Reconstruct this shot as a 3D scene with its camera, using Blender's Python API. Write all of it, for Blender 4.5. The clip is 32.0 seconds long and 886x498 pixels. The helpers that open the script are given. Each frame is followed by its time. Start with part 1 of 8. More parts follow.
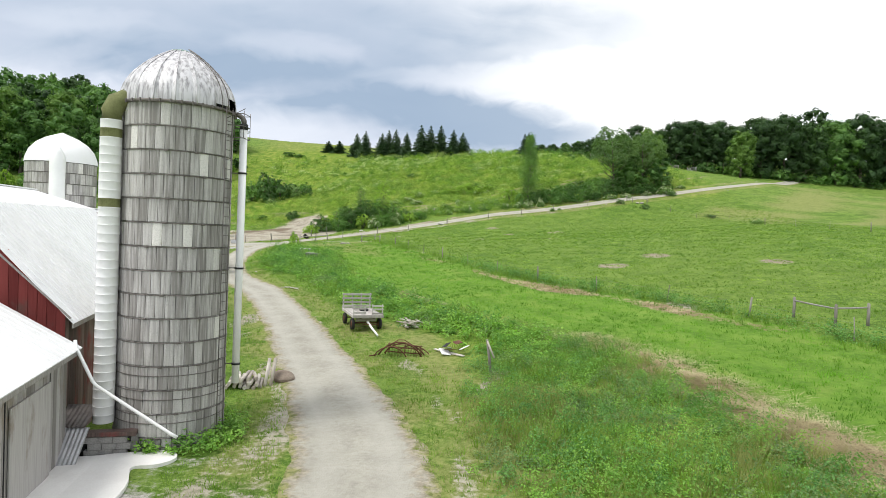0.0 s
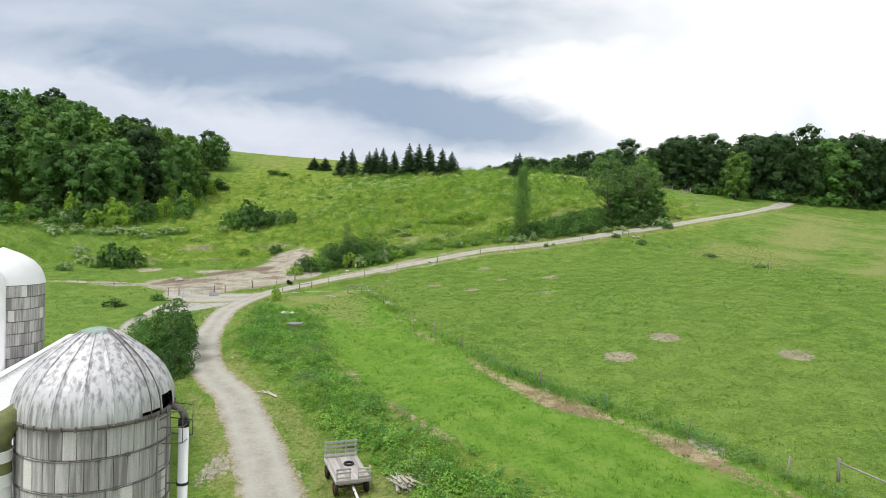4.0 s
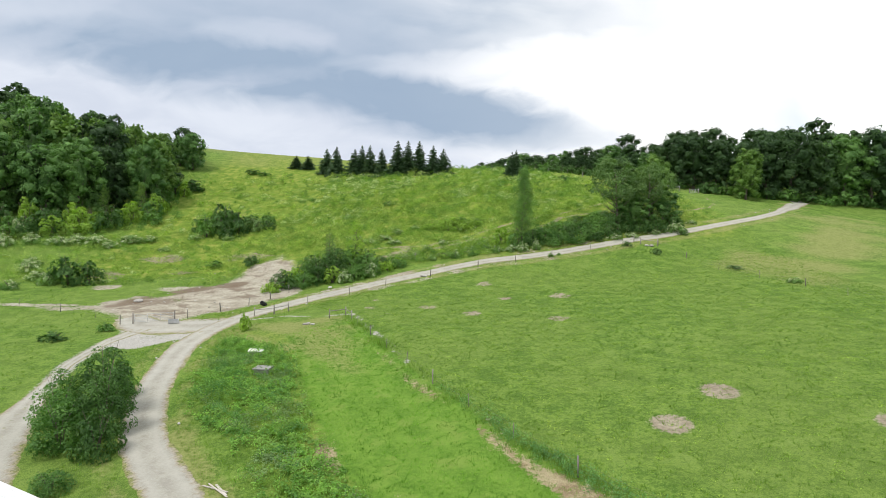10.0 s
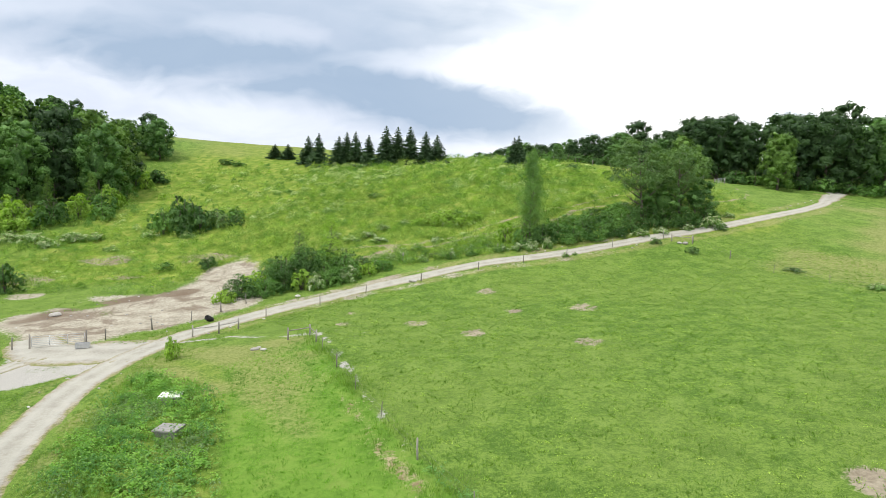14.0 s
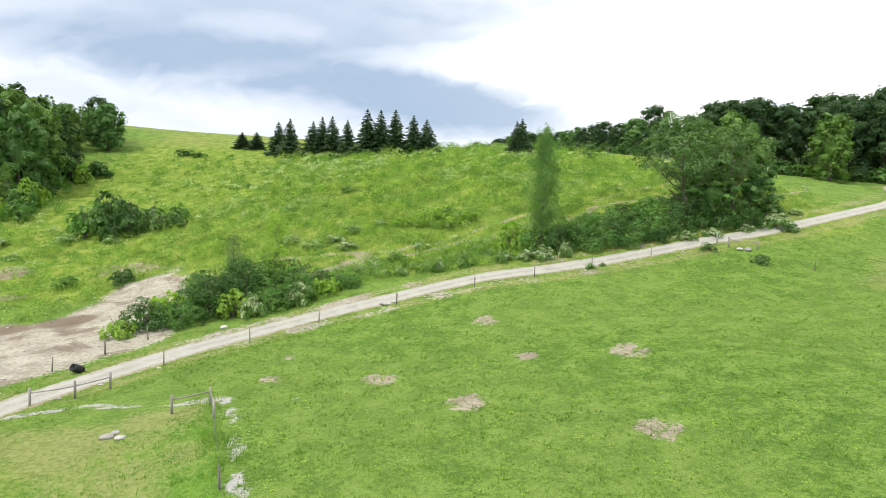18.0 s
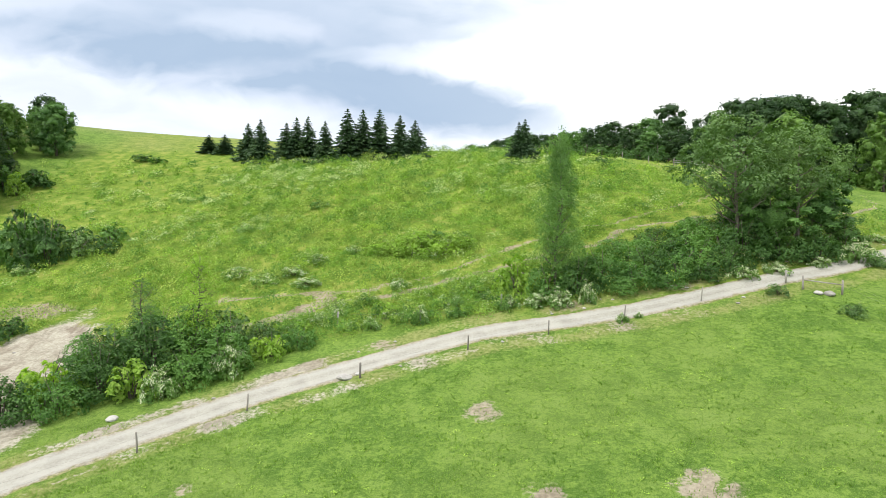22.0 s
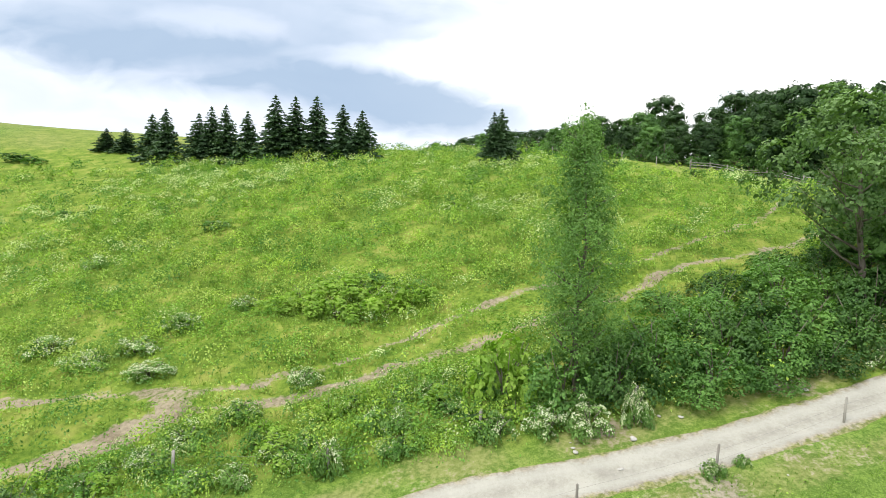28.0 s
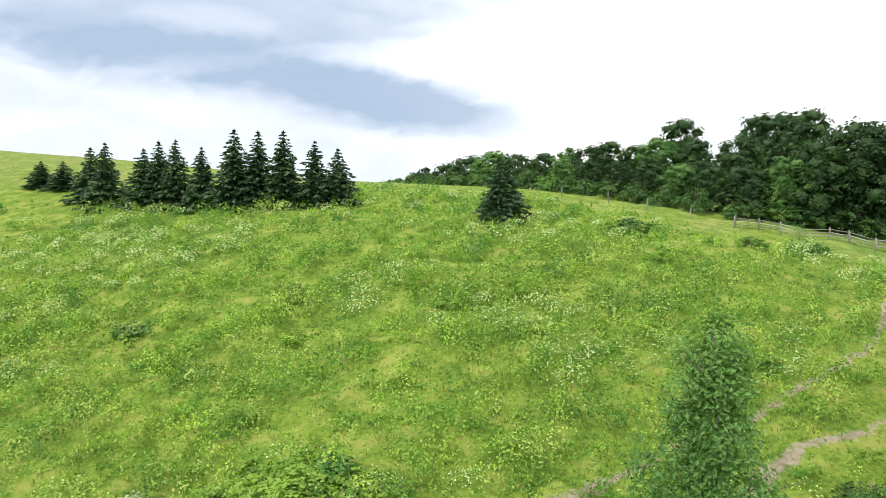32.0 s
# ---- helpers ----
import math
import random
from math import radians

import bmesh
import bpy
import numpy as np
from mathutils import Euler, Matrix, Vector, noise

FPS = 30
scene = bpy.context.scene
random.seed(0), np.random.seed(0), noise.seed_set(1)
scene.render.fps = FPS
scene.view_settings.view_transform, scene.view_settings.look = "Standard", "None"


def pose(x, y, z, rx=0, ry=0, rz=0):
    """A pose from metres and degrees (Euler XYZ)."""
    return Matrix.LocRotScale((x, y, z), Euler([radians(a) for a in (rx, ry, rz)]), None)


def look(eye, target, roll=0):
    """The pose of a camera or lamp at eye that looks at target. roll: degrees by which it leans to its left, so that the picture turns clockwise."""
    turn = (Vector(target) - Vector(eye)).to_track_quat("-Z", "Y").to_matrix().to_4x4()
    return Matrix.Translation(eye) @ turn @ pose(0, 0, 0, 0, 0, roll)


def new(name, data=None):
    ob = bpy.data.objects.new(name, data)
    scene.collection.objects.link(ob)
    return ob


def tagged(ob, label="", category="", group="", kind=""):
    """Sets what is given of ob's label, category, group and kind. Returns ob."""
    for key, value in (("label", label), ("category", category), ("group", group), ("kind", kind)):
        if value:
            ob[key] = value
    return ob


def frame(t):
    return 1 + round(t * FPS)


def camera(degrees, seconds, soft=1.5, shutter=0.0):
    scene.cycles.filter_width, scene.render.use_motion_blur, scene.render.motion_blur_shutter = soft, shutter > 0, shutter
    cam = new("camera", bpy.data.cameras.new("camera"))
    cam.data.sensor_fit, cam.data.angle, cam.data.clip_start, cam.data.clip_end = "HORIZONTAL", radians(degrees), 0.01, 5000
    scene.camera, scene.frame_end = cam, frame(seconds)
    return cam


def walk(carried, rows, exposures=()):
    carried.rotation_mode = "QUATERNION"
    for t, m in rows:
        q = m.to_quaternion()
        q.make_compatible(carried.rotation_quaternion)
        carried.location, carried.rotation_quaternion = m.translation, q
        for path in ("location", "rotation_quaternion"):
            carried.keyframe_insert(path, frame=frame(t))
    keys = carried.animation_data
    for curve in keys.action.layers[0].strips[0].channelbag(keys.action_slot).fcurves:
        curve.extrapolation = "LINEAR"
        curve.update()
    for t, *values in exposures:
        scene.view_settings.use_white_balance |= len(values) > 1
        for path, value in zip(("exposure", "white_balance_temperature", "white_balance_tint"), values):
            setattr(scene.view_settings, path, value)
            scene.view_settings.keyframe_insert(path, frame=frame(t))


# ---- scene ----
cam = camera(71.2, 32.0, 0.7)
METRES, EYE = 130.0, 7.2
ROWS = [
    (0.0, 0.0, 0.0, 0.0, 0.08, -1.81, -2.57),
    (0.5, -0.0007, 0.0048, 0.0069, -0.09, -1.86, -2.55),
    (1.0, -0.0016, 0.0096, 0.0144, -0.25, -1.93, -2.55),
    (1.5, -0.0024, 0.0143, 0.0219, -0.43, -1.98, -2.49),
    (2.0, -0.0031, 0.0193, 0.0298, -0.59, -2.02, -2.43),
    (2.5, -0.0034, 0.0241, 0.0385, -0.71, -2.07, -2.37),
    (3.0, -0.0039, 0.0289, 0.0469, -0.81, -2.13, -2.33),
    (3.5, -0.0048, 0.0343, 0.056, -0.94, -2.18, -2.29),
    (4.0, -0.0059, 0.0404, 0.0647, -1.05, -2.23, -2.24),
    (4.5, -0.0077, 0.0469, 0.0736, -1.17, -2.3, -2.2),
    (6.5, -0.0115, 0.0744, 0.0879, -1.56, -2.49, -2.05),
    (7.0, -0.0122, 0.0821, 0.0879, -1.64, -2.52, -2.02),
    (7.5, -0.0128, 0.09, 0.0877, -1.72, -2.57, -2.0),
    (8.0, -0.0136, 0.0981, 0.0874, -1.8, -2.61, -1.96),
    (8.5, -0.0138, 0.1066, 0.0872, -1.9, -2.65, -1.93),
    (9.0, -0.0138, 0.1158, 0.0868, -1.99, -2.7, -1.91),
    (9.5, -0.0132, 0.1253, 0.0864, -2.07, -2.74, -1.88),
    (10.0, -0.0122, 0.1367, 0.0856, -2.14, -2.78, -1.84),
    (10.5, -0.0113, 0.1499, 0.0848, -2.19, -2.83, -1.83),
    (11.0, -0.0103, 0.1649, 0.0841, -2.25, -2.86, -1.8),
    (11.5, -0.0092, 0.1812, 0.0837, -2.3, -2.91, -1.77),
    (12.0, -0.0083, 0.199, 0.0833, -2.35, -2.96, -1.74),
    (12.5, -0.0075, 0.2178, 0.083, -2.41, -3.0, -1.72),
    (13.0, -0.0068, 0.2382, 0.0827, -2.49, -3.06, -1.71),
    (13.5, -0.0057, 0.2601, 0.0823, -2.54, -3.11, -1.7),
    (14.0, -0.0041, 0.2829, 0.0822, -2.58, -3.14, -1.68),
    (14.5, -0.0022, 0.3062, 0.0823, -2.62, -3.2, -1.66),
    (16.5, 0.0076, 0.3982, 0.0838, -2.72, -3.4, -1.5),
    (17.0, 0.0101, 0.4207, 0.0837, -2.75, -3.39, -1.48),
    (17.5, 0.0128, 0.4427, 0.0837, -2.8, -3.41, -1.48),
    (18.0, 0.0158, 0.464, 0.0841, -2.82, -3.43, -1.45),
    (18.5, 0.0185, 0.4847, 0.0843, -2.86, -3.46, -1.43),
    (19.0, 0.0214, 0.5045, 0.0845, -2.86, -3.46, -1.39),
    (19.5, 0.0238, 0.5235, 0.0863, -2.91, -3.47, -1.38),
    (20.0, 0.026, 0.542, 0.0906, -2.95, -3.5, -1.36),
    (20.5, 0.0283, 0.5592, 0.0951, -2.97, -3.53, -1.33),
    (21.0, 0.0299, 0.5751, 0.0995, -3.01, -3.54, -1.31),
    (21.5, 0.0309, 0.5897, 0.1037, -3.05, -3.52, -1.3),
    (22.0, 0.0318, 0.6033, 0.1076, -3.09, -3.51, -1.28),
    (22.5, 0.033, 0.6164, 0.1109, -3.11, -3.5, -1.27),
    (23.0, 0.0339, 0.6292, 0.1132, -3.15, -3.51, -1.26),
    (23.5, 0.0349, 0.6422, 0.1145, -3.17, -3.49, -1.23),
    (24.0, 0.0365, 0.6566, 0.1148, -3.2, -3.48, -1.2),
    (24.5, 0.0386, 0.6726, 0.1148, -3.23, -3.49, -1.2),
    (25.0, 0.0411, 0.6903, 0.1147, -3.25, -3.48, -1.18),
    (25.2, 0.0421, 0.6977, 0.1147, -3.42, -3.48, -1.19),
    (25.3, 0.0426, 0.7016, 0.1146, -3.95, -3.47, -1.21),
    (25.5, 0.0437, 0.7094, 0.1145, -4.64, -3.46, -1.24),
    (26.0, 0.0463, 0.7291, 0.1150, -5.38, -3.46, -1.23),
    (26.7, 0.0499, 0.7565, 0.1170, -5.83, -3.45, -1.21),
    (27.5, 0.054, 0.787, 0.1208, -6.04, -3.45, -1.2),
    (28.0, 0.0567, 0.805, 0.1262, -6.17, -3.47, -1.2),
    (28.5, 0.0593, 0.8219, 0.1329, -6.28, -3.48, -1.22),
    (29.0, 0.0616, 0.8384, 0.1404, -6.4, -3.49, -1.22),
    (29.5, 0.0633, 0.8545, 0.1481, -6.52, -3.5, -1.24),
    (30.0, 0.0646, 0.8703, 0.1558, -6.61, -3.51, -1.24),
    (30.5, 0.0657, 0.8856, 0.1634, -6.71, -3.5, -1.26),
    (31.0, 0.0665, 0.9009, 0.1713, -6.82, -3.51, -1.28),
    (31.5, 0.0675, 0.9166, 0.1793, -6.88, -3.54, -1.25),
    (32.0, 0.069, 0.9322, 0.1871, -6.99, -3.59, -1.27),
]
walk(cam, [(t, pose(0, 0, EYE) @ pose(METRES * x, METRES * y, METRES * z, 90 + pitch, roll, yaw)) for t, x, y, z, yaw, pitch, roll in ROWS],
     ((0.0, 0.0), (2.0, -0.10), (4.0, -0.15), (8.0, -0.19), (10.0, -0.10), (12.0, 0.03), (14.0, 0.13), (18.0, 0.24), (25.0, 0.29), (28.0, 0.32), (32.0, 0.26)))

# ---- sky and sun: a bright broken overcast ----
SUN_EL, SUN_AZ = 58.0, -125.0     # degrees above the horizon, and clockwise from +y


def build_world():
    w = bpy.data.worlds.new("sky")
    w.use_nodes = True
    scene.world = w
    nt = w.node_tree
    n, ln = nt.nodes, nt.links
    n.clear()
    out = n.new("ShaderNodeOutputWorld")
    bg = n.new("ShaderNodeBackground")
    bg.inputs["Strength"].default_value = 1.35
    ln.new(bg.outputs[0], out.inputs["Surface"])

    def m(op, a, b=None, c=None, clamp=False):
        x = n.new("ShaderNodeMath")
        x.operation, x.use_clamp = op, clamp
        for k, v in enumerate((a, b, c)):
            if v is None:
                continue
            if isinstance(v, (int, float)):
                x.inputs[k].default_value = v
            else:
                ln.new(v, x.inputs[k])
        return x.outputs[0]

    def mix(f, a, b):
        x = n.new("ShaderNodeMix")
        x.data_type = "RGBA"
        for k, v in ((0, f), (6, a), (7, b)):
            if isinstance(v, (int, float)):
                x.inputs[k].default_value = v
            elif isinstance(v, tuple):
                x.inputs[k].default_value = (*v, 1)
            else:
                ln.new(v, x.inputs[k])
        return x.outputs[2]

    def ramp(f, lo, hi):
        x = n.new("ShaderNodeMapRange")
        x.interpolation_type = "SMOOTHSTEP"
        ln.new(f, x.inputs[0])
        x.inputs[1].default_value, x.inputs[2].default_value = lo, hi
        return x.outputs[0]

    sky = n.new("ShaderNodeTexSky")
    sky.sky_type, sky.sun_disc = "NISHITA", False
    sky.sun_elevation, sky.sun_rotation = radians(SUN_EL), radians(SUN_AZ)
    sky.air_density, sky.dust_density = 1.0, 2.0
    tc = n.new("ShaderNodeTexCoord")
    sep = n.new("ShaderNodeSeparateXYZ")
    ln.new(tc.outputs["Generated"], sep.inputs[0])
    X, Y, Z = sep.outputs
    # the sky to the north laid onto an upright plane: u to the east, v upwards
    yy = m("MAXIMUM", Y, 0.12)
    u, v = m("DIVIDE", X, yy), m("DIVIDE", Z, yy)
    comb = n.new("ShaderNodeCombineXYZ")
    ln.new(u, comb.inputs[0]), ln.new(v, comb.inputs[1])

    def cloud(scale, detail, dx, dy, turn=0.0, stretch=1.0, warp=0.6):
        mp = n.new("ShaderNodeMapping")
        mp.inputs["Location"].default_value = (dx, dy, 0)
        mp.inputs["Rotation"].default_value = (0, 0, radians(turn))
        mp.inputs["Scale"].default_value = (1.0, stretch, 1)
        ln.new(comb.outputs[0], mp.inputs[0])
        t = n.new("ShaderNodeTexNoise")
        t.inputs["Scale"].default_value, t.inputs["Detail"].default_value = scale, detail
        t.inputs["Roughness"].default_value = 0.5
        t.inputs["Distortion"].default_value = warp
        ln.new(mp.outputs[0], t.inputs[0])
        return t.outputs[0]

    big = cloud(2.6, 4, 3.1, 1.7, 12, 2.2, 0.4)
    fine = cloud(7.0, 6, 0.4, 5.2, 12, 2.4, 0.5)
    wisp = cloud(15.0, 5, 2.4, 0.7, 8, 1.9, 0.7)
    # the clouds' places, frayed by the noise
    du = m("ADD", m("MULTIPLY", m("SUBTRACT", fine, 0.5), 0.16), m("MULTIPLY", m("SUBTRACT", wisp, 0.5), 0.06))
    dv = m("ADD", m("MULTIPLY", m("SUBTRACT", big, 0.5), 0.07), m("MULTIPLY", m("SUBTRACT", wisp, 0.5), 0.030))
    fu, fv = m("ADD", u, du), m("ADD", v, dv)

    def bank(cu, cv, ru, rv, slope, soft=0.0):
        """A long soft cloud: 1 at its heart, 0 outside; slope is its rise to the east."""
        a = m("DIVIDE", m("SUBTRACT", fu, cu), ru)
        b = m("DIVIDE", m("SUBTRACT", m("SUBTRACT", fv, cv), m("MULTIPLY", m("SUBTRACT", fu, cu), slope)), rv)
        return ramp(m("ADD", m("MULTIPLY", a, a), m("MULTIPLY", b, b)), 2.5, soft)

    def total(rows):
        s = None
        for w, *q in rows:
            k = m("MULTIPLY", bank(*q), w)
            s = k if s is None else m("ADD", s, k)
        return s

    # a grey bank from the west that sinks and thins out in the north, a second sheet over it, and pale gaps between them
    grey = total(((0.66, -0.14, 0.196, 0.36, 0.044, -0.13), (0.36, -0.02, 0.188, 0.22, 0.030, -0.06), (0.42, -0.50, 0.285, 0.50, 0.058, -0.10), (0.42, -0.10, 0.300, 0.36, 0.058, 0.02),
                  (0.26, 0.20, 0.310, 0.22, 0.045, 0.02), (0.24, -0.55, 0.240, 0.20, 0.024, -0.08), (0.24, 0.14, 0.150, 0.16, 0.024, -0.06), (0.36, -0.2, 0.43, 0.8, 0.09, 0.0)))
    light = total(((0.32, -0.26, 0.272, 0.075, 0.022, 0.0), (0.34, 0.06, 0.254, 0.22, 0.018, 0.13), (0.15, -0.62, 0.31, 0.10, 0.02, -0.1)))
    shade = m("ADD", m("SUBTRACT", grey, light), m("MULTIPLY", m("MULTIPLY", m("ADD", m("SUBTRACT", fine, 0.5), m("SUBTRACT", big, 0.5)), grey), 1.15), clamp=True)
    east = m("ADD", m("ADD", u, m("MULTIPLY", v, 0.6)), m("MULTIPLY", m("SUBTRACT", big, 0.5), 0.2))
    white = mix(ramp(fine, 0.3, 0.7), (0.54, 0.585, 0.675), (0.63, 0.67, 0.745))
    veil = mix(ramp(east, 0.06, 0.36), white, (0.95, 0.95, 0.95))
    deck = mix(m("MULTIPLY", shade, 0.86), veil, (0.245, 0.335, 0.455))
    # thin blue openings to the east
    gap = m("MULTIPLY", m("MULTIPLY", ramp(u, 0.45, 0.72), ramp(v, 0.34, 0.20)), ramp(big, 0.42, 0.62))
    skyc = n.new("ShaderNodeVectorMath")
    skyc.operation = "SCALE"
    ln.new(sky.outputs[0], skyc.inputs[0])
    skyc.inputs["Scale"].default_value = 0.12
    colour = mix(m("MULTIPLY", gap, 0.6), deck, skyc.outputs[0])
    # away from the north the same overcast goes on evenly, mixed with the sky's own light
    around = mix(0.12, (0.80, 0.83, 0.88), skyc.outputs[0])
    ln.new(mix(ramp(Y, 0.05, 0.35), around, colour), bg.inputs["Color"])


build_world()
sun = new("sun", bpy.data.lights.new("sun", "SUN"))
sun.data.energy, sun.data.angle, sun.data.color = 2.5, radians(20), (1.0, 0.97, 0.91)
_az, _el = radians(SUN_AZ), radians(SUN_EL)
sun.matrix_world = look((math.sin(_az) * math.cos(_el) * 100, math.cos(_az) * math.cos(_el) * 100, math.sin(_el) * 100), (0, 0, 0))

# ---- materials ----
def material(name, rough=0.8, metal=0.0):
    """A node material; returns it with its tree, its Principled node and short helpers."""
    mat = bpy.data.materials.new(name)
    mat.use_nodes = True
    nt = mat.node_tree
    b = nt.nodes["Principled BSDF"]
    b.inputs["Roughness"].default_value, b.inputs["Metallic"].default_value = rough, metal
    b.inputs["Specular IOR Level"].default_value = 0.3
    return mat, nt, b


class Net:
    """Short ways to add nodes to a material's tree."""

    def __init__(self, nt):
        self.nt, self.n, self.l = nt, nt.nodes, nt.links

    def put(self, v, s):
        if isinstance(v, (int, float)):
            s.default_value = v
        elif isinstance(v, tuple):
            s.default_value = (*v, 1) if len(s.default_value) == 4 and len(v) == 3 else v
        else:
            self.l.new(v, s)

    def pos(self):
        return self.n.new("ShaderNodeNewGeometry").outputs["Position"]

    def local(self):
        return self.n.new("ShaderNodeTexCoord").outputs["Object"]

    def island(self):
        return self.n.new("ShaderNodeNewGeometry").outputs["Random Per Island"]

    def each(self):
        return self.n.new("ShaderNodeObjectInfo").outputs["Random"]

    def noise(self, scale, detail=4, vec=None, stretch=None, rough=0.55, warp=0.0):
        t = self.n.new("ShaderNodeTexNoise")
        t.inputs["Scale"].default_value, t.inputs["Detail"].default_value = scale, detail
        t.inputs["Roughness"].default_value, t.inputs["Distortion"].default_value = rough, warp
        v = vec or self.pos()
        if stretch:
            mp = self.n.new("ShaderNodeMapping")
            mp.inputs["Scale"].default_value = stretch
            self.l.new(v, mp.inputs[0])
            v = mp.outputs[0]
        self.l.new(v, t.inputs[0])
        return t.outputs[0]

    def ramp(self, f, lo, hi, a=0.0, b=1.0):
        x = self.n.new("ShaderNodeMapRange")
        x.interpolation_type = "SMOOTHSTEP"
        self.put(f, x.inputs[0])
        for k, v in enumerate((lo, hi, a, b)):
            x.inputs[k + 1].default_value = v
        return x.outputs[0]

    def mix(self, f, a, b, mode="MIX"):
        x = self.n.new("ShaderNodeMix")
        x.data_type, x.blend_type = "RGBA", mode
        self.put(f, x.inputs[0]), self.put(a, x.inputs[6]), self.put(b, x.inputs[7])
        return x.outputs[2]

    def m(self, op, a, b):
        x = self.n.new("ShaderNodeMath")
        x.operation = op
        self.put(a, x.inputs[0]), self.put(b, x.inputs[1])
        return x.outputs[0]

    def bump(self, f, strength, dist, bsdf):
        x = self.n.new("ShaderNodeBump")
        x.inputs["Strength"].default_value, x.inputs["Distance"].default_value = strength, dist
        self.l.new(f, x.inputs["Height"])
        self.l.new(x.outputs[0], bsdf.inputs["Normal"])

    def attr(self, name):
        x = self.n.new("ShaderNodeVertexColor")
        x.layer_name = name
        s = self.n.new("ShaderNodeSeparateColor")
        self.l.new(x.outputs[0], s.inputs[0])
        return s.outputs[0], s.outputs[1], s.outputs[2]


def leaf_material(name, dark, light, glow=0.26, rough=0.55, third=None, wide=0.35, small=7.0, depth=0.6, clump=0.0):
    """Leaves: reflected light and light let through; each spray of a slightly different green, broken up by noise into
    small leaves, with the shade in the gaps between leaves and between clumps painted into the colour.
    """
    mat, nt, b = material(name, rough)
    k = Net(nt)
    f = k.m("ADD", k.m("MULTIPLY", k.island(), 0.55), k.m("MULTIPLY", k.each(), 0.45))
    patch = k.ramp(k.noise(wide, 4), 0.34, 0.66)
    col = k.mix(k.m("ADD", k.m("MULTIPLY", f, 0.14 if third else 0.50), k.m("MULTIPLY", patch, 0.86 if third else 0.50)), dark, light)
    if third:
        col = k.mix(k.m("MULTIPLY", k.ramp(k.noise(wide * 0.25, 5, None, (1.0, 1.4, 1.0), 0.6, 0.8), 0.50, 0.68), 0.42), col, third)
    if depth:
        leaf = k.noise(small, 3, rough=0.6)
        # shade of the gaps between small leaves, painted in by noise; depth is its strength
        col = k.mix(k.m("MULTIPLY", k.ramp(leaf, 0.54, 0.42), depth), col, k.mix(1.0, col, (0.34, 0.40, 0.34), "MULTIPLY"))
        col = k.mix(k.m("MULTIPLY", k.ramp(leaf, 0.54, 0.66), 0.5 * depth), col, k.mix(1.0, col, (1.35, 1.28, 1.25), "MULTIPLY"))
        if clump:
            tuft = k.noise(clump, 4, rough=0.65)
            # coarser painted shade, for the dark gaps between clumps of leaves
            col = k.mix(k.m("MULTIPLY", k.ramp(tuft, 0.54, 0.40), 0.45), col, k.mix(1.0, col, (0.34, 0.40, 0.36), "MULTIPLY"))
            k.bump(k.m("ADD", k.m("MULTIPLY", tuft, 3.0), leaf), 0.7, 0.12, b)
        else:
            k.bump(leaf, 0.5, 0.08, b)
    nt.links.new(col, b.inputs["Base Color"])
    tr = nt.nodes.new("ShaderNodeBsdfTranslucent")
    warm = k.mix(1.0, col, (1.05, 1.24, 0.55), "MULTIPLY")
    nt.links.new(warm, tr.inputs["Color"])
    ms = nt.nodes.new("ShaderNodeMixShader")
    ms.inputs[0].default_value = glow
    nt.links.new(b.outputs[0], ms.inputs[1]), nt.links.new(tr.outputs[0], ms.inputs[2])
    nt.links.new(ms.outputs[0], nt.nodes["Material Output"].inputs["Surface"])
    return mat


def plain(name, a, b2, rough=0.7, metal=0.0, scale=3.0, stretch=None, bump=0.3, dist=0.01, each=0.0, fine=25.0):
    """A surface of two tones: broad wear and fine grain, with a light relief."""
    mat, nt, b = material(name, rough, metal)
    k = Net(nt)
    vec = k.local()
    f = k.m("ADD", k.m("MULTIPLY", k.noise(scale, 5, vec, stretch), 0.6), k.m("MULTIPLY", k.noise(fine, 4, vec, stretch), 0.4))
    if each:
        f = k.m("ADD", k.m("MULTIPLY", f, 1 - each), k.m("MULTIPLY", k.each(), each))
    nt.links.new(k.mix(k.ramp(f, 0.3, 0.7), a, b2), b.inputs["Base Color"])
    k.bump(k.noise(fine, 5, vec, stretch), bump, dist, b)
    return mat


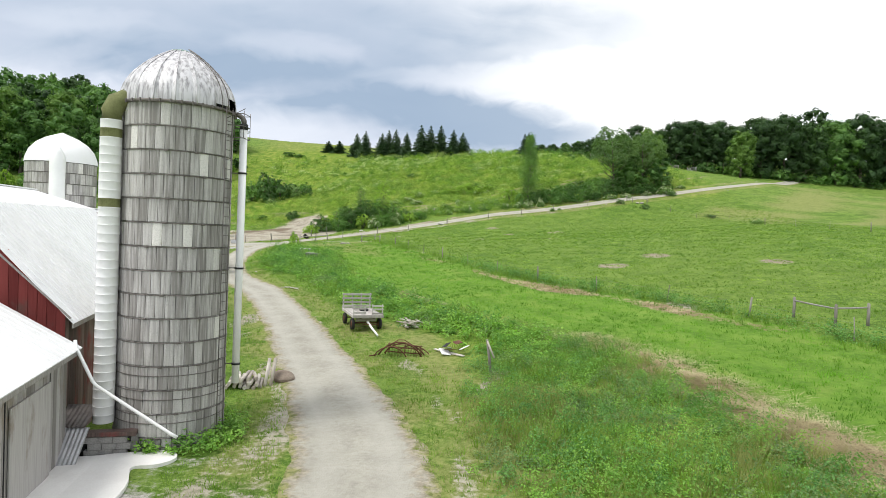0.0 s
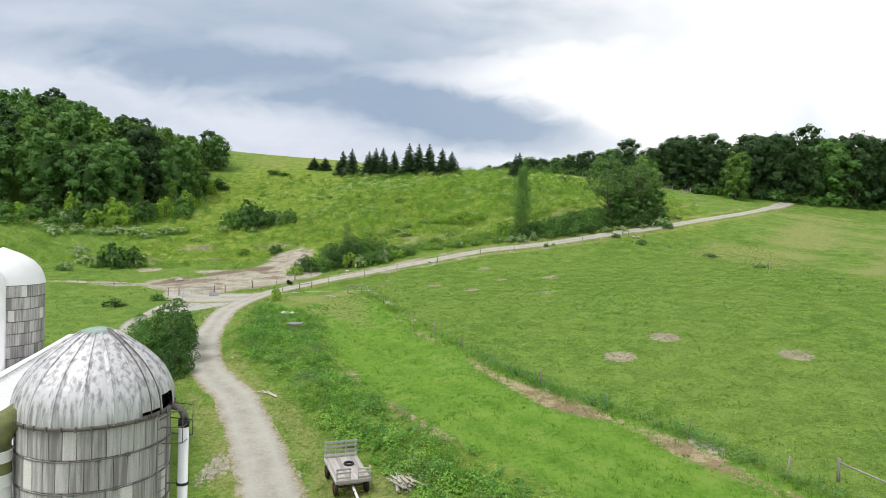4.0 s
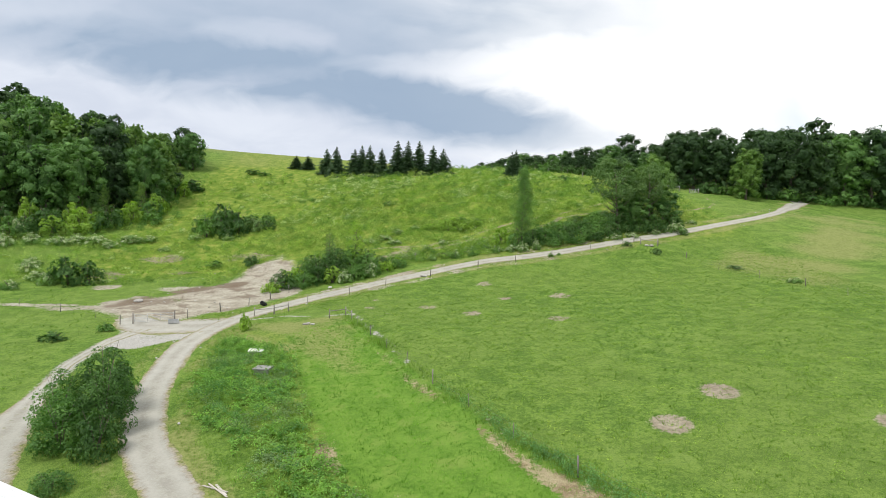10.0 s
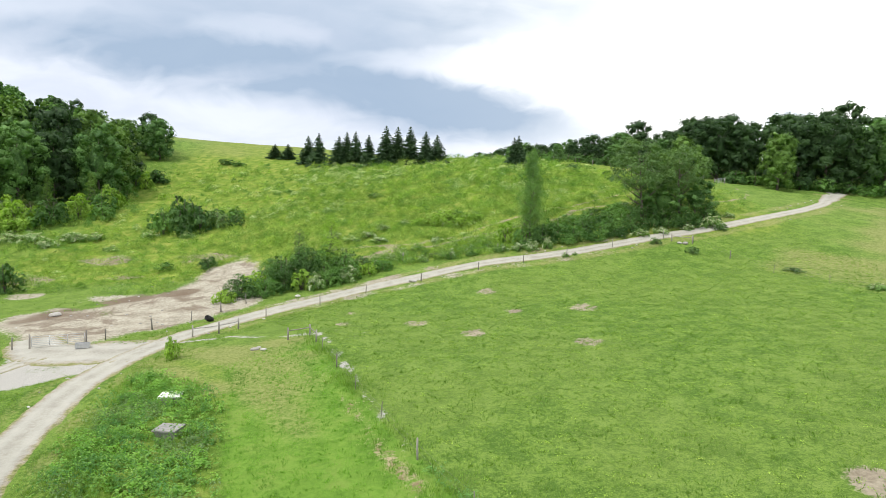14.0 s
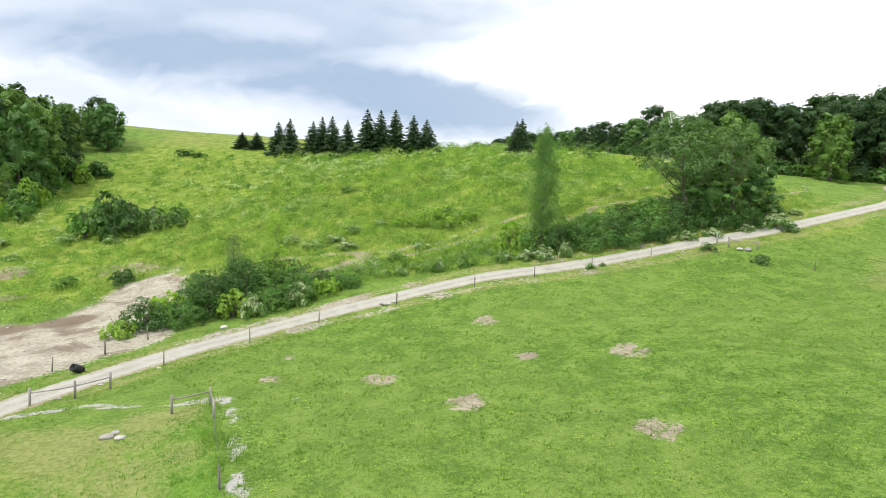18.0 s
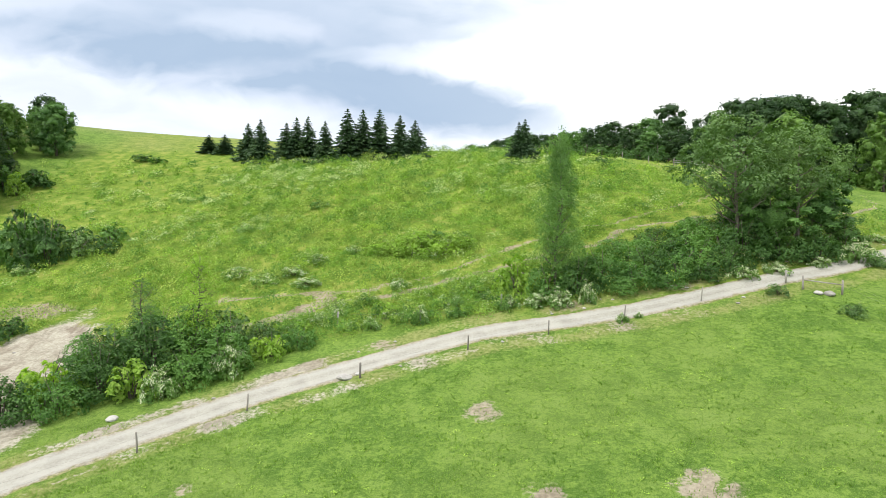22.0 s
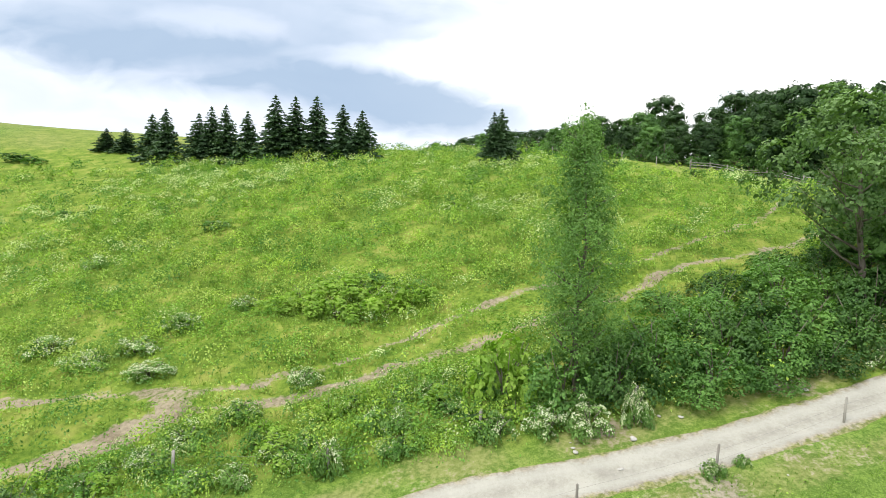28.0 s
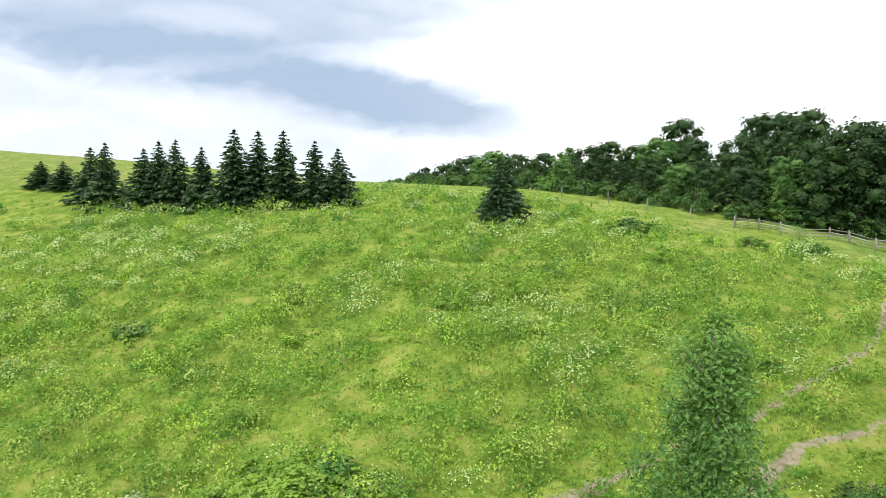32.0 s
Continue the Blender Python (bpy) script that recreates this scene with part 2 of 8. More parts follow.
def ground_material():
    """Meadow soil under the grass: pasture, mown strip, straw and bare earth, told apart by the sheet's own layers."""
    mat, nt, b = material("meadow", 0.95)
    b.inputs["Specular IOR Level"].default_value = 0.1
    k = Net(nt)
    dirt, mown, straw = k.attr("cover")
    wild, dry, stone = k.attr("growth")
    big, mid, fine, tiny = k.noise(0.06, 4), k.noise(0.5, 5), k.noise(3.2, 6, rough=0.7), k.noise(14.0, 4, rough=0.7)
    g = k.m("ADD", k.m("MULTIPLY", mid, 0.4), k.m("MULTIPLY", fine, 0.6))
    col = k.mix(k.ramp(g, 0.42, 0.58), (0.076, 0.150, 0.021), (0.180, 0.284, 0.048))
    col = k.mix(k.m("MULTIPLY", k.ramp(big, 0.42, 0.58), 0.32), col, (0.190, 0.260, 0.056))
    col = k.mix(k.m("MULTIPLY", k.ramp(mid, 0.52, 0.70), 0.30), col, (0.195, 0.265, 0.075))
    col = k.mix(k.m("MULTIPLY", k.ramp(k.noise(7.5, 5, rough=0.7), 0.52, 0.62), 0.45), col, (0.048, 0.110, 0.016))
    col = k.mix(k.m("MULTIPLY", k.ramp(tiny, 0.52, 0.62), 0.55), col, (0.046, 0.100, 0.014))
    col = k.mix(k.m("MULTIPLY", k.ramp(tiny, 0.47, 0.36), 0.6), col, (0.24, 0.33, 0.09))
    wildc = k.mix(k.ramp(g, 0.35, 0.65), (0.082, 0.152, 0.018), (0.226, 0.310, 0.046))
    wildc = k.mix(k.m("MULTIPLY", k.ramp(mid, 0.50, 0.66), 0.6), wildc, (0.300, 0.300, 0.078))
    col = k.mix(wild, col, wildc)
    mownc = k.mix(k.ramp(g, 0.32, 0.68), (0.075, 0.165, 0.018), (0.165, 0.300, 0.042))
    mownc = k.mix(k.m("MULTIPLY", k.ramp(mid, 0.5, 0.7), 0.5), mownc, (0.21, 0.27, 0.065))
    mownc = k.mix(k.m("MULTIPLY", k.ramp(mown, 0.72, 1.0), 0.4), mownc, (0.185, 0.310, 0.048))
    edge = k.m("MULTIPLY", k.m("SUBTRACT", fine, 0.5), 0.9)
    col = k.mix(k.ramp(k.m("ADD", mown, edge), 0.3, 0.7), col, mownc)
    dryc = k.mix(k.ramp(fine, 0.35, 0.65), (0.185, 0.215, 0.062), (0.315, 0.305, 0.125))
    col = k.mix(k.m("MULTIPLY", k.ramp(k.m("ADD", dry, edge), 0.35, 0.85), 0.7), col, dryc)
    strawc = k.mix(k.ramp(tiny, 0.35, 0.65), (0.27, 0.21, 0.12), (0.52, 0.45, 0.29))
    strawc = k.mix(k.m("MULTIPLY", k.ramp(k.noise(0.55, 4), 0.44, 0.56), 0.65), strawc, (0.190, 0.132, 0.076))
    col = k.mix(k.ramp(k.m("ADD", straw, edge), 0.42, 0.62), col, strawc)
    dirtc = k.mix(k.ramp(g, 0.35, 0.65), (0.262, 0.232, 0.176), (0.480, 0.446, 0.358))
    muck, soil, heap = k.attr("yard")
    dirtc = k.mix(soil, dirtc, k.mix(k.ramp(g, 0.35, 0.65), (0.190, 0.150, 0.096), (0.350, 0.295, 0.198)))
    dirtc = k.mix(k.m("MULTIPLY", k.m("MULTIPLY", k.ramp(k.noise(0.20, 6, rough=0.65, warp=0.8), 0.51, 0.62), muck), 0.70), dirtc, (0.170, 0.128, 0.092))
    dirtc = k.mix(k.m("MULTIPLY", k.ramp(k.m("ADD", heap, edge), 0.3, 0.75), 0.85), dirtc, (0.165, 0.122, 0.086))
    dirtc = k.mix(k.m("MULTIPLY", k.ramp(tiny, 0.62, 0.72), 0.5), dirtc, (0.5, 0.47, 0.42))
    col = k.mix(k.ramp(k.m("ADD", dirt, edge), 0.42, 0.62), col, dirtc)
    stonec = k.mix(k.ramp(tiny, 0.4, 0.6), (0.30, 0.29, 0.26), (0.52, 0.50, 0.46))
    col = k.mix(k.ramp(k.m("ADD", stone, edge), 0.42, 0.66), col, stonec)
    nt.links.new(col, b.inputs["Base Color"])
    k.bump(k.m("ADD", k.m("MULTIPLY", fine, 0.7), k.m("MULTIPLY", tiny, 0.5)), 0.9, 0.12, b)
    return mat


def gravel_material():
    """Pale crushed stone, packed grey in the wheel tracks, mixed with grass at its ragged edge."""
    mat, nt, b = material("gravel", 0.95)
    b.inputs["Specular IOR Level"].default_value = 0.15
    k = Net(nt)
    side, rut, grass = k.attr("lane")
    fine, tiny, mid = k.noise(5.0, 5, rough=0.7), k.noise(30.0, 3), k.noise(0.7, 4)
    f = k.m("ADD", k.m("MULTIPLY", fine, 0.5), k.m("MULTIPLY", mid, 0.5))
    col = k.mix(k.ramp(f, 0.32, 0.68), (0.300, 0.286, 0.240), (0.440, 0.424, 0.362))
    col = k.mix(k.m("MULTIPLY", rut, 0.55), col, (0.480, 0.466, 0.410))
    col = k.mix(k.ramp(tiny, 0.62, 0.78), col, (0.54, 0.52, 0.48))
    col = k.mix(k.ramp(tiny, 0.36, 0.24), col, (0.20, 0.185, 0.155))
    verge = k.mix(k.ramp(fine, 0.4, 0.6), (0.15, 0.175, 0.055), (0.30, 0.29, 0.13))
    jag = k.m("MULTIPLY", k.m("SUBTRACT", k.noise(1.3, 6, rough=0.75), 0.5), 2.1)
    earth = k.mix(k.ramp(fine, 0.4, 0.6), (0.26, 0.22, 0.155), (0.40, 0.35, 0.26))
    col = k.mix(k.m("MULTIPLY", k.ramp(k.m("ADD", side, jag), 0.25, 0.7), 0.7), col, earth)
    col = k.mix(k.ramp(k.m("ADD", side, jag), 0.62, 0.95), col, verge)
    col = k.mix(k.m("MULTIPLY", k.ramp(k.m("ADD", grass, jag), 0.45, 0.9), 0.8), col, verge)
    nt.links.new(col, b.inputs["Base Color"])
    k.bump(k.m("ADD", k.m("MULTIPLY", tiny, 0.6), fine), 0.9, 0.06, b)
    return mat


M_GROUND, M_GRAVEL = ground_material(), gravel_material()
# depth and clump below set the gap shade painted into each leaf colour
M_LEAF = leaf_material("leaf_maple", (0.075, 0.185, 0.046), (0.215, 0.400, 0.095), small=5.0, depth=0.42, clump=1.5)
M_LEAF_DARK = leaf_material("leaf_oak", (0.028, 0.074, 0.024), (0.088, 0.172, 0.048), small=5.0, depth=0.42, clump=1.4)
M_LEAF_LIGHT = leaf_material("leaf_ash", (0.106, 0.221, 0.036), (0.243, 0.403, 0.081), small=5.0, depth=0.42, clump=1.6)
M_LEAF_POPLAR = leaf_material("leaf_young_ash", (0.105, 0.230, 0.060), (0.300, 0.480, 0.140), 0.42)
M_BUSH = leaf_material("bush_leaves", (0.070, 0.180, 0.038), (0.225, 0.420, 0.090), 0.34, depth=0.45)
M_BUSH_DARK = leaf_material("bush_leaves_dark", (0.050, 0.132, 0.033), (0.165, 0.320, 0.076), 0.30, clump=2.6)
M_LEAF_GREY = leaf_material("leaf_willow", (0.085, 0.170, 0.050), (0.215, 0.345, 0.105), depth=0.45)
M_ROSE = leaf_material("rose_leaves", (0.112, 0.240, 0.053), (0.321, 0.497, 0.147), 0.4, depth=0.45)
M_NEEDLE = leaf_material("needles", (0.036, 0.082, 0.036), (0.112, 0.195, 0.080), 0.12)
M_WEED = leaf_material("weeds", (0.110, 0.265, 0.052), (0.370, 0.610, 0.130), 0.42, 0.55, (0.420, 0.540, 0.175), 0.8, 11.0, 0.35)
M_SAGE = leaf_material("pale_weeds", (0.126, 0.231, 0.088), (0.360, 0.488, 0.225), 0.4, 0.6, None, 0.8)
M_DRY = leaf_material("dry_grass", (0.21, 0.24, 0.07), (0.48, 0.48, 0.21), 0.35, 0.7, None, 0.8, depth=0.3)
M_HILL = leaf_material("hill_herbs", (0.135, 0.285, 0.032), (0.440, 0.610, 0.090), 0.22, 0.65, (0.490, 0.540, 0.115), 0.5, 5.0, 0.26)
M_BUSH_LIGHT = leaf_material("bright_bush_leaves", (0.190, 0.345, 0.042), (0.450, 0.620, 0.115), 0.45, 0.6, None, 0.6, 8.0, 0.25)
M_NETTLE = leaf_material("nettle_leaves", (0.080, 0.205, 0.060), (0.245, 0.470, 0.140), 0.38, 0.55, None, 0.9, 12.0, 0.4)
M_FERN = leaf_material("fern_fronds", (0.095, 0.240, 0.032), (0.330, 0.530, 0.085), 0.22, 0.65, (0.430, 0.480, 0.105), 0.5, 5.0, 0.26)
M_HILL_PALE = leaf_material("pale_hill_herbs", (0.250, 0.380, 0.066), (0.530, 0.640, 0.165), 0.24, 0.65, (0.580, 0.640, 0.205), 0.5, 5.0, 0.22)
M_GRASS = leaf_material("grass_blades", (0.110, 0.224, 0.032), (0.326, 0.472, 0.092), 0.4, depth=0.3)
M_MEADOW = leaf_material("meadow_grass", (0.115, 0.205, 0.030), (0.340, 0.440, 0.110), 0.45, 0.55, (0.386, 0.420, 0.150), 0.4, depth=0.3)
M_MOWN = leaf_material("mown_blades", (0.090, 0.225, 0.018), (0.235, 0.465, 0.055), 0.4, 0.55, (0.330, 0.510, 0.095), 0.3, depth=0.3)
M_STRAW = leaf_material("straw", (0.36, 0.29, 0.16), (0.70, 0.62, 0.40), 0.15, 0.8, depth=0.0)
M_BLOSSOM = leaf_material("blossom", (0.60, 0.64, 0.40), (0.84, 0.84, 0.66), 0.3, depth=0.0)
M_DRIFT = leaf_material("pale_flower_heads", (0.50, 0.57, 0.25), (0.80, 0.84, 0.55), 0.35, depth=0.0)
M_BARK = plain("bark", (0.09, 0.075, 0.06), (0.22, 0.19, 0.15), 0.95, scale=2.0, stretch=(1, 1, 0.15), bump=0.9, dist=0.03, fine=14)
# ---- the ground ----
# heights of the land in metres at knots 40 m apart across (x from -120 to 120) and 30 m along (y from -30 to 330), joined by a cubic spline
LAND = (
    (0.9, 0.3, -0.3, -0.5, 1.1, 3.1, 5.1),
    (0.2, 0.2, 0.2, 0.1, 2.6, 4.8, 6.7),
    (-0.4, -0.5, -1.3, -0.8, 4.2, 6.4, 8.5),
    (-0.7, -0.4, -0.4, 2.5, 7.3, 9.0, 10.8),
    (1.0, 1.3, 2.6, 5.3, 9.2, 11.5, 13.7),
    (6.6, 3.2, 3.7, 5.2, 8.9, 14.2, 16.4),
    (15.8, 6.4, 7.6, 15.4, 23.1, 22.9, 17.5),
    (22.4, 15.5, 18.4, 26.7, 31.1, 25.4, 21.7),
    (34.9, 23.8, 27.3, 33.3, 34.1, 32.2, 36.5),
    (44.3, 35.1, 38.5, 37.5, 36.8, 37.8, 41.1),
    (47.1, 44.0, 43.1, 37.2, 34.7, 35.5, 37.3),
    (46.6, 43.1, 38.3, 32.0, 29.4, 29.2, 29.6),
    (46.6, 41.3, 35.2, 29.2, 25.1, 22.4, 20.4),
)


def smooth(v, lo, hi):
    s = np.clip((np.asarray(v, float) - lo) / (hi - lo), 0, 1)
    return s * s * (3 - 2 * s)


def spline(u):
    u = np.abs(u)
    return np.where(u < 1, 2 / 3 - u * u + u ** 3 / 2, np.where(u < 2, (2 - u) ** 3 / 6, 0))


def land(x, y):
    """Height of the land at x, y (arrays or numbers), without grass."""
    x, y = np.asarray(x, float), np.asarray(y, float)
    tab = np.array(LAND)
    fx, fy = np.clip((x + 120) / 40, 0, 5.99999), np.clip((y + 30) / 30, 0, 11.99999)
    i, j = np.floor(fx).astype(int), np.floor(fy).astype(int)
    z = np.zeros(np.broadcast(x, y).shape)
    for a in range(-1, 3):
        for b in range(-1, 3):
            z = z + spline(fx - i - a) * spline(fy - j - b) * tab[np.clip(j + b, 0, 12), np.clip(i + a, 0, 6)]
    far = np.maximum(y - 300, 0) * 0.05 + np.maximum(np.abs(x) - 170, 0) * 0.02
    return z - np.minimum(far, 55)


def line_distance(px, py, pts):
    """Distance of points to a polyline, and how far along it the nearest place lies (0 to 1 per leg)."""
    best, where = np.full(np.shape(px), 1e9), np.zeros(np.shape(px))
    for k in range(len(pts) - 1):
        (ax, ay), (bx, by) = pts[k], pts[k + 1]
        dx, dy = bx - ax, by - ay
        s = np.clip(((px - ax) * dx + (py - ay) * dy) / (dx * dx + dy * dy), 0, 1)
        d = np.hypot(px - ax - s * dx, py - ay - s * dy)
        where = np.where(d < best, k + s, where)
        best = np.minimum(best, d)
    return best, where


def inside(px, py, poly):
    """Which points lie inside a polygon."""
    r = np.zeros(np.shape(px), bool)
    for k in range(len(poly)):
        (ax, ay), (bx, by) = poly[k], poly[k - 1]
        if ay != by:
            r ^= ((ay > py) != (by > py)) & (px < (bx - ax) * (py - ay) / (by - ay) + ax)
    return r


def inset(px, py, poly, soft):
    """1 well inside a polygon, 0 outside, with a soft rim."""
    d, _ = line_distance(px, py, list(poly) + [poly[0]])
    return np.where(inside(px, py, poly), np.clip(0.5 + d / soft, 0, 1), np.clip(0.5 - d / soft, 0, 1))


def noise2(x, y, s, seed=0.0):
    """A cheap smooth noise of about -1 to 1 with features about s metres wide."""
    a, b = np.asarray(x, float) / s * 2.1, np.asarray(y, float) / s * 2.1
    return (np.sin(a * 1.0 + 1.7 * np.sin(b * 0.83 + seed) + seed) + np.sin(b * 1.13 + 1.9 * np.sin(a * 0.71 - seed * 1.3)) + 0.6 * np.sin(a * 2.3 + b * 1.9 + seed * 2.1)) / 2.6


ROAD = [(-1.6, -30.0), (-1.7, 0.0), (-1.95, 16.1), (-4.2, 25.4), (-7.2, 33.8), (-10.5, 42.6), (-15.7, 54.2), (-19.0, 59.3), (-22.1, 64.8), (-25.1, 73.4),
        (-26.6, 80.7), (-27.7, 88.0), (-27.4, 95.0), (-26.0, 102.0), (-22.8, 108.5), (-17.5, 115.8), (-8.2, 123.2), (1.0, 127.6), (9.8, 130.6), (19.2, 131.3), (28.5, 132.6), (39.0, 134.9),
        (46.6, 136.3), (58.5, 140.5), (70.0, 146.4), (79.0, 154.5), (86.0, 164.0), (93.0, 173.0), (97.5, 179.0), (104.0, 186.0)]
SPUR = [(-26.6, 98.5), (-30.5, 98.6), (-34.5, 98.2), (-38.0, 100.2), (-41.0, 104.5)]
LANE = [(-26.5, 50.0), (-31.4, 61.0), (-33.6, 68.0), (-35.4, 75.0), (-37.2, 82.0), (-37.6, 90.0), (-36.5, 97.0)]
TRACK = [(-19.0, 136.5), (-11.4, 137.6), (-7.6, 138.4), (-4.2, 140.4), (-0.4, 140.6), (3.2, 140.3), (6.8, 140.9), (10.1, 141.8), (13.6, 142.6), (19.4, 144.9), (25.5, 146.8)]
TRACK_HIGH = [(-15.3, 144.4), (-6.5, 143.0), (-1.0, 142.2), (4.3, 143.6), (10.7, 145.4), (15.1, 147.5), (18.7, 149.0), (23.3, 149.8), (28.3, 151.2), (32.5, 153.2), (36.0, 154.6), (38.7, 155.7), (41.7, 157.4), (45.1, 160.3), (48.0, 163.1)]
TRACK_UP = [(25.5, 146.8), (28.0, 147.7), (31.0, 149.4), (33.4, 149.5), (36.7, 150.5), (40.1, 151.2), (47.0, 153.4)]
TRACK_FORK = [(48.0, 163.1), (53.0, 168.0), (60.0, 175.0), (64.0, 180.0)]
SPRUCE_TRACK = [(-12.0, 162.5), (-5.2, 162.0), (2.5, 160.0), (14.1, 156.9), (22.0, 155.5)]
WOOD_FENCE = [(15.0, 262.0), (30.5, 226.0), (38.6, 213.6), (46.2, 200.4), (51.9, 189.3), (68.0, 182.6)]
HILL_TRACK = [(55.6, 150.9), (59.2, 151.5), (62.2, 153.0), (66.0, 158.0), (68.5, 164.0), (69.9, 170.7)]
FIELD_EDGE = [(-11.3, 102.1), (-9.4, 97.0), (-5.3, 85.3), (-0.6, 73.0), (4.0, 63.0), (6.3, 57.8), (10.4, 51.0), (14.2, 46.6), (18.3, 39.0), (20.5, 34.0), (23.5, 26.0)]
MOWN_WEST = [(-17.5, 92.0), (-14.0, 82.1), (-10.5, 68.7), (-7.0, 57.7), (-3.4, 52.0), (1.8, 44.0), (5.4, 39.8), (8.6, 35.0), (10.9, 29.6), (12.0, 22.7), (12.6, 18.7), (13.2, 9.0)]
MANURE = [(9.2, 118.8, 1.5), (11.3, 108.9, 1.3), (19.4, 108.1, 2.0), (-8.3, 106.7, 1.1), (-0.1, 105.5, 1.6), (5.8, 99.5, 1.7), (15.9, 93.1, 1.6), (22.5, 65.2, 1.5),
          (16.6, 60.2, 1.5), (31.0, 57.5, 1.4), (-8.0, 112.0, 0.9)]


def bank_lift(x, y):
    """Small forms of the land: the cut above the road, the swell of the verge, the rough of the pasture."""
    d, s = line_distance(x, y, ROAD)
    rough = smooth(d, 2.4, 5.0)
    z = rough * (0.05 * noise2(x, y, 3.1) + 0.015 * noise2(x, y, 1.3, 2.0))
    wild = smooth(y, 132, 142) * (1 - smooth(y, 205, 225))
    return z + wild * rough * (0.30 * noise2(x, y * 1.5, 6.0, 4.0) + 0.24 * noise2(x, y * 1.3, 3.0, 1.0))


def ground_z(x, y):
    return land(x, y) + bank_lift(np.asarray(x, float), np.asarray(y, float))


def gz(x, y):
    return float(ground_z(np.array([x]), np.array([y]))[0])


def mesh_from(name, verts, faces, mat, smooth_shade=True):
    """A mesh from arrays of vertices and of faces that all have the same number of corners."""
    me = bpy.data.meshes.new(name)
    verts, faces = np.asarray(verts, np.float32), np.asarray(faces, np.int32)
    n, c = faces.shape
    me.vertices.add(len(verts))
    me.vertices.foreach_set("co", verts.ravel())
    me.loops.add(n * c)
    me.loops.foreach_set("vertex_index", faces.ravel())
    me.polygons.add(n)
    me.polygons.foreach_set("loop_start", np.arange(0, n * c, c, dtype=np.int32))
    me.polygons.foreach_set("loop_total", np.full(n, c, np.int32))
    me.polygons.foreach_set("use_smooth", np.full(n, smooth_shade))
    me.update(calc_edges=True)
    me.materials.append(mat)
    return me


def layer(me, name, r, g, b):
    at = me.color_attributes.new(name, "FLOAT_COLOR", "POINT")
    at.data.foreach_set("color", np.stack([r, g, b, np.ones_like(r)], 1).astype(np.float32).ravel())


def steps(lo, hi, a, b, fine, grow):
    """Grid lines from lo to hi: evenly fine between a and b, and ever wider outside."""
    v = list(np.arange(a, b + 1e-6, fine))
    s = fine
    while v[-1] < hi:
        s = min(s * grow, 90)
        v.append(v[-1] + s)
    s = fine
    while v[0] > lo:
        s = min(s * grow, 90)
        v.insert(0, v[0] - s)
    return np.array(v)


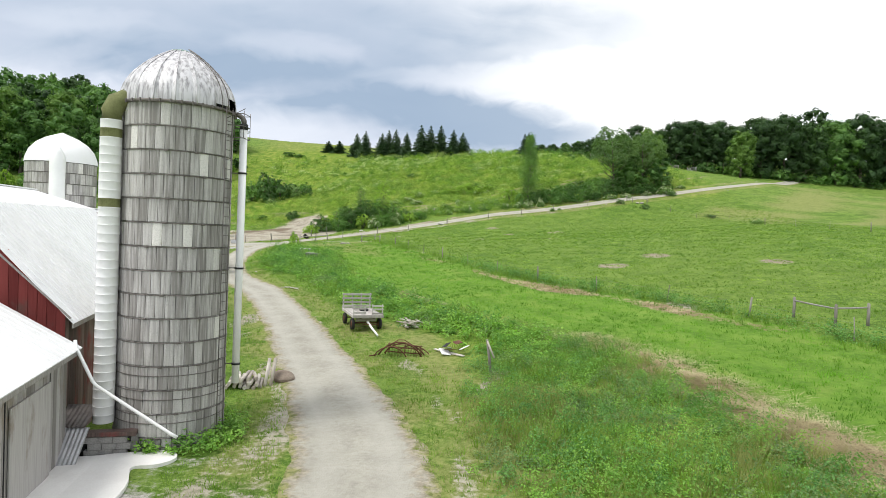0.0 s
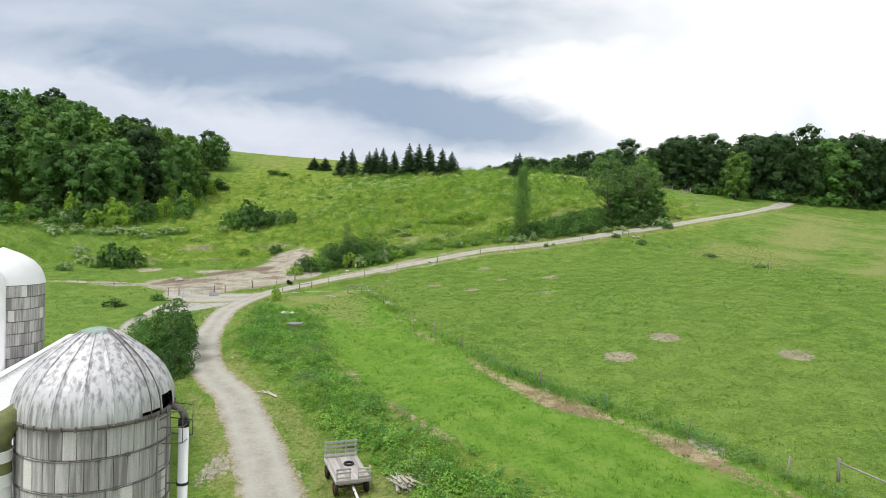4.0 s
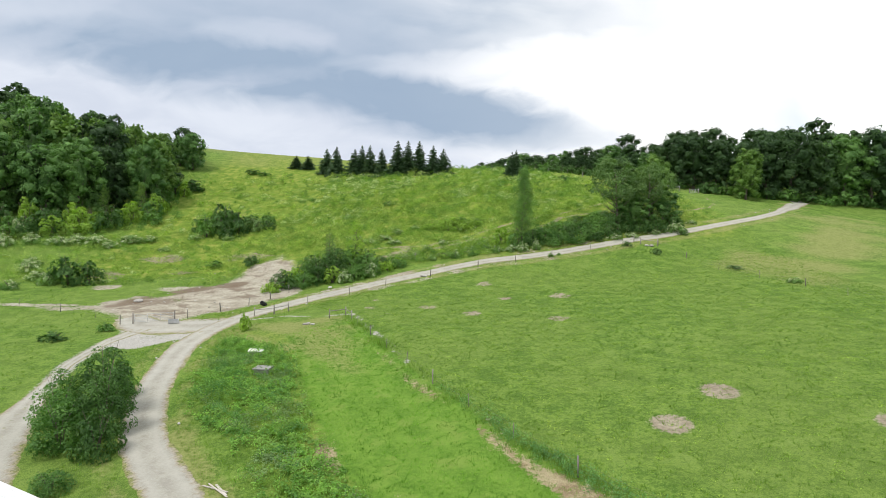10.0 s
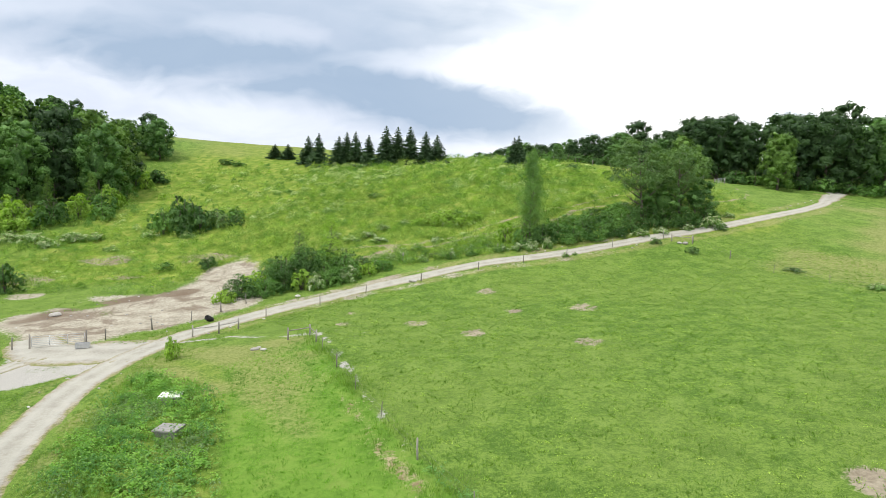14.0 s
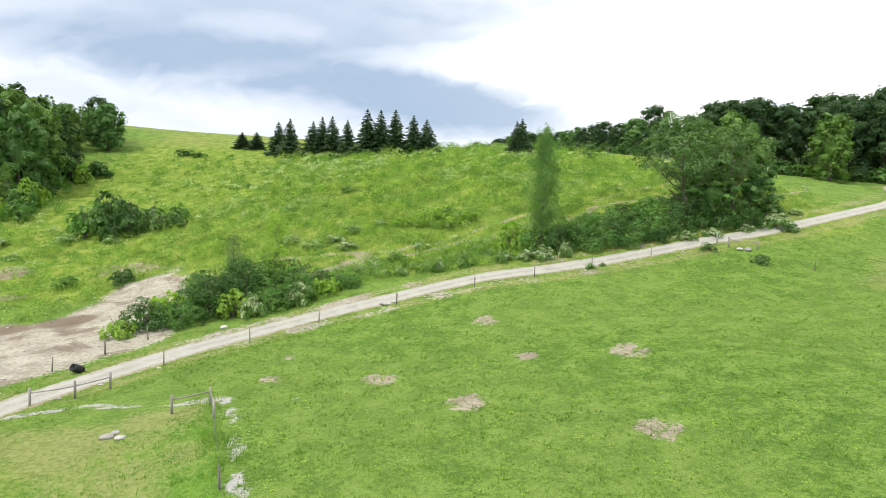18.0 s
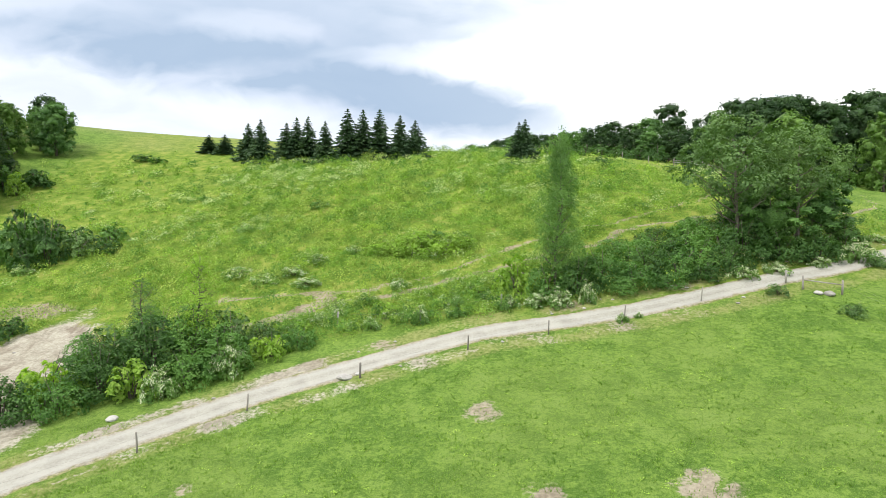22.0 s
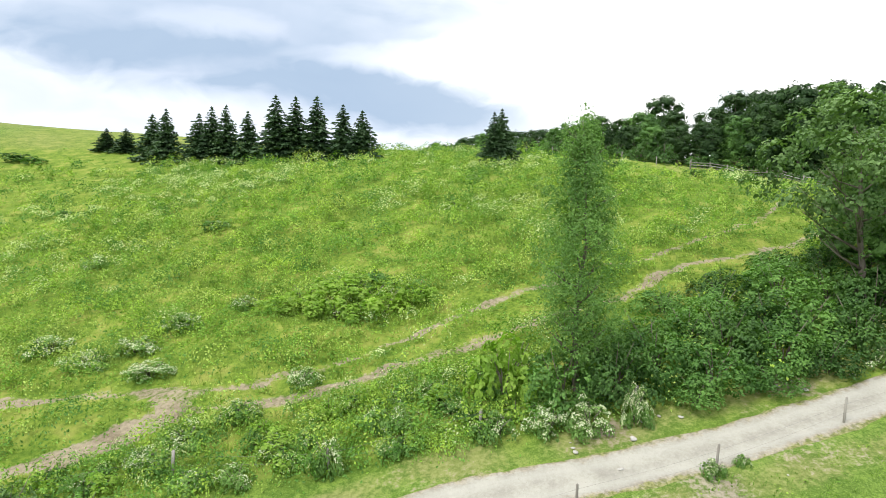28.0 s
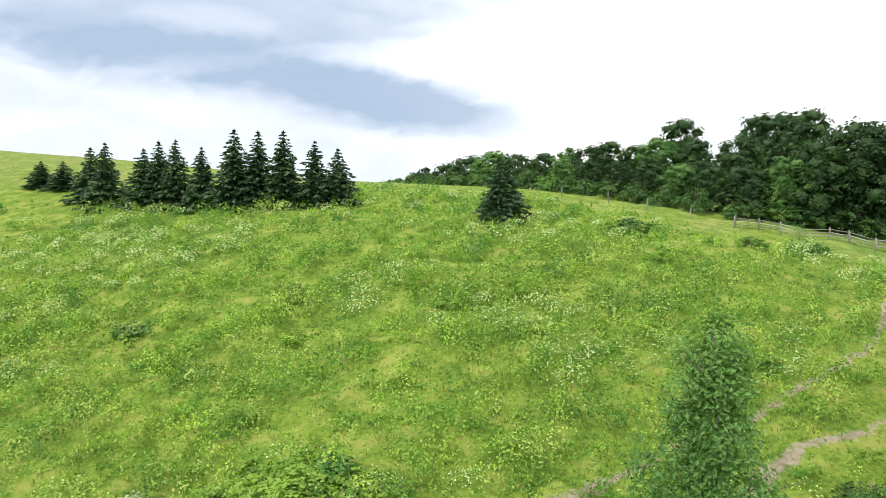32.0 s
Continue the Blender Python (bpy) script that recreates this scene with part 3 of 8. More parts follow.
def build_ground():
    xs, ys = steps(-1500, 1500, -48, 64, 0.8, 1.13), steps(-900, 2200, 8, 214, 0.8, 1.13)
    X, Y = np.meshgrid(xs, ys)
    x, y = X.ravel(), Y.ravel()
    z = ground_z(x, y)
    w = len(xs)
    i, j = np.meshgrid(np.arange(w - 1), np.arange(len(ys) - 1))
    a = (j * w + i).ravel()
    me = mesh_from("ground", np.stack([x, y, z], 1), np.stack([a, a + 1, a + w + 1, a + w], 1), M_GROUND)
    # bare earth: tracks, the trampled yard at the gate, verges
    dirt = np.zeros_like(x)
    for pts, half, worn in (([(-22.0, 136.0), (-16.0, 136.6), (-11.4, 137.4), (-7.6, 138.2), (-4.2, 140.2)], 0.8, 0.80), ([(-20.0, 143.6), (-13.0, 144.2), (-6.5, 143.0), (-3.5, 141.2)], 0.6, 0.66), (TRACK, 0.46, 0.74), (TRACK_HIGH, 0.40, 0.72), (TRACK_UP, 0.42, 0.68), (TRACK_FORK, 0.36, 0.60), (SPRUCE_TRACK, 0.5, 0.36), (HILL_TRACK, 0.4, 0.66)):
        d, _ = line_distance(x, y, pts)
        dirt = np.maximum(dirt, np.clip(1.05 - d / (half * 1.7) + 0.30 * noise2(x, y, 3.1, half) + 0.12 * noise2(x, y, 1.1, half), 0, worn * (0.9 + 0.25 * noise2(x, y, 5.0, half))))
    yard = inset(x, y, [(-44, 105), (-40, 100.5), (-34, 101.8), (-29.5, 107), (-24, 113), (-21, 119), (-22, 128), (-25, 140), (-30, 147), (-34, 140), (-36, 128), (-44, 118), (-52, 113)], 5.0)
    dirt = np.maximum(dirt, yard * (0.85 + 0.3 * noise2(x, y, 5.0, 3.0)))
    for cx, cy, rx, ry in ((-41, 124, 7, 3.6), (-46.5, 115.5, 4.5, 5.0), (-52, 111, 7, 2.2), (-59.6, 135.0, 4.0, 6.0), (-55.6, 126.5, 3.0, 3.0), (-54.5, 148.0, 5.5, 4.0), (-36.7, 146.7, 6.5, 4.0), (-29.0, 139.5, 4.0, 4.5), (-46.0, 137.0, 4.0, 1.6), (-60, 113, 9, 1.4), (-75, 113, 12, 0.9)):
        dirt = np.maximum(dirt, np.clip(1.3 - np.hypot((x - cx) / rx, (y - cy) / ry), 0, 0.85) * (0.86 + 0.45 * noise2(x, y, 2.5, cx)))
    dr, _ = line_distance(x, y, ROAD)
    north = smooth(y, 112, 120) * (1 - smooth(x, 30, 50)) * smooth(x, -30, -24)
    dirt = np.maximum(dirt, north * np.clip(1.2 - np.abs(dr - 2.2) / 1.5, 0, 0.5 + 0.25 * smooth(2 - x, 0, 8)) * (0.75 + 0.5 * noise2(x, y, 3.0, 6.0)))
    south = line_distance(x, y, [(-19.0, 111.0), (-12.5, 116.8), (-7.0, 121.6), (0.6, 125.2), (9.1, 128.0), (16.0, 129.2), (22.8, 130.2)])[0]
    dirt = np.maximum(dirt, np.clip(0.85 - south / 0.8, 0, 1) * (0.56 + 0.35 * noise2(x, y, 4.0, 2.2)))
    for pts, half, f in (([(1.1, 6.0), (1.0, 16.0), (0.7, 21.0), (-0.8, 28.0), (-2.4, 34.0)], 0.9, 0.42), ([(-4.9, 6.0), (-4.9, 16.0), (-5.6, 24.0), (-8.0, 31.0)], 1.3, 0.62), ([(-6.4, 12.0), (-6.2, 17.0), (-5.6, 19.0)], 1.2, 0.6), ([(1.4, 24.5), (2.6, 27.5), (3.4, 30.0)], 0.7, 0.6), ([(-7.6, 38.0), (-8.4, 41.0), (-9.8, 44.4), (-11.2, 47.4), (-12.6, 50.6)], 1.0, 0.55), ([(-12.6, 38.0), (-13.0, 42.0), (-13.8, 48.0)], 1.6, 0.5)):
        dirt = np.maximum(dirt, np.clip(1.3 - line_distance(x, y, pts)[0] / half, 0, 1) * (f + 0.35 * noise2(x, y, 2.6, half)))
    for cx, cy, r in MANURE:
        dirt = np.maximum(dirt, 0.95 * np.clip(1.5 - np.hypot(x - cx, (y - cy) * 0.85) / r, 0, 1) * (0.70 + 0.30 * noise2(x, y, 0.9, cx) if cy > 70 else 1.0))
    # the mown strip between the weeds and the pasture fence
    strip = MOWN_WEST + [(26.0, 5.0)] + FIELD_EDGE[::-1]
    mown = inset(x, y, strip, 1.5) * smooth(104 - y, 2, 8)
    # straw raked up along the strip's edges
    ds, ws = line_distance(x, y, MOWN_WEST)
    straw = np.clip(1.1 - ds / 1.2, 0, 1) * (0.72 + 0.5 * noise2(x, y, 5.5, 1.2)) * smooth(66 - y, 0, 8)
    straw = np.maximum(straw, np.clip(1.25 - line_distance(x, y, [(9.2, 32.0), (10.5, 28.0), (11.6, 22.0), (12.3, 17.5), (12.8, 12.0)])[0] / 1.6, 0, 1) * (0.8 + 0.4 * noise2(x, y, 1.5)))
    df, _ = line_distance(x, y, FIELD_EDGE)
    straw = np.maximum(straw, np.clip(1.15 - np.abs(df - 1.3) / (1.2 + 0.7 * smooth(60 - y, 0, 12)), 0, 1) * (0.64 + 0.62 * noise2(x, y, 6.5, 5.0)) * inset(x, y, strip, 0.6) * smooth(y, 30, 36) * smooth(90 - y, 0, 8))
    dirt = np.maximum(dirt, np.clip(1.05 - df / 1.3, 0, 1) * (0.28 + 0.6 * noise2(x, y, 5.0, 1.5)) * smooth(y, 32, 38) * smooth(88 - y, 0, 10))
    mown = mown * (0.86 + 0.14 * np.sin(df * 2 * np.pi / 3.0 + 0.6 * noise2(x, y, 9.0, 3.0)))
    layer(me, "cover", np.clip(dirt, 0, 1), mown, np.clip(straw, 0, 1))
    wild = smooth(y, 131, 137) * smooth(70 - np.abs(x + 5), 0, 10)
    weeds = inset(x, y, [(-24, 96), (-17, 93), (-12, 75), (-6, 57), (3, 43), (11, 30), (13, 8), (3, 8), (2, 26), (-4, 44), (-11, 58), (-20, 72), (-24, 84)], 2.0)
    dry = np.clip(0.62 + 0.5 * noise2(x, y, 9.0, 2.0), 0, 1) * inset(x, y, [(43, 118), (95, 165), (120, 160), (110, 85), (62, 92)], 6.0)
    dry = np.maximum(dry, np.clip(1.1 - np.abs(dr - 2.7) / 1.5, 0, 1) * (0.68 + 0.4 * noise2(x, y, 3.0, 8.0)))
    dry = np.maximum(dry, smooth(y, 108, 116) * np.clip(1.2 - np.abs(dr - 2.4) / 1.7, 0, 1) * (0.7 + 0.4 * noise2(x, y, 2.6, 5.0)))
    dry = np.maximum(dry, np.clip(1.2 - line_distance(x, y, [(2.0, 8.0), (2.0, 18.0), (1.4, 24.0), (-0.2, 31.0), (-2.6, 40.0)])[0] / 2.3, 0, 1) * (0.85 + 0.4 * noise2(x, y, 1.9, 7.0)))
    dry = np.maximum(dry, np.clip(1.3 - line_distance(x, y, [(-5.6, 8.0), (-5.6, 18.0), (-6.0, 25.0), (-8.6, 33.0), (-12.0, 41.0), (-17.5, 52.0)])[0] / 1.6, 0, 1) * (0.75 + 0.5 * noise2(x, y, 1.7, 4.0)))
    dry = np.maximum(dry, np.clip(1.2 - line_distance(x, y, [(-4.0, 36.0), (-7.5, 44.0), (-11.0, 51.0), (-16.5, 59.0), (-20.0, 66.0)])[0] / 1.8, 0, 1) * (0.8 + 0.4 * noise2(x, y, 2.1, 6.0)))
    dry = np.maximum(dry, 0.75 * inset(x, y, [(-11, 101), (-17, 97), (-16, 86), (-9, 72), (-4, 75), (-7, 88)], 5.0) * (0.75 + 0.5 * noise2(x, y, 6.0)))
    dry = np.maximum(dry, 0.9 * inset(x, y, [(-25, 99), (-12, 102.5), (-7, 92), (-11, 84), (-20, 84), (-25, 90)], 3.0) * (0.8 + 0.4 * noise2(x, y, 3.5, 4.0)))
    dry = np.maximum(dry, 0.8 * smooth(y, 222, 236) * (0.7 + 0.3 * noise2(x, y, 20.0)))
    fd = line_distance(x, y, WOOD_FENCE)[0]
    dry = np.maximum(dry, 0.55 * smooth(13 - fd, 0, 5) * (0.8 + 0.3 * noise2(x, y, 7.0, 1.0)))
    stone = np.clip(1.15 - line_distance(x, y, [(-24.5, 101.5), (-20.0, 103.0), (-15.0, 102.4), (-10.6, 103.2), (-8.6, 98.0), (-6.4, 91.0), (-4.2, 84.0), (-2.4, 78.0)])[0] / 0.9, 0, 1) * (0.62 + 0.35 * noise2(x, y, 2.0, 9.0))
    stone = np.maximum(stone, 0.5 * inset(x, y, [(-12, 104), (-6.5, 99), (-3, 101), (-6, 107)], 3.0) * (0.6 + 0.6 * noise2(x, y, 1.2, 5.0)))
    stone = np.maximum(stone, 0.8 * np.clip(1.2 - line_distance(x, y, LANE)[0] / 1.7, 0, 1))
    stone = np.maximum(stone, 0.75 * inset(x, y, [(-10.5, 9), (-3.5, 9), (-4.4, 16.5), (-5.6, 18.6), (-8.2, 18.9)], 2.0) * (0.75 + 0.5 * noise2(x, y, 1.8, 4.4)))
    stone = np.maximum(stone, 0.9 * inset(x, y, [(-42.0, 103.0), (-38.5, 95.0), (-36.6, 88.0), (-33.0, 87.0), (-30.4, 90.0), (-27.0, 92.5), (-25.5, 99.0), (-25.0, 103.0), (-31.0, 100.4), (-36.0, 102.4)], 1.5) * (0.85 + 0.25 * noise2(x, y, 2.2, 3.3)))
    # dark muck heaped along the upper side of the yard
    heap = np.clip(1.3 - line_distance(x, y, [(-47.0, 113.2), (-45.0, 117.5), (-42.6, 121.0), (-37.0, 126.0), (-33.0, 127.0)])[0] / 2.4, 0, 1) * (0.9 + 0.4 * noise2(x, y, 2.4, 6.6))
    soil = 0.85 * smooth(y, 126, 133) * (1 - np.clip(1.6 * yard, 0, 1))
    for cx, cy, r in MANURE:
        soil = np.maximum(soil, 0.6 * (np.hypot(x - cx, y - cy) < 2.2 * r))
    layer(me, "yard", np.clip(yard + 0.15, 0.12, 1), soil, np.clip(heap, 0, 1))
    layer(me, "growth", np.maximum(wild, 0.5 * weeds), np.clip(dry, 0, 1), np.clip(stone, 0, 1))
    return tagged(new("ground", me), "green sloping pasture and meadow with bare trampled patches", "ground", kind="structure")


def curve_points(pts, step):
    """A smooth line through pts, sampled every step metres, with the direction to its left."""
    p = [np.array(q, float) for q in pts]
    p = [2 * p[0] - p[1]] + p + [2 * p[-1] - p[-2]]
    out = []
    for k in range(1, len(p) - 2):
        n = max(2, int(np.linalg.norm(p[k + 1] - p[k]) / step))
        for s in np.arange(n) / n:
            out.append(0.5 * (2 * p[k] + (p[k + 1] - p[k - 1]) * s + (2 * p[k - 1] - 5 * p[k] + 4 * p[k + 1] - p[k + 2]) * s * s + (3 * p[k] - p[k - 1] - 3 * p[k + 1] + p[k + 2]) * s ** 3))
    out.append(p[-2])
    c = np.array(out)
    t = np.gradient(c, axis=0)
    t /= np.linalg.norm(t, axis=1)[:, None]
    return c, np.stack([-t[:, 1], t[:, 0]], 1)


def ribbon(name, pts, half, label, grassy=0.0, lift=0.05):
    """A gravel way laid over the land, crowned between two wheel tracks, with a ragged rim."""
    c, left = curve_points(pts, 0.4)
    cols = np.array([-1.0, -0.86, -0.68, -0.5, -0.3, -0.1, 0.1, 0.3, 0.5, 0.68, 0.86, 1.0])
    half = np.interp(np.linspace(0, 1, len(c)), np.linspace(0, 1, len(half)), half) if isinstance(half, tuple) else np.full(len(c), half)
    V, side, rut, grass = [], [], [], []
    k = np.arange(len(c))
    for s in cols:
        rag = 1 + (0.075 * noise2(k * 0.4, s * 9, 2.6, 3.0) + 0.06 * noise2(k * 0.4, s * 9, 0.9, 1.0)) * (abs(s) > 0.8)
        q = c + left * (half * s * rag)[:, None]
        z = ground_z(q[:, 0], q[:, 1]) + lift * (1 - 0.9 * (abs(s) > 0.95)) - 0.03 * math.exp(-((abs(s) - 0.45) / 0.16) ** 2)
        V.append(np.stack([q[:, 0], q[:, 1], z], 1))
        side.append(np.full(len(c), max(0.0, (abs(s) - 0.55) / 0.45)))
        rut.append(np.full(len(c), math.exp(-((abs(s) - 0.45) / 0.2) ** 2)))
        grass.append(np.full(len(c), grassy * math.exp(-(s / 0.22) ** 2)))
    V = np.stack(V, 1).reshape(-1, 3)
    w = len(cols)
    i, j = np.meshgrid(np.arange(w - 1), np.arange(len(c) - 1))
    a = (j * w + i).ravel()
    me = mesh_from(name, V, np.stack([a, a + 1, a + w + 1, a + w], 1)[:, ::-1], M_GRAVEL)
    layer(me, "lane", np.stack(side, 1).ravel(), np.stack(rut, 1).ravel(), np.stack(grass, 1).ravel())
    return tagged(new(name, me), label, "road", kind="structure")


build_ground()
ribbon("road", ROAD, (2.1, 2.1, 2.1, 2.1, 1.9, 1.75, 1.7, 1.65, 1.7, 1.85, 1.6, 1.32, 1.28, 1.22, 1.15, 1.1, 1.2, 1.9, 2.2), "pale grey gravel farm road with worn wheel tracks", 0.08)
ribbon("road", LANE, (2.6, 2.7, 2.2, 1.0, 0.6, 0.7, 1.4), "gravel lane narrowing beside the bushes", 0.6, 0.04)
ribbon("road", SPUR, (4.6, 4.4, 3.8, 2.8, 2.2), "short gravel spur to the pasture gate", 0.0, 0.035)

# ---- small kit ----
def part(name, data, mat=None, parent=None, label="", at=None):
    """Links a bmesh or a mesh as one mesh object under a thing or under a part."""
    if isinstance(data, bmesh.types.BMesh):
        me = bpy.data.meshes.new(name)
        data.normal_update()
        data.to_mesh(me)
        data.free()
        if mat:
            me.materials.append(mat)
    else:
        me = data
    ob = new(name, me)
    if at is not None:
        ob.matrix_basis = at
    if parent:
        ob.parent = parent
    return tagged(ob, label)


def thing(name, x, y, label, category, z=None, turn=0.0, group="", kind="", tilt=(0, 0)):
    """An Empty at the base of a thing, standing on the ground."""
    e = new(name)
    e.matrix_basis = pose(x, y, gz(x, y) if z is None else z, tilt[0], tilt[1], turn)
    return tagged(e, label, category, group, kind)


def box(sx, sy, sz, at=(0, 0, 0), turn=(0, 0, 0), bevel=0.0, bm=None):
    """A block with its centre at `at`, edges broken where bevel is given; added to bm or new."""
    b = bmesh.new()
    bmesh.ops.create_cube(b, size=1.0, matrix=Matrix.Diagonal((sx, sy, sz, 1)))
    if bevel:
        bmesh.ops.bevel(b, geom=b.edges[:], offset=bevel, segments=1, affect="EDGES")
    b.transform(pose(*at, *turn))
    if bm is None:
        return b
    me = bpy.data.meshes.new("t")
    b.to_mesh(me)
    b.free()
    bm.from_mesh(me)
    bpy.data.meshes.remove(me)
    return bm


def tube(points, radii, sides=8, caps=True, bm=None):
    """A round bar along points, with one radius or one for each point."""
    b = bm or bmesh.new()
    pts = [Vector(p) for p in points]
    rad = radii if isinstance(radii, (list, tuple)) else [radii] * len(pts)
    rings = []
    up = Vector((0.13, 0.21, 0.97))
    for k, p in enumerate(pts):
        d = (pts[min(k + 1, len(pts) - 1)] - pts[max(k - 1, 0)]).normalized()
        if abs(d.dot(up)) > 0.98:
            up = Vector((1, 0, 0.1))
        s = d.cross(up).normalized()
        q = s.cross(d).normalized()
        rings.append([b.verts.new(p + (s * math.cos(a) + q * math.sin(a)) * rad[k]) for a in (2 * math.pi * i / sides for i in range(sides))])
    for r0, r1 in zip(rings, rings[1:]):
        for i in range(sides):
            f = b.faces.new((r0[i], r0[(i + 1) % sides], r1[(i + 1) % sides], r1[i]))
            f.smooth = True
    if caps:
        b.faces.new(rings[0][::-1]), b.faces.new(rings[-1])
    return b


def lathe(profile, sides=48, a0=0.0, a1=360.0, wave=None):
    """A turned form from (radius, height) pairs; wave(angle, k) scales the radius."""
    b = bmesh.new()
    full = abs(a1 - a0) >= 360
    n = sides + (0 if full else 1)
    rings = []
    for k, (r, z) in enumerate(profile):
        ring = []
        for i in range(n):
            a = radians(a0 + (a1 - a0) * i / sides)
            s = wave(a, k) if wave else 1.0
            ring.append(b.verts.new((r * s * math.cos(a), r * s * math.sin(a), z)))
        rings.append(ring)
    for r0, r1 in zip(rings, rings[1:]):
        for i in range(n if full else n - 1):
            f = b.faces.new((r0[i], r0[(i + 1) % n], r1[(i + 1) % n], r1[i]))
            f.smooth = True
    return b

# ---- materials of the farm ----
def stave_material():
    mat, nt, b = material("concrete_stave", 0.92)
    k = Net(nt)
    streak = k.noise(3.0, 6, k.pos(), (4.2, 4.2, 0.20), 0.65)
    grain = k.noise(38.0, 4, k.pos())
    f = k.m("ADD", k.m("MULTIPLY", k.each(), 0.52), k.m("MULTIPLY", k.ramp(streak, 0.32, 0.68), 0.48))
    col = k.mix(k.ramp(f, 0.1, 0.9), (0.22, 0.208, 0.195), (0.55, 0.535, 0.515))
    col = k.mix(k.ramp(k.each(), 0.95, 0.97), col, (0.74, 0.72, 0.68))
    col = k.mix(k.m("MULTIPLY", k.ramp(grain, 0.4, 0.7), 0.35), col, (0.19, 0.18, 0.17))
    nt.links.new(col, b.inputs["Base Color"])
    k.bump(grain, 0.5, 0.01, b)
    return mat


def dome_material():
    """Galvanised sheet, dulled, with grey runs of dirt down its ribs."""
    mat, nt, b = material("galvanised_sheet", 0.5, 0.25)
    k = Net(nt)
    runs = k.noise(2.0, 5, k.pos(), (5.0, 5.0, 0.10), 0.6)
    spots = k.noise(9.0, 4, k.pos())
    col = k.mix(k.ramp(runs, 0.42, 0.66), (0.62, 0.61, 0.625), (0.30, 0.29, 0.30))
    col = k.mix(k.m("MULTIPLY", k.ramp(spots, 0.58, 0.78), 0.14), col, (0.30, 0.27, 0.26))
    nt.links.new(col, b.inputs["Base Color"])
    k.bump(spots, 0.15, 0.01, b)
    return mat


def board_material(name, a, b2, c):
    """Weathered boards: a base tone for each board, long grain, and paint worn through to grey."""
    mat, nt, b = material(name, 0.9)
    k = Net(nt)
    grain = k.noise(6.0, 5, k.pos(), (3.0, 3.0, 0.12), 0.65)
    worn = k.noise(1.1, 5, k.pos(), (1.0, 1.0, 0.5), 0.6)
    col = k.mix(k.ramp(k.m("ADD", k.m("MULTIPLY", grain, 0.6), k.m("MULTIPLY", k.each(), 0.4)), 0.25, 0.75), a, b2)
    col = k.mix(k.ramp(worn, 0.52, 0.68), col, c)
    nt.links.new(col, b.inputs["Base Color"])
    k.bump(grain, 0.5, 0.01, b)
    return mat


M_STAVE, M_DOME = stave_material(), dome_material()
M_JOINT = plain("mortar_joint", (0.13, 0.122, 0.115), (0.20, 0.19, 0.18), 0.95)
M_HOOP = plain("rusty_hoop", (0.11, 0.10, 0.092), (0.22, 0.20, 0.185), 0.6, 0.5)
M_WHITE = plain("white_sheet_metal", (0.80, 0.80, 0.80), (0.88, 0.88, 0.87), 0.45, 0.0, scale=1.2, bump=0.1)
M_ROOF = plain("white_roof", (0.78, 0.78, 0.78), (0.86, 0.86, 0.86), 0.5, 0.0, scale=0.7, bump=0.1)
M_MOSS = plain("algae_green_sheet", (0.12, 0.13, 0.05), (0.22, 0.23, 0.10), 0.8)
M_BLACK = plain("black_rubber", (0.012, 0.012, 0.012), (0.03, 0.03, 0.03), 0.6)
M_DARK = plain("dark_inside", (0.008, 0.008, 0.008), (0.02, 0.02, 0.02), 0.95)
M_RUST = plain("rusty_iron", (0.09, 0.04, 0.025), (0.20, 0.10, 0.06), 0.85, 0.3)
M_GALV = plain("galvanised_pipe", (0.42, 0.43, 0.44), (0.58, 0.58, 0.58), 0.45, 0.6)
M_CONC = plain("concrete_slab", (0.72, 0.70, 0.67), (0.84, 0.83, 0.80), 0.9, scale=0.8)
M_BLOCK = plain("concrete_block", (0.22, 0.21, 0.20), (0.36, 0.35, 0.33), 0.95)
M_GREY_BOARD = board_material("grey_boards", (0.20, 0.185, 0.17), (0.46, 0.44, 0.42), (0.26, 0.22, 0.18))
M_RED_BOARD = board_material("red_boards", (0.16, 0.030, 0.028), (0.27, 0.060, 0.055), (0.17, 0.09, 0.075))
M_BROWN_BOARD = board_material("brown_boards", (0.09, 0.065, 0.056), (0.23, 0.165, 0.145), (0.22, 0.065, 0.058))
M_PALE_WOOD = board_material("bare_lumber", (0.40, 0.36, 0.31), (0.62, 0.58, 0.52), (0.33, 0.29, 0.25))
M_BLEACHED = board_material("bleached_boards", (0.30, 0.28, 0.26), (0.56, 0.53, 0.50), (0.40, 0.36, 0.33))
M_POST = board_material("fence_wood", (0.17, 0.155, 0.135), (0.36, 0.335, 0.30), (0.24, 0.215, 0.19))


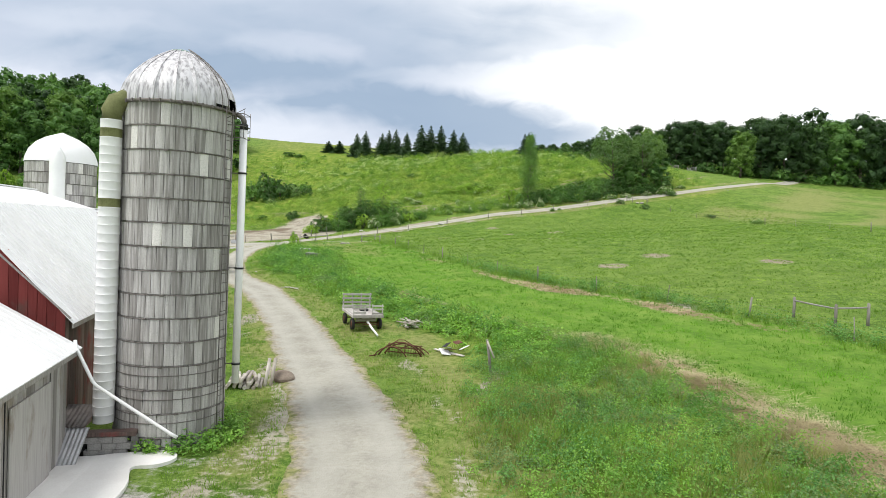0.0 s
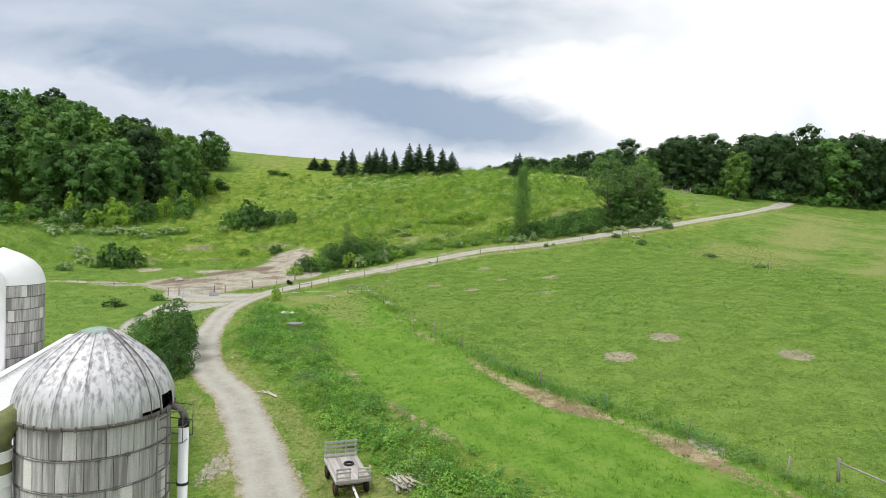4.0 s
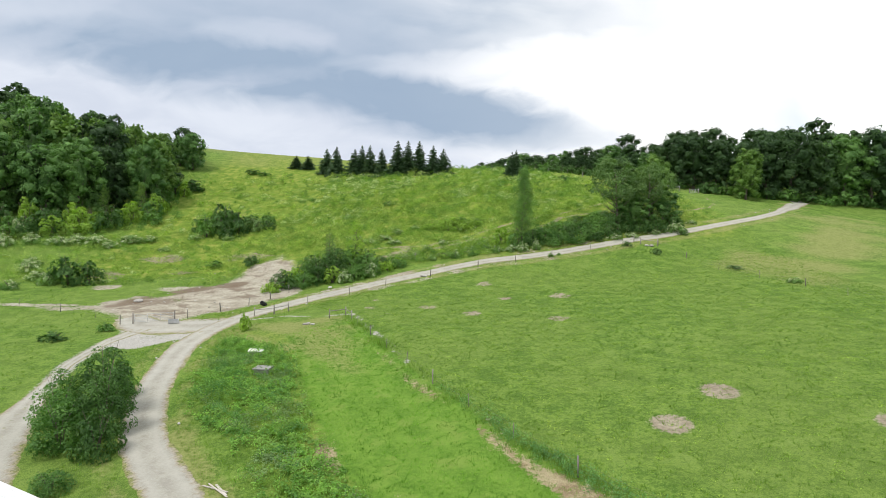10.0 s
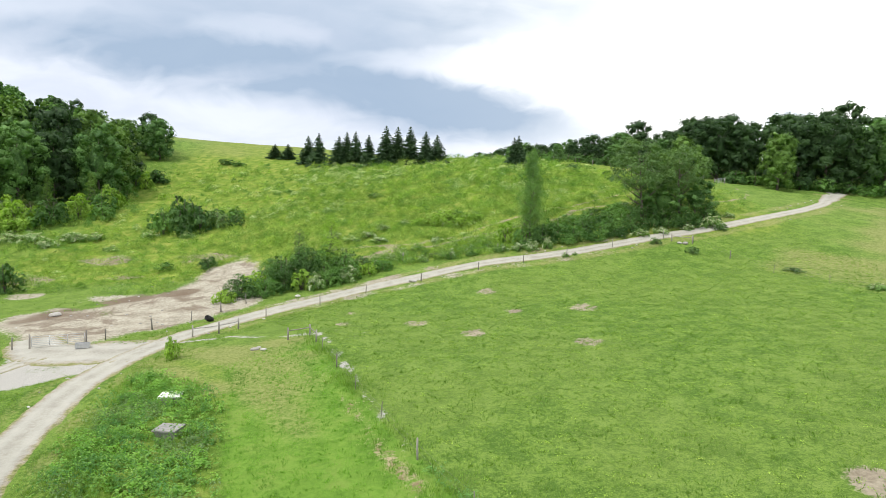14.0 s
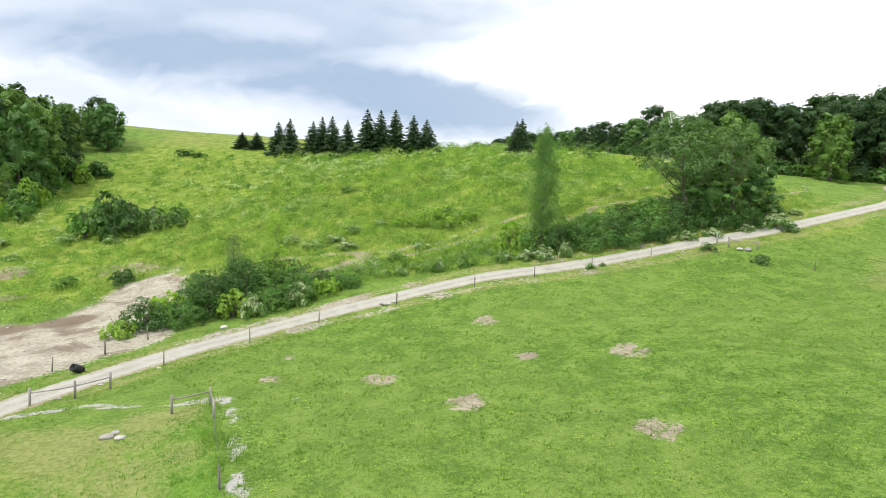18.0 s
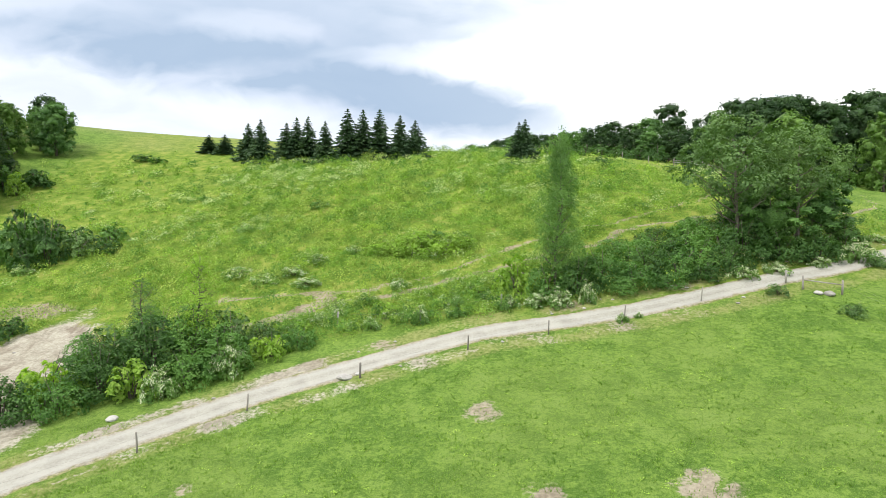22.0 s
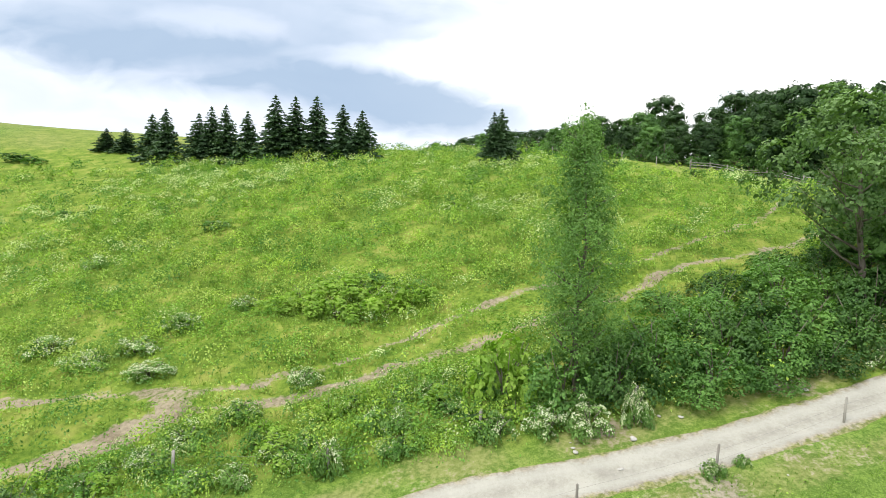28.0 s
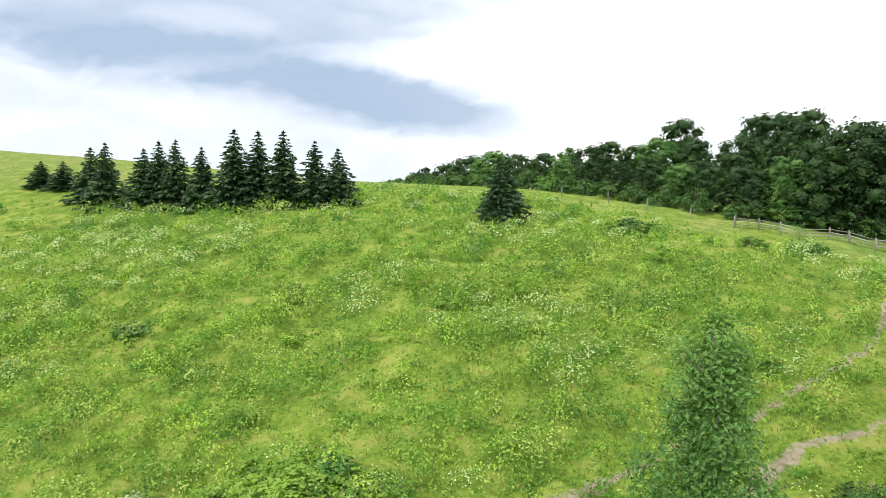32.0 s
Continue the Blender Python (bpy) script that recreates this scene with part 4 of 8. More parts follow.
def stave_mesh(r, h, n, depth=0.045):
    """One concrete stave: a slightly curved slab with broken edges, its outer face on the radius r, bottom at 0."""
    b = bmesh.new()
    half, g = math.pi / n, 0.007
    out, inn = [], []
    for a in (-1, -0.55, 0.55, 1):
        t = a * (half - g / r)
        for z, e in ((0.008, 0.012), (0.03, 0.0), (h - 0.03, 0.0), (h - 0.008, 0.012)):
            rr = r - (e if abs(a) < 1 else 0.012)
            out.append(b.verts.new((rr * math.cos(t), rr * math.sin(t), z)))
    for i in range(3):
        for j in range(3):
            b.faces.new((out[i * 4 + j], out[i * 4 + 4 + j], out[i * 4 + 5 + j], out[i * 4 + 1 + j]))
    rim = [out[i * 4] for i in range(4)] + [out[13], out[14], out[15]] + [out[i * 4 + 3] for i in (2, 1, 0)] + [out[2], out[1]]
    low = [b.verts.new((v.co.x * (r - depth) / r, v.co.y * (r - depth) / r, v.co.z)) for v in rim]
    for k in range(len(rim)):
        b.faces.new((rim[k], low[k], low[(k + 1) % len(rim)], rim[(k + 1) % len(rim)]))
    return b


def ring(r, z, thick, sides=64, a0=0.0, a1=360.0):
    return tube([(r * math.cos(radians(a)), r * math.sin(radians(a)), z) for a in np.linspace(a0, a1, sides + 1)], thick, 5, False)


def dome_radius(r, t, power):
    """Radius of a pointed dome at the share t of its height."""
    return r * (1 - 0.83 * t ** power)


def dome_bm(r, h, ribs, power, skip=(), rise=0.05):
    """A sheet dome in gores with a raised seam between them; skip names open hatch cells (gore, from, to)."""
    b = bmesh.new()
    levels = 14
    cols = ribs * 6
    grid = []
    for k in range(levels + 1):
        t = k / levels * 0.985
        rr, z = dome_radius(r, t, power), h * t
        row = []
        for i in range(cols):
            a = 2 * math.pi * i / cols
            s = 1 + (rise / r if i % 6 == 0 else 0.0) + 0.012 * math.sin(math.pi * (i % 6) / 6)
            row.append(b.verts.new((rr * s * math.cos(a), rr * s * math.sin(a), z)))
        grid.append(row)
    for k in range(levels):
        for i in range(cols):
            if any(i // 6 == g and lo <= k < hi for g, lo, hi in skip):
                continue
            b.faces.new((grid[k][i], grid[k][(i + 1) % cols], grid[k + 1][(i + 1) % cols], grid[k + 1][i]))
    return b


def build_silo():
    R, ROWS_UP, N, H = 1.71, 15, 36, 0.745
    zb = -0.42
    s = thing("silo", -8.95, 20.7, "tall weathered grey concrete stave silo with a streaked metal dome", "silo", zb)
    core = part("core", lathe([(R - 0.05, 0), (R - 0.05, ROWS_UP * H)], 72), M_JOINT, s, "dark recessed joints between the staves")
    me = bpy.data.meshes.new("stave")
    bm = stave_mesh(R, H, N)
    bm.to_mesh(me)
    bm.free()
    me.materials.append(M_STAVE)
    rng = random.Random(3)
    rest = bmesh.new()
    for k in range(ROWS_UP):
        for i in range(N):
            a = 360 * i / N + (180 / N if k % 2 else 0) - 90
            rel = (a + 62 + 540) % 360 - 180
            m = pose(0, 0, k * H, 0, 0, a) @ Matrix.Translation((rng.uniform(-0.004, 0.006), 0, 0))
            if abs(rel) < 98:
                o = new("stave", me)
                o.parent, o.matrix_basis = s, m
            else:
                t = me.copy()
                t.transform(m)
                rest.from_mesh(t)
                bpy.data.meshes.remove(t)
    tagged(part("stave_rest", rest, M_STAVE, s), kind="stuff")
    for k in range(1, ROWS_UP + 1):
        part("hoop", ring(R + 0.012, k * H - 0.02, 0.014), M_HOOP, s)
        if k <= 4:
            part("hoop", ring(R + 0.012, k * H - 0.30, 0.014), M_HOOP, s)
        for a in (-95 + 17 * (k % 3), -40 - 9 * (k % 2)):
            m = pose((R + 0.03) * math.cos(radians(a)), (R + 0.03) * math.sin(radians(a)), k * H - 0.02, 0, 0, a)
            part("hoop_lug", box(0.05, 0.12, 0.06, bevel=0.01), M_HOOP, s, at=m)
    top = ROWS_UP * H
    part("dome", dome_bm(R + 0.04, 1.92, 18, 2.3, ((17, 0, 3), (16, 0, 1))), M_DOME, s, "streaked galvanised sheet dome with open hatch holes", at=pose(0, 0, top, 0, 0, 9))
    for i in range(18):
        a = 2 * math.pi * i / 18
        arc = []
        for k in range(13):
            rr = dome_radius(R + 0.085, k / 12 * 0.985, 2.3)
            arc.append((rr * math.cos(a), rr * math.sin(a), 1.93 * k / 12 * 0.985))
        part("dome_seam", tube(arc, 0.020, 5), M_DOME, s, at=pose(0, 0, top, 0, 0, 9))
    for da in (0.0, 9.0):
        a = radians(-24 + da)
        arc = [(dome_radius(R + 0.15, k / 12, 2.3) * math.cos(a), dome_radius(R + 0.15, k / 12, 2.3) * math.sin(a), 1.99 * k / 12) for k in range(13)]
        part("dome_ladder_rail", tube(arc, 0.016, 5), M_HOOP, s, "dark iron rail over the dome", at=pose(0, 0, top))
    part("dome_inside", lathe([(R - 0.14, 0.02), (R * 0.82, 0.7), (R * 0.5, 1.3), (0.02, 1.6)], 32), M_DARK, s, at=pose(0, 0, top))
    part("dome_cap", lathe([(0.02, 0.10), (0.20, 0.09), (0.36, 0.04), (0.37, -0.03)], 18), plain("green_cap", (0.22, 0.32, 0.28), (0.34, 0.42, 0.38), 0.6), s, "weathered green round cap", at=pose(0, 0, top + 1.88))
    part("eave_ring", lathe([(R + 0.02, -0.06), (R + 0.09, -0.05), (R + 0.09, 0.03), (R + 0.02, 0.05)], 72), M_HOOP, s, at=pose(0, 0, top))
    for i in range(36):
        a = radians(10 * i + 5)
        part("eave_lug", box(0.05, 0.05, 0.12, bevel=0.01), M_HOOP, s, at=pose((R + 0.09) * math.cos(a), (R + 0.09) * math.sin(a), top - 0.01, 0, 0, 10 * i + 5))
    # the unloading chute: a white ringed tube with clear bands gone green
    cx, cy, cr = -1.50, -1.40, 0.31
    z, k = 1.1, 0
    while z < 10.35:
        hh = 0.27
        green = k in (25, 33)
        part("chute_section", lathe([(cr, 0.0), (cr, hh - 0.02), (cr + 0.007, hh - 0.014), (cr + 0.007, hh - 0.004), (cr, hh)], 24), M_MOSS if green else M_WHITE, s, "sheet section gone green with algae" if green else "", at=pose(cx, cy, z))
        z, k = z + hh, k + 1
    hood = tube([(cx, cy, z), (cx, cy, z + 0.25), (cx + 0.10, cy + 0.07, z + 0.55), (cx + 0.42, cy + 0.3, z + 0.8), (cx + 0.9, cy + 0.62, z + 0.86)], [cr, cr, cr, cr * 0.95, cr * 0.8], 20)
    part("chute_hood", hood, M_MOSS, s, "curved green hood of the chute")
    # the filling pipe with its elbow, straps and cage
    px, py = 2.08, 0.22
    part("fill_pipe", tube([(px, py, 2.1), (px, py, 10.66)], 0.125, 18), M_WHITE, s, "white vertical filling pipe")
    for z in (2.75, 6.0, 9.2):
        part("pipe_strap", lathe([(0.13, -0.03), (0.15, -0.03), (0.15, 0.03), (0.13, 0.03)], 18), M_BLACK, s, at=pose(px, py, z))
        part("pipe_bracket", tube([(px - 0.12, py, z), (1.62, 0.15, z)], 0.018, 5), M_HOOP, s)
    part("pipe_collar", tube([(px, py, 10.66), (px, py, 10.84)], 0.135, 16), M_BLACK, s)
    part("pipe_elbow", tube([(px, py, 10.84), (px, py, 10.95), (px - 0.06, py, 11.06), (px - 0.18, py, 11.14), (px - 0.36, py - 0.03, 11.18)], [0.09, 0.09, 0.085, 0.08, 0.07], 14), M_HOOP, s, "dark metal elbow into the dome")
    cage = bmesh.new()
    for z in (10.35, 10.75, 11.15):
        tube([(1.55, -0.25, z), (2.18, -0.1, z), (2.2, 0.5, z), (1.55, 0.6, z)], 0.014, 4, bm=cage)
    for q in ((2.18, -0.1), (2.2, 0.5), (1.9, -0.17)):
        tube([(q[0], q[1], 10.35), (q[0], q[1], 11.25)], 0.012, 4, bm=cage)
    tube([(1.5, -0.3, 10.85), (2.25, -0.2, 11.3)], 0.012, 4, bm=cage)
    part("platform_cage", cage, M_HOOP, s, "thin rusty cage beside the elbow")
    for side in (-1, 1):
        a = radians(-13 + side * 5.5)
        part("ladder_rail", tube([((R + 0.16) * math.cos(a), (R + 0.16) * math.sin(a), 0.8), ((R + 0.16) * math.cos(a), (R + 0.16) * math.sin(a), top + 0.1)], 0.016, 5), M_HOOP, s)
    a0, a1 = radians(-18.5), radians(-7.5)
    for k in range(34):
        z = 0.9 + 0.31 * k
        part("rung", tube([((R + 0.16) * math.cos(a0), (R + 0.16) * math.sin(a0), z), ((R + 0.16) * math.cos(a1), (R + 0.16) * math.sin(a1), z)], 0.011, 4), M_HOOP, s)


def build_far_silo():
    R, N, H, rows = 2.3, 40, 0.765, 15
    zb = -0.7
    s = thing("silo", -28.4, 45.8, "grey concrete stave silo with a smooth white dome", "silo", zb)
    part("core", lathe([(R - 0.05, 0), (R - 0.05, rows * H)], 64), M_JOINT, s)
    bm = bmesh.new()
    st = stave_mesh(R, H, N)
    me = bpy.data.meshes.new("t")
    st.to_mesh(me)
    st.free()
    me.materials.append(M_STAVE)
    bm.free()
    for k in range(rows):
        for i in range(N):
            a = 360 * i / N + (180 / N if k % 2 else 0)
            rel = (a + 52 + 540) % 360 - 180
            if abs(rel) < 95 and k >= 7:
                o = new("stave", me)
                o.parent, o.matrix_basis = s, pose(0, 0, k * H, 0, 0, a)
    part("lower_wall", lathe([(R, 0), (R, 7 * H)], 64), M_BLOCK, s)
    for k in range(2, rows + 1):
        part("hoop", ring(R + 0.012, k * H - 0.02, 0.014, 48), M_HOOP, s)
    prof = [(R + 0.06, 0), (R * 0.985, 0.45), (R * 0.9, 0.95), (R * 0.72, 1.45), (R * 0.46, 1.85), (R * 0.2, 2.1), (0.03, 2.28)]
    part("dome", lathe(prof, 56, wave=lambda a, k: 1 + 0.006 * math.cos(a * 14)), M_ROOF, s, "white sheet dome with a pointed crown", at=pose(0, 0, rows * H))
    a = radians(-64)
    part("chute", lathe([(0.5, 3.0), (0.5, rows * H + 0.1), (0.42, rows * H + 0.5), (0.2, rows * H + 0.95), (0.02, rows * H + 1.1)], 20), M_WHITE, s, "pale sheet chute up the wall", at=pose((R + 0.1) * math.cos(a), (R + 0.1) * math.sin(a), 0))


def board_wall(parent, p0, p1, low, high, mat, width=0.24, name="board"):
    """Upright boards from p0 to p1 (x, y) between the heights low and high (numbers, or functions of 0..1), each a part; the joints are open."""
    d = Vector((p1[0] - p0[0], p1[1] - p0[1], 0))
    n = max(1, int(d.length / width))
    turn = math.degrees(math.atan2(d.y, d.x))
    rng = random.Random(int(abs(p0[0] * 31 + p1[1] * 17)))
    for k in range(n):
        f = (k + 0.5) / n
        lo, hi = (low(f) if callable(low) else low), (high(f) if callable(high) else high)
        hi -= rng.uniform(0, 0.03)
        w = d.length / n - 0.012
        part(name, box(w, 0.028, hi - lo, (0, rng.uniform(-0.004, 0.004), (hi - lo) / 2), bevel=0.004), mat, parent, at=pose(p0[0] + d.x * f, p0[1] + d.y * f, lo, 0, 0, turn))


def roof_panel_run(parent, a, b, drop0, drop1, n, mat, thick=0.05):
    """A slope of ribbed sheets from the ridge edge a-b (points) down to the eave edge (drop0, drop1), n sheets, each a part."""
    a, b, c, d = (Vector(q) for q in (a, b, drop0, drop1))
    up = (b - a).cross(c - a).normalized()
    if up.z < 0:
        up = -up
    for k in range(n):
        f0, f1 = k / n, (k + 1) / n
        q = [a.lerp(b, f0), a.lerp(b, f1), c.lerp(d, f1), c.lerp(d, f0)]
        bm = bmesh.new()
        lo = [bm.verts.new(p) for p in q]
        hi = [bm.verts.new(p + up * thick) for p in q]
        bm.faces.new(hi), bm.faces.new(lo[::-1])
        for i in range(4):
            bm.faces.new((lo[i], lo[(i + 1) % 4], hi[(i + 1) % 4], hi[i]))
        e = (b - a).normalized() * 0.02
        for m in range(2):
            g = 0.02 + 0.5 * m
            r0, r1 = q[0].lerp(q[1], g), q[3].lerp(q[2], g)
            v = [bm.verts.new(p) for p in (r0 + up * thick - e, r0 + up * (thick + 0.028), r0 + up * thick + e, r1 + up * thick - e, r1 + up * (thick + 0.028), r1 + up * thick + e)]
            bm.faces.new((v[0], v[3], v[4], v[1])), bm.faces.new((v[1], v[4], v[5], v[2]))
        bmesh.ops.recalc_face_normals(bm, faces=bm.faces[:])
        part("roof_sheet", bm, mat, parent)


def build_barns():
    zb = -0.9
    # the red barn: its near gable and east wall, with a roof that breaks to a flatter crown
    s = thing("barn", -11.6, 19.1, "old red board barn with a white metal roof", "barn", zb, 14.5)
    e, k, r, W = 5.0, 8.3, 9.1, -11.2

    def gable(f):
        x = W * f
        t = min(-x, x - W)
        return e + (k - e) * t / 2.9 if t < 2.9 else k + (r - k) * (t - 2.9) / 2.7
    board_wall(s, (0, 0), (W, 0), 0, gable, M_RED_BOARD, 0.26)
    board_wall(s, (0, 13.2), (0, 0.03), 0, e, M_BROWN_BOARD, 0.26)
    board_wall(s, (W, 0.03), (W, 13.2), 0, e, M_RED_BOARD, 0.6)
    board_wall(s, (W, 13.2), (0, 13.2), 0, gable, M_RED_BOARD, 0.6)
    for x0, z0, x1, z1 in ((0.32, e - 0.30, -2.9, k), (-2.9, k, -5.6, r), (-5.6, r, -8.3, k), (-8.3, k, W - 0.32, e - 0.30)):
        hi, lo = ((x0, z0), (x1, z1)) if z0 > z1 else ((x1, z1), (x0, z0))
        roof_panel_run(s, (hi[0], -0.35, hi[1]), (hi[0], 13.5, hi[1]), (lo[0], -0.35, lo[1]), (lo[0], 13.5, lo[1]), 16, M_ROOF)
    part("ridge_cap", box(0.3, 13.9, 0.06, (-5.6, 6.57, r + 0.08), bevel=0.02), M_ROOF, s)
    part("fascia", box(0.05, 13.8, 0.16, (0.30, 6.57, e - 0.36), bevel=0.01), M_GREY_BOARD, s, "grey weathered eave board")
    part("rake_board", box(0.05, 0.05, 4.5, (-1.35, -0.36, e + 1.45), (0, -45.5, 0)), M_GREY_BOARD, s)
    # its lower wing behind
    w = thing("barn_wing", -11.6 - 13.6 * 0.2504, 19.1 + 13.6 * 0.9681, "long low barn wing with a plain white metal roof", "barn", zb, 14.5)
    e2, r2, L = 4.9, 8.35, 15.2
    board_wall(w, (0, L), (0, 0), 0, e2, M_GREY_BOARD, 0.4)
    board_wall(w, (W + 0.4, L), (0, L), 0, lambda f: e2 + (r2 - e2) * (1 - abs(2 * f - 1)), M_GREY_BOARD, 0.4)
    board_wall(w, (W + 0.4, 0), (W + 0.4, L), 0, e2, M_GREY_BOARD, 0.6)
    roof_panel_run(w, (-5.3, 0.0, r2), (-5.3, L + 0.3, r2), (0.55, 0.0, e2 - 0.08), (0.55, L + 0.3, e2 - 0.08), 20, M_ROOF)
    roof_panel_run(w, (-5.3, 0.0, r2), (-5.3, L + 0.3, r2), (W - 0.1, 0.0, e2 - 0.08), (W - 0.1, L + 0.3, e2 - 0.08), 20, M_ROOF)
    part("ridge_cap", box(0.3, L + 0.3, 0.06, (-5.3, L / 2, r2 + 0.08), bevel=0.02), M_ROOF, w)
    # the grey shed in front
    g = thing("shed", -11.6, 19.1, "grey board shed with a white metal roof", "shed", zb, 14.5)
    board_wall(g, (0.35, -10.5), (0.35, -0.95), 0, 4.15, M_GREY_BOARD, 0.27)
    board_wall(g, (0.35, -0.95), (-6.6, -0.95), 0, lambda f: 4.15 + 2.1 * (1 - abs(2 * f - 1)), M_GREY_BOARD, 0.4)
    board_wall(g, (-6.6, -10.5), (0.35, -10.5), 0, lambda f: 4.15 + 2.1 * (1 - abs(2 * f - 1)), M_GREY_BOARD, 0.6)
    board_wall(g, (-6.6, -0.95), (-6.6, -10.5), 0, 4.15, M_GREY_BOARD, 0.6)
    part("door_gap", box(0.02, 0.06, 3.7, (0.362, -2.35, 1.9)), M_DARK, g, "dark gap beside the sliding door")
    part("sliding_door", box(0.05, 2.6, 3.4, (0.41, -3.75, 1.75), bevel=0.01), M_GREY_BOARD, g, "grey weathered sliding door")
    part("door_gap", box(0.02, 0.05, 3.7, (0.362, -5.2, 1.9)), M_DARK, g)
    roof_panel_run(g, (-3.1, -10.9, 6.3), (-3.1, -0.75, 6.3), (0.68, -10.9, 4.02), (0.68, -0.75, 4.02), 14, M_ROOF)
    roof_panel_run(g, (-3.1, -10.9, 6.3), (-3.1, -0.75, 6.3), (-6.9, -10.9, 4.02), (-6.9, -0.75, 4.02), 14, M_ROOF)
    part("fascia", box(0.04, 10.1, 0.14, (0.66, -5.8, 3.95), bevel=0.01), M_GREY_BOARD, g)
    back = g.matrix_basis.inverted()
    spout = [back @ Vector(p) for p in ((-10.78, 18.25, 3.42), (-10.68, 18.15, 3.22), (-10.12, 18.05, 2.28), (-10.02, 18.05, 2.16), (-7.85, 18.22, 0.76), (-7.66, 18.24, 0.66))]
    part("downspout", tube(spout, 0.05, 10), M_WHITE, g, "white gutter pipe slanting down to the ground")


build_silo()
build_far_silo()
build_barns()


def build_yard():
    """The concrete apron and the sunk doorway between shed and silo."""
    b = bmesh.new()
    rim = [(-11.6, 18.35), (-10.2, 18.3), (-9.6, 18.6), (-8.9, 18.9), (-8.3, 19.0), (-7.75, 18.6), (-7.65, 18.1), (-8.0, 17.55), (-8.7, 17.6), (-8.45, 17.0), (-8.1, 16.3), (-7.9, 15.2), (-8.1, 13.8), (-9.2, 12.6), (-9.9, 14.4), (-10.5, 16.4)]
    for _ in range(2):
        rim = [tuple(p[i] * (1 - f) + q[i] * f for i in (0, 1)) for p, q in zip(rim, rim[1:] + rim[:1]) for f in (0.25, 0.75)]
    top = [b.verts.new((x, y, gz(x, y) + 0.09 + 0.02 * math.sin(x * 3))) for x, y in rim]
    low = [b.verts.new((x, y, gz(x, y) - 0.15)) for x, y in rim]
    b.faces.new(top)
    for k in range(len(rim)):
        b.faces.new((top[k], low[k], low[(k + 1) % len(rim)], top[(k + 1) % len(rim)]))
    bmesh.ops.recalc_face_normals(b, faces=b.faces[:])
    ob = part("concrete_apron", b, M_CONC)
    tagged(ob, "pale cracked concrete apron beside the shed", "pavement", kind="structure")
    s = thing("chute_house", -10.1, 19.1, "low block housing with a metal sheet leaning on it", "shelter", -0.16, 14.5)
    for row in range(3):
        for k in range(3):
            part("concrete_block", box(0.39, 0.19, 0.19, bevel=0.008), M_BLOCK, s, at=pose(-0.42 + 0.4 * k + (0.1 if row % 2 else 0), -0.42, 0.1 + 0.2 * row))
    part("block_wall", box(0.19, 0.9, 0.6, (0.75, 0.1, 0.3), bevel=0.01), M_BLOCK, s)
    part("lintel", box(1.5, 0.35, 0.14, (0.1, -0.40, 0.69), bevel=0.015), M_BROWN_BOARD, s, "dark weathered lintel beam")
    part("doorway", box(0.7, 0.5, 0.62, (-0.95, -0.2, 0.3)), M_DARK, s, "dark open doorway")

    def sheet(w, l, at, mat, label):
        bm = bmesh.new()
        n = 28
        rows = [[bm.verts.new((w * (i / n - 0.5), l * (j - 0.5), 0.007 * math.sin(i / n * 2 * math.pi * 7))) for i in range(n + 1)] for j in range(2)]
        for i in range(n):
            bm.faces.new((rows[0][i], rows[0][i + 1], rows[1][i + 1], rows[1][i]))
        o = part("corrugated_sheet", bm, mat, s, label, at)
        o.modifiers.new("thick", "SOLIDIFY").thickness = 0.008
    sheet(0.85, 1.35, pose(-0.95, -0.92, 0.46, 40, 0, -6), M_GALV, "grey corrugated metal sheet leaning on the housing")
    sheet(0.9, 1.2, pose(-1.0, 0.1, 1.12, 18, 0, -4), M_HOOP, "dark rusty corrugated sheet over the doorway")


build_yard()


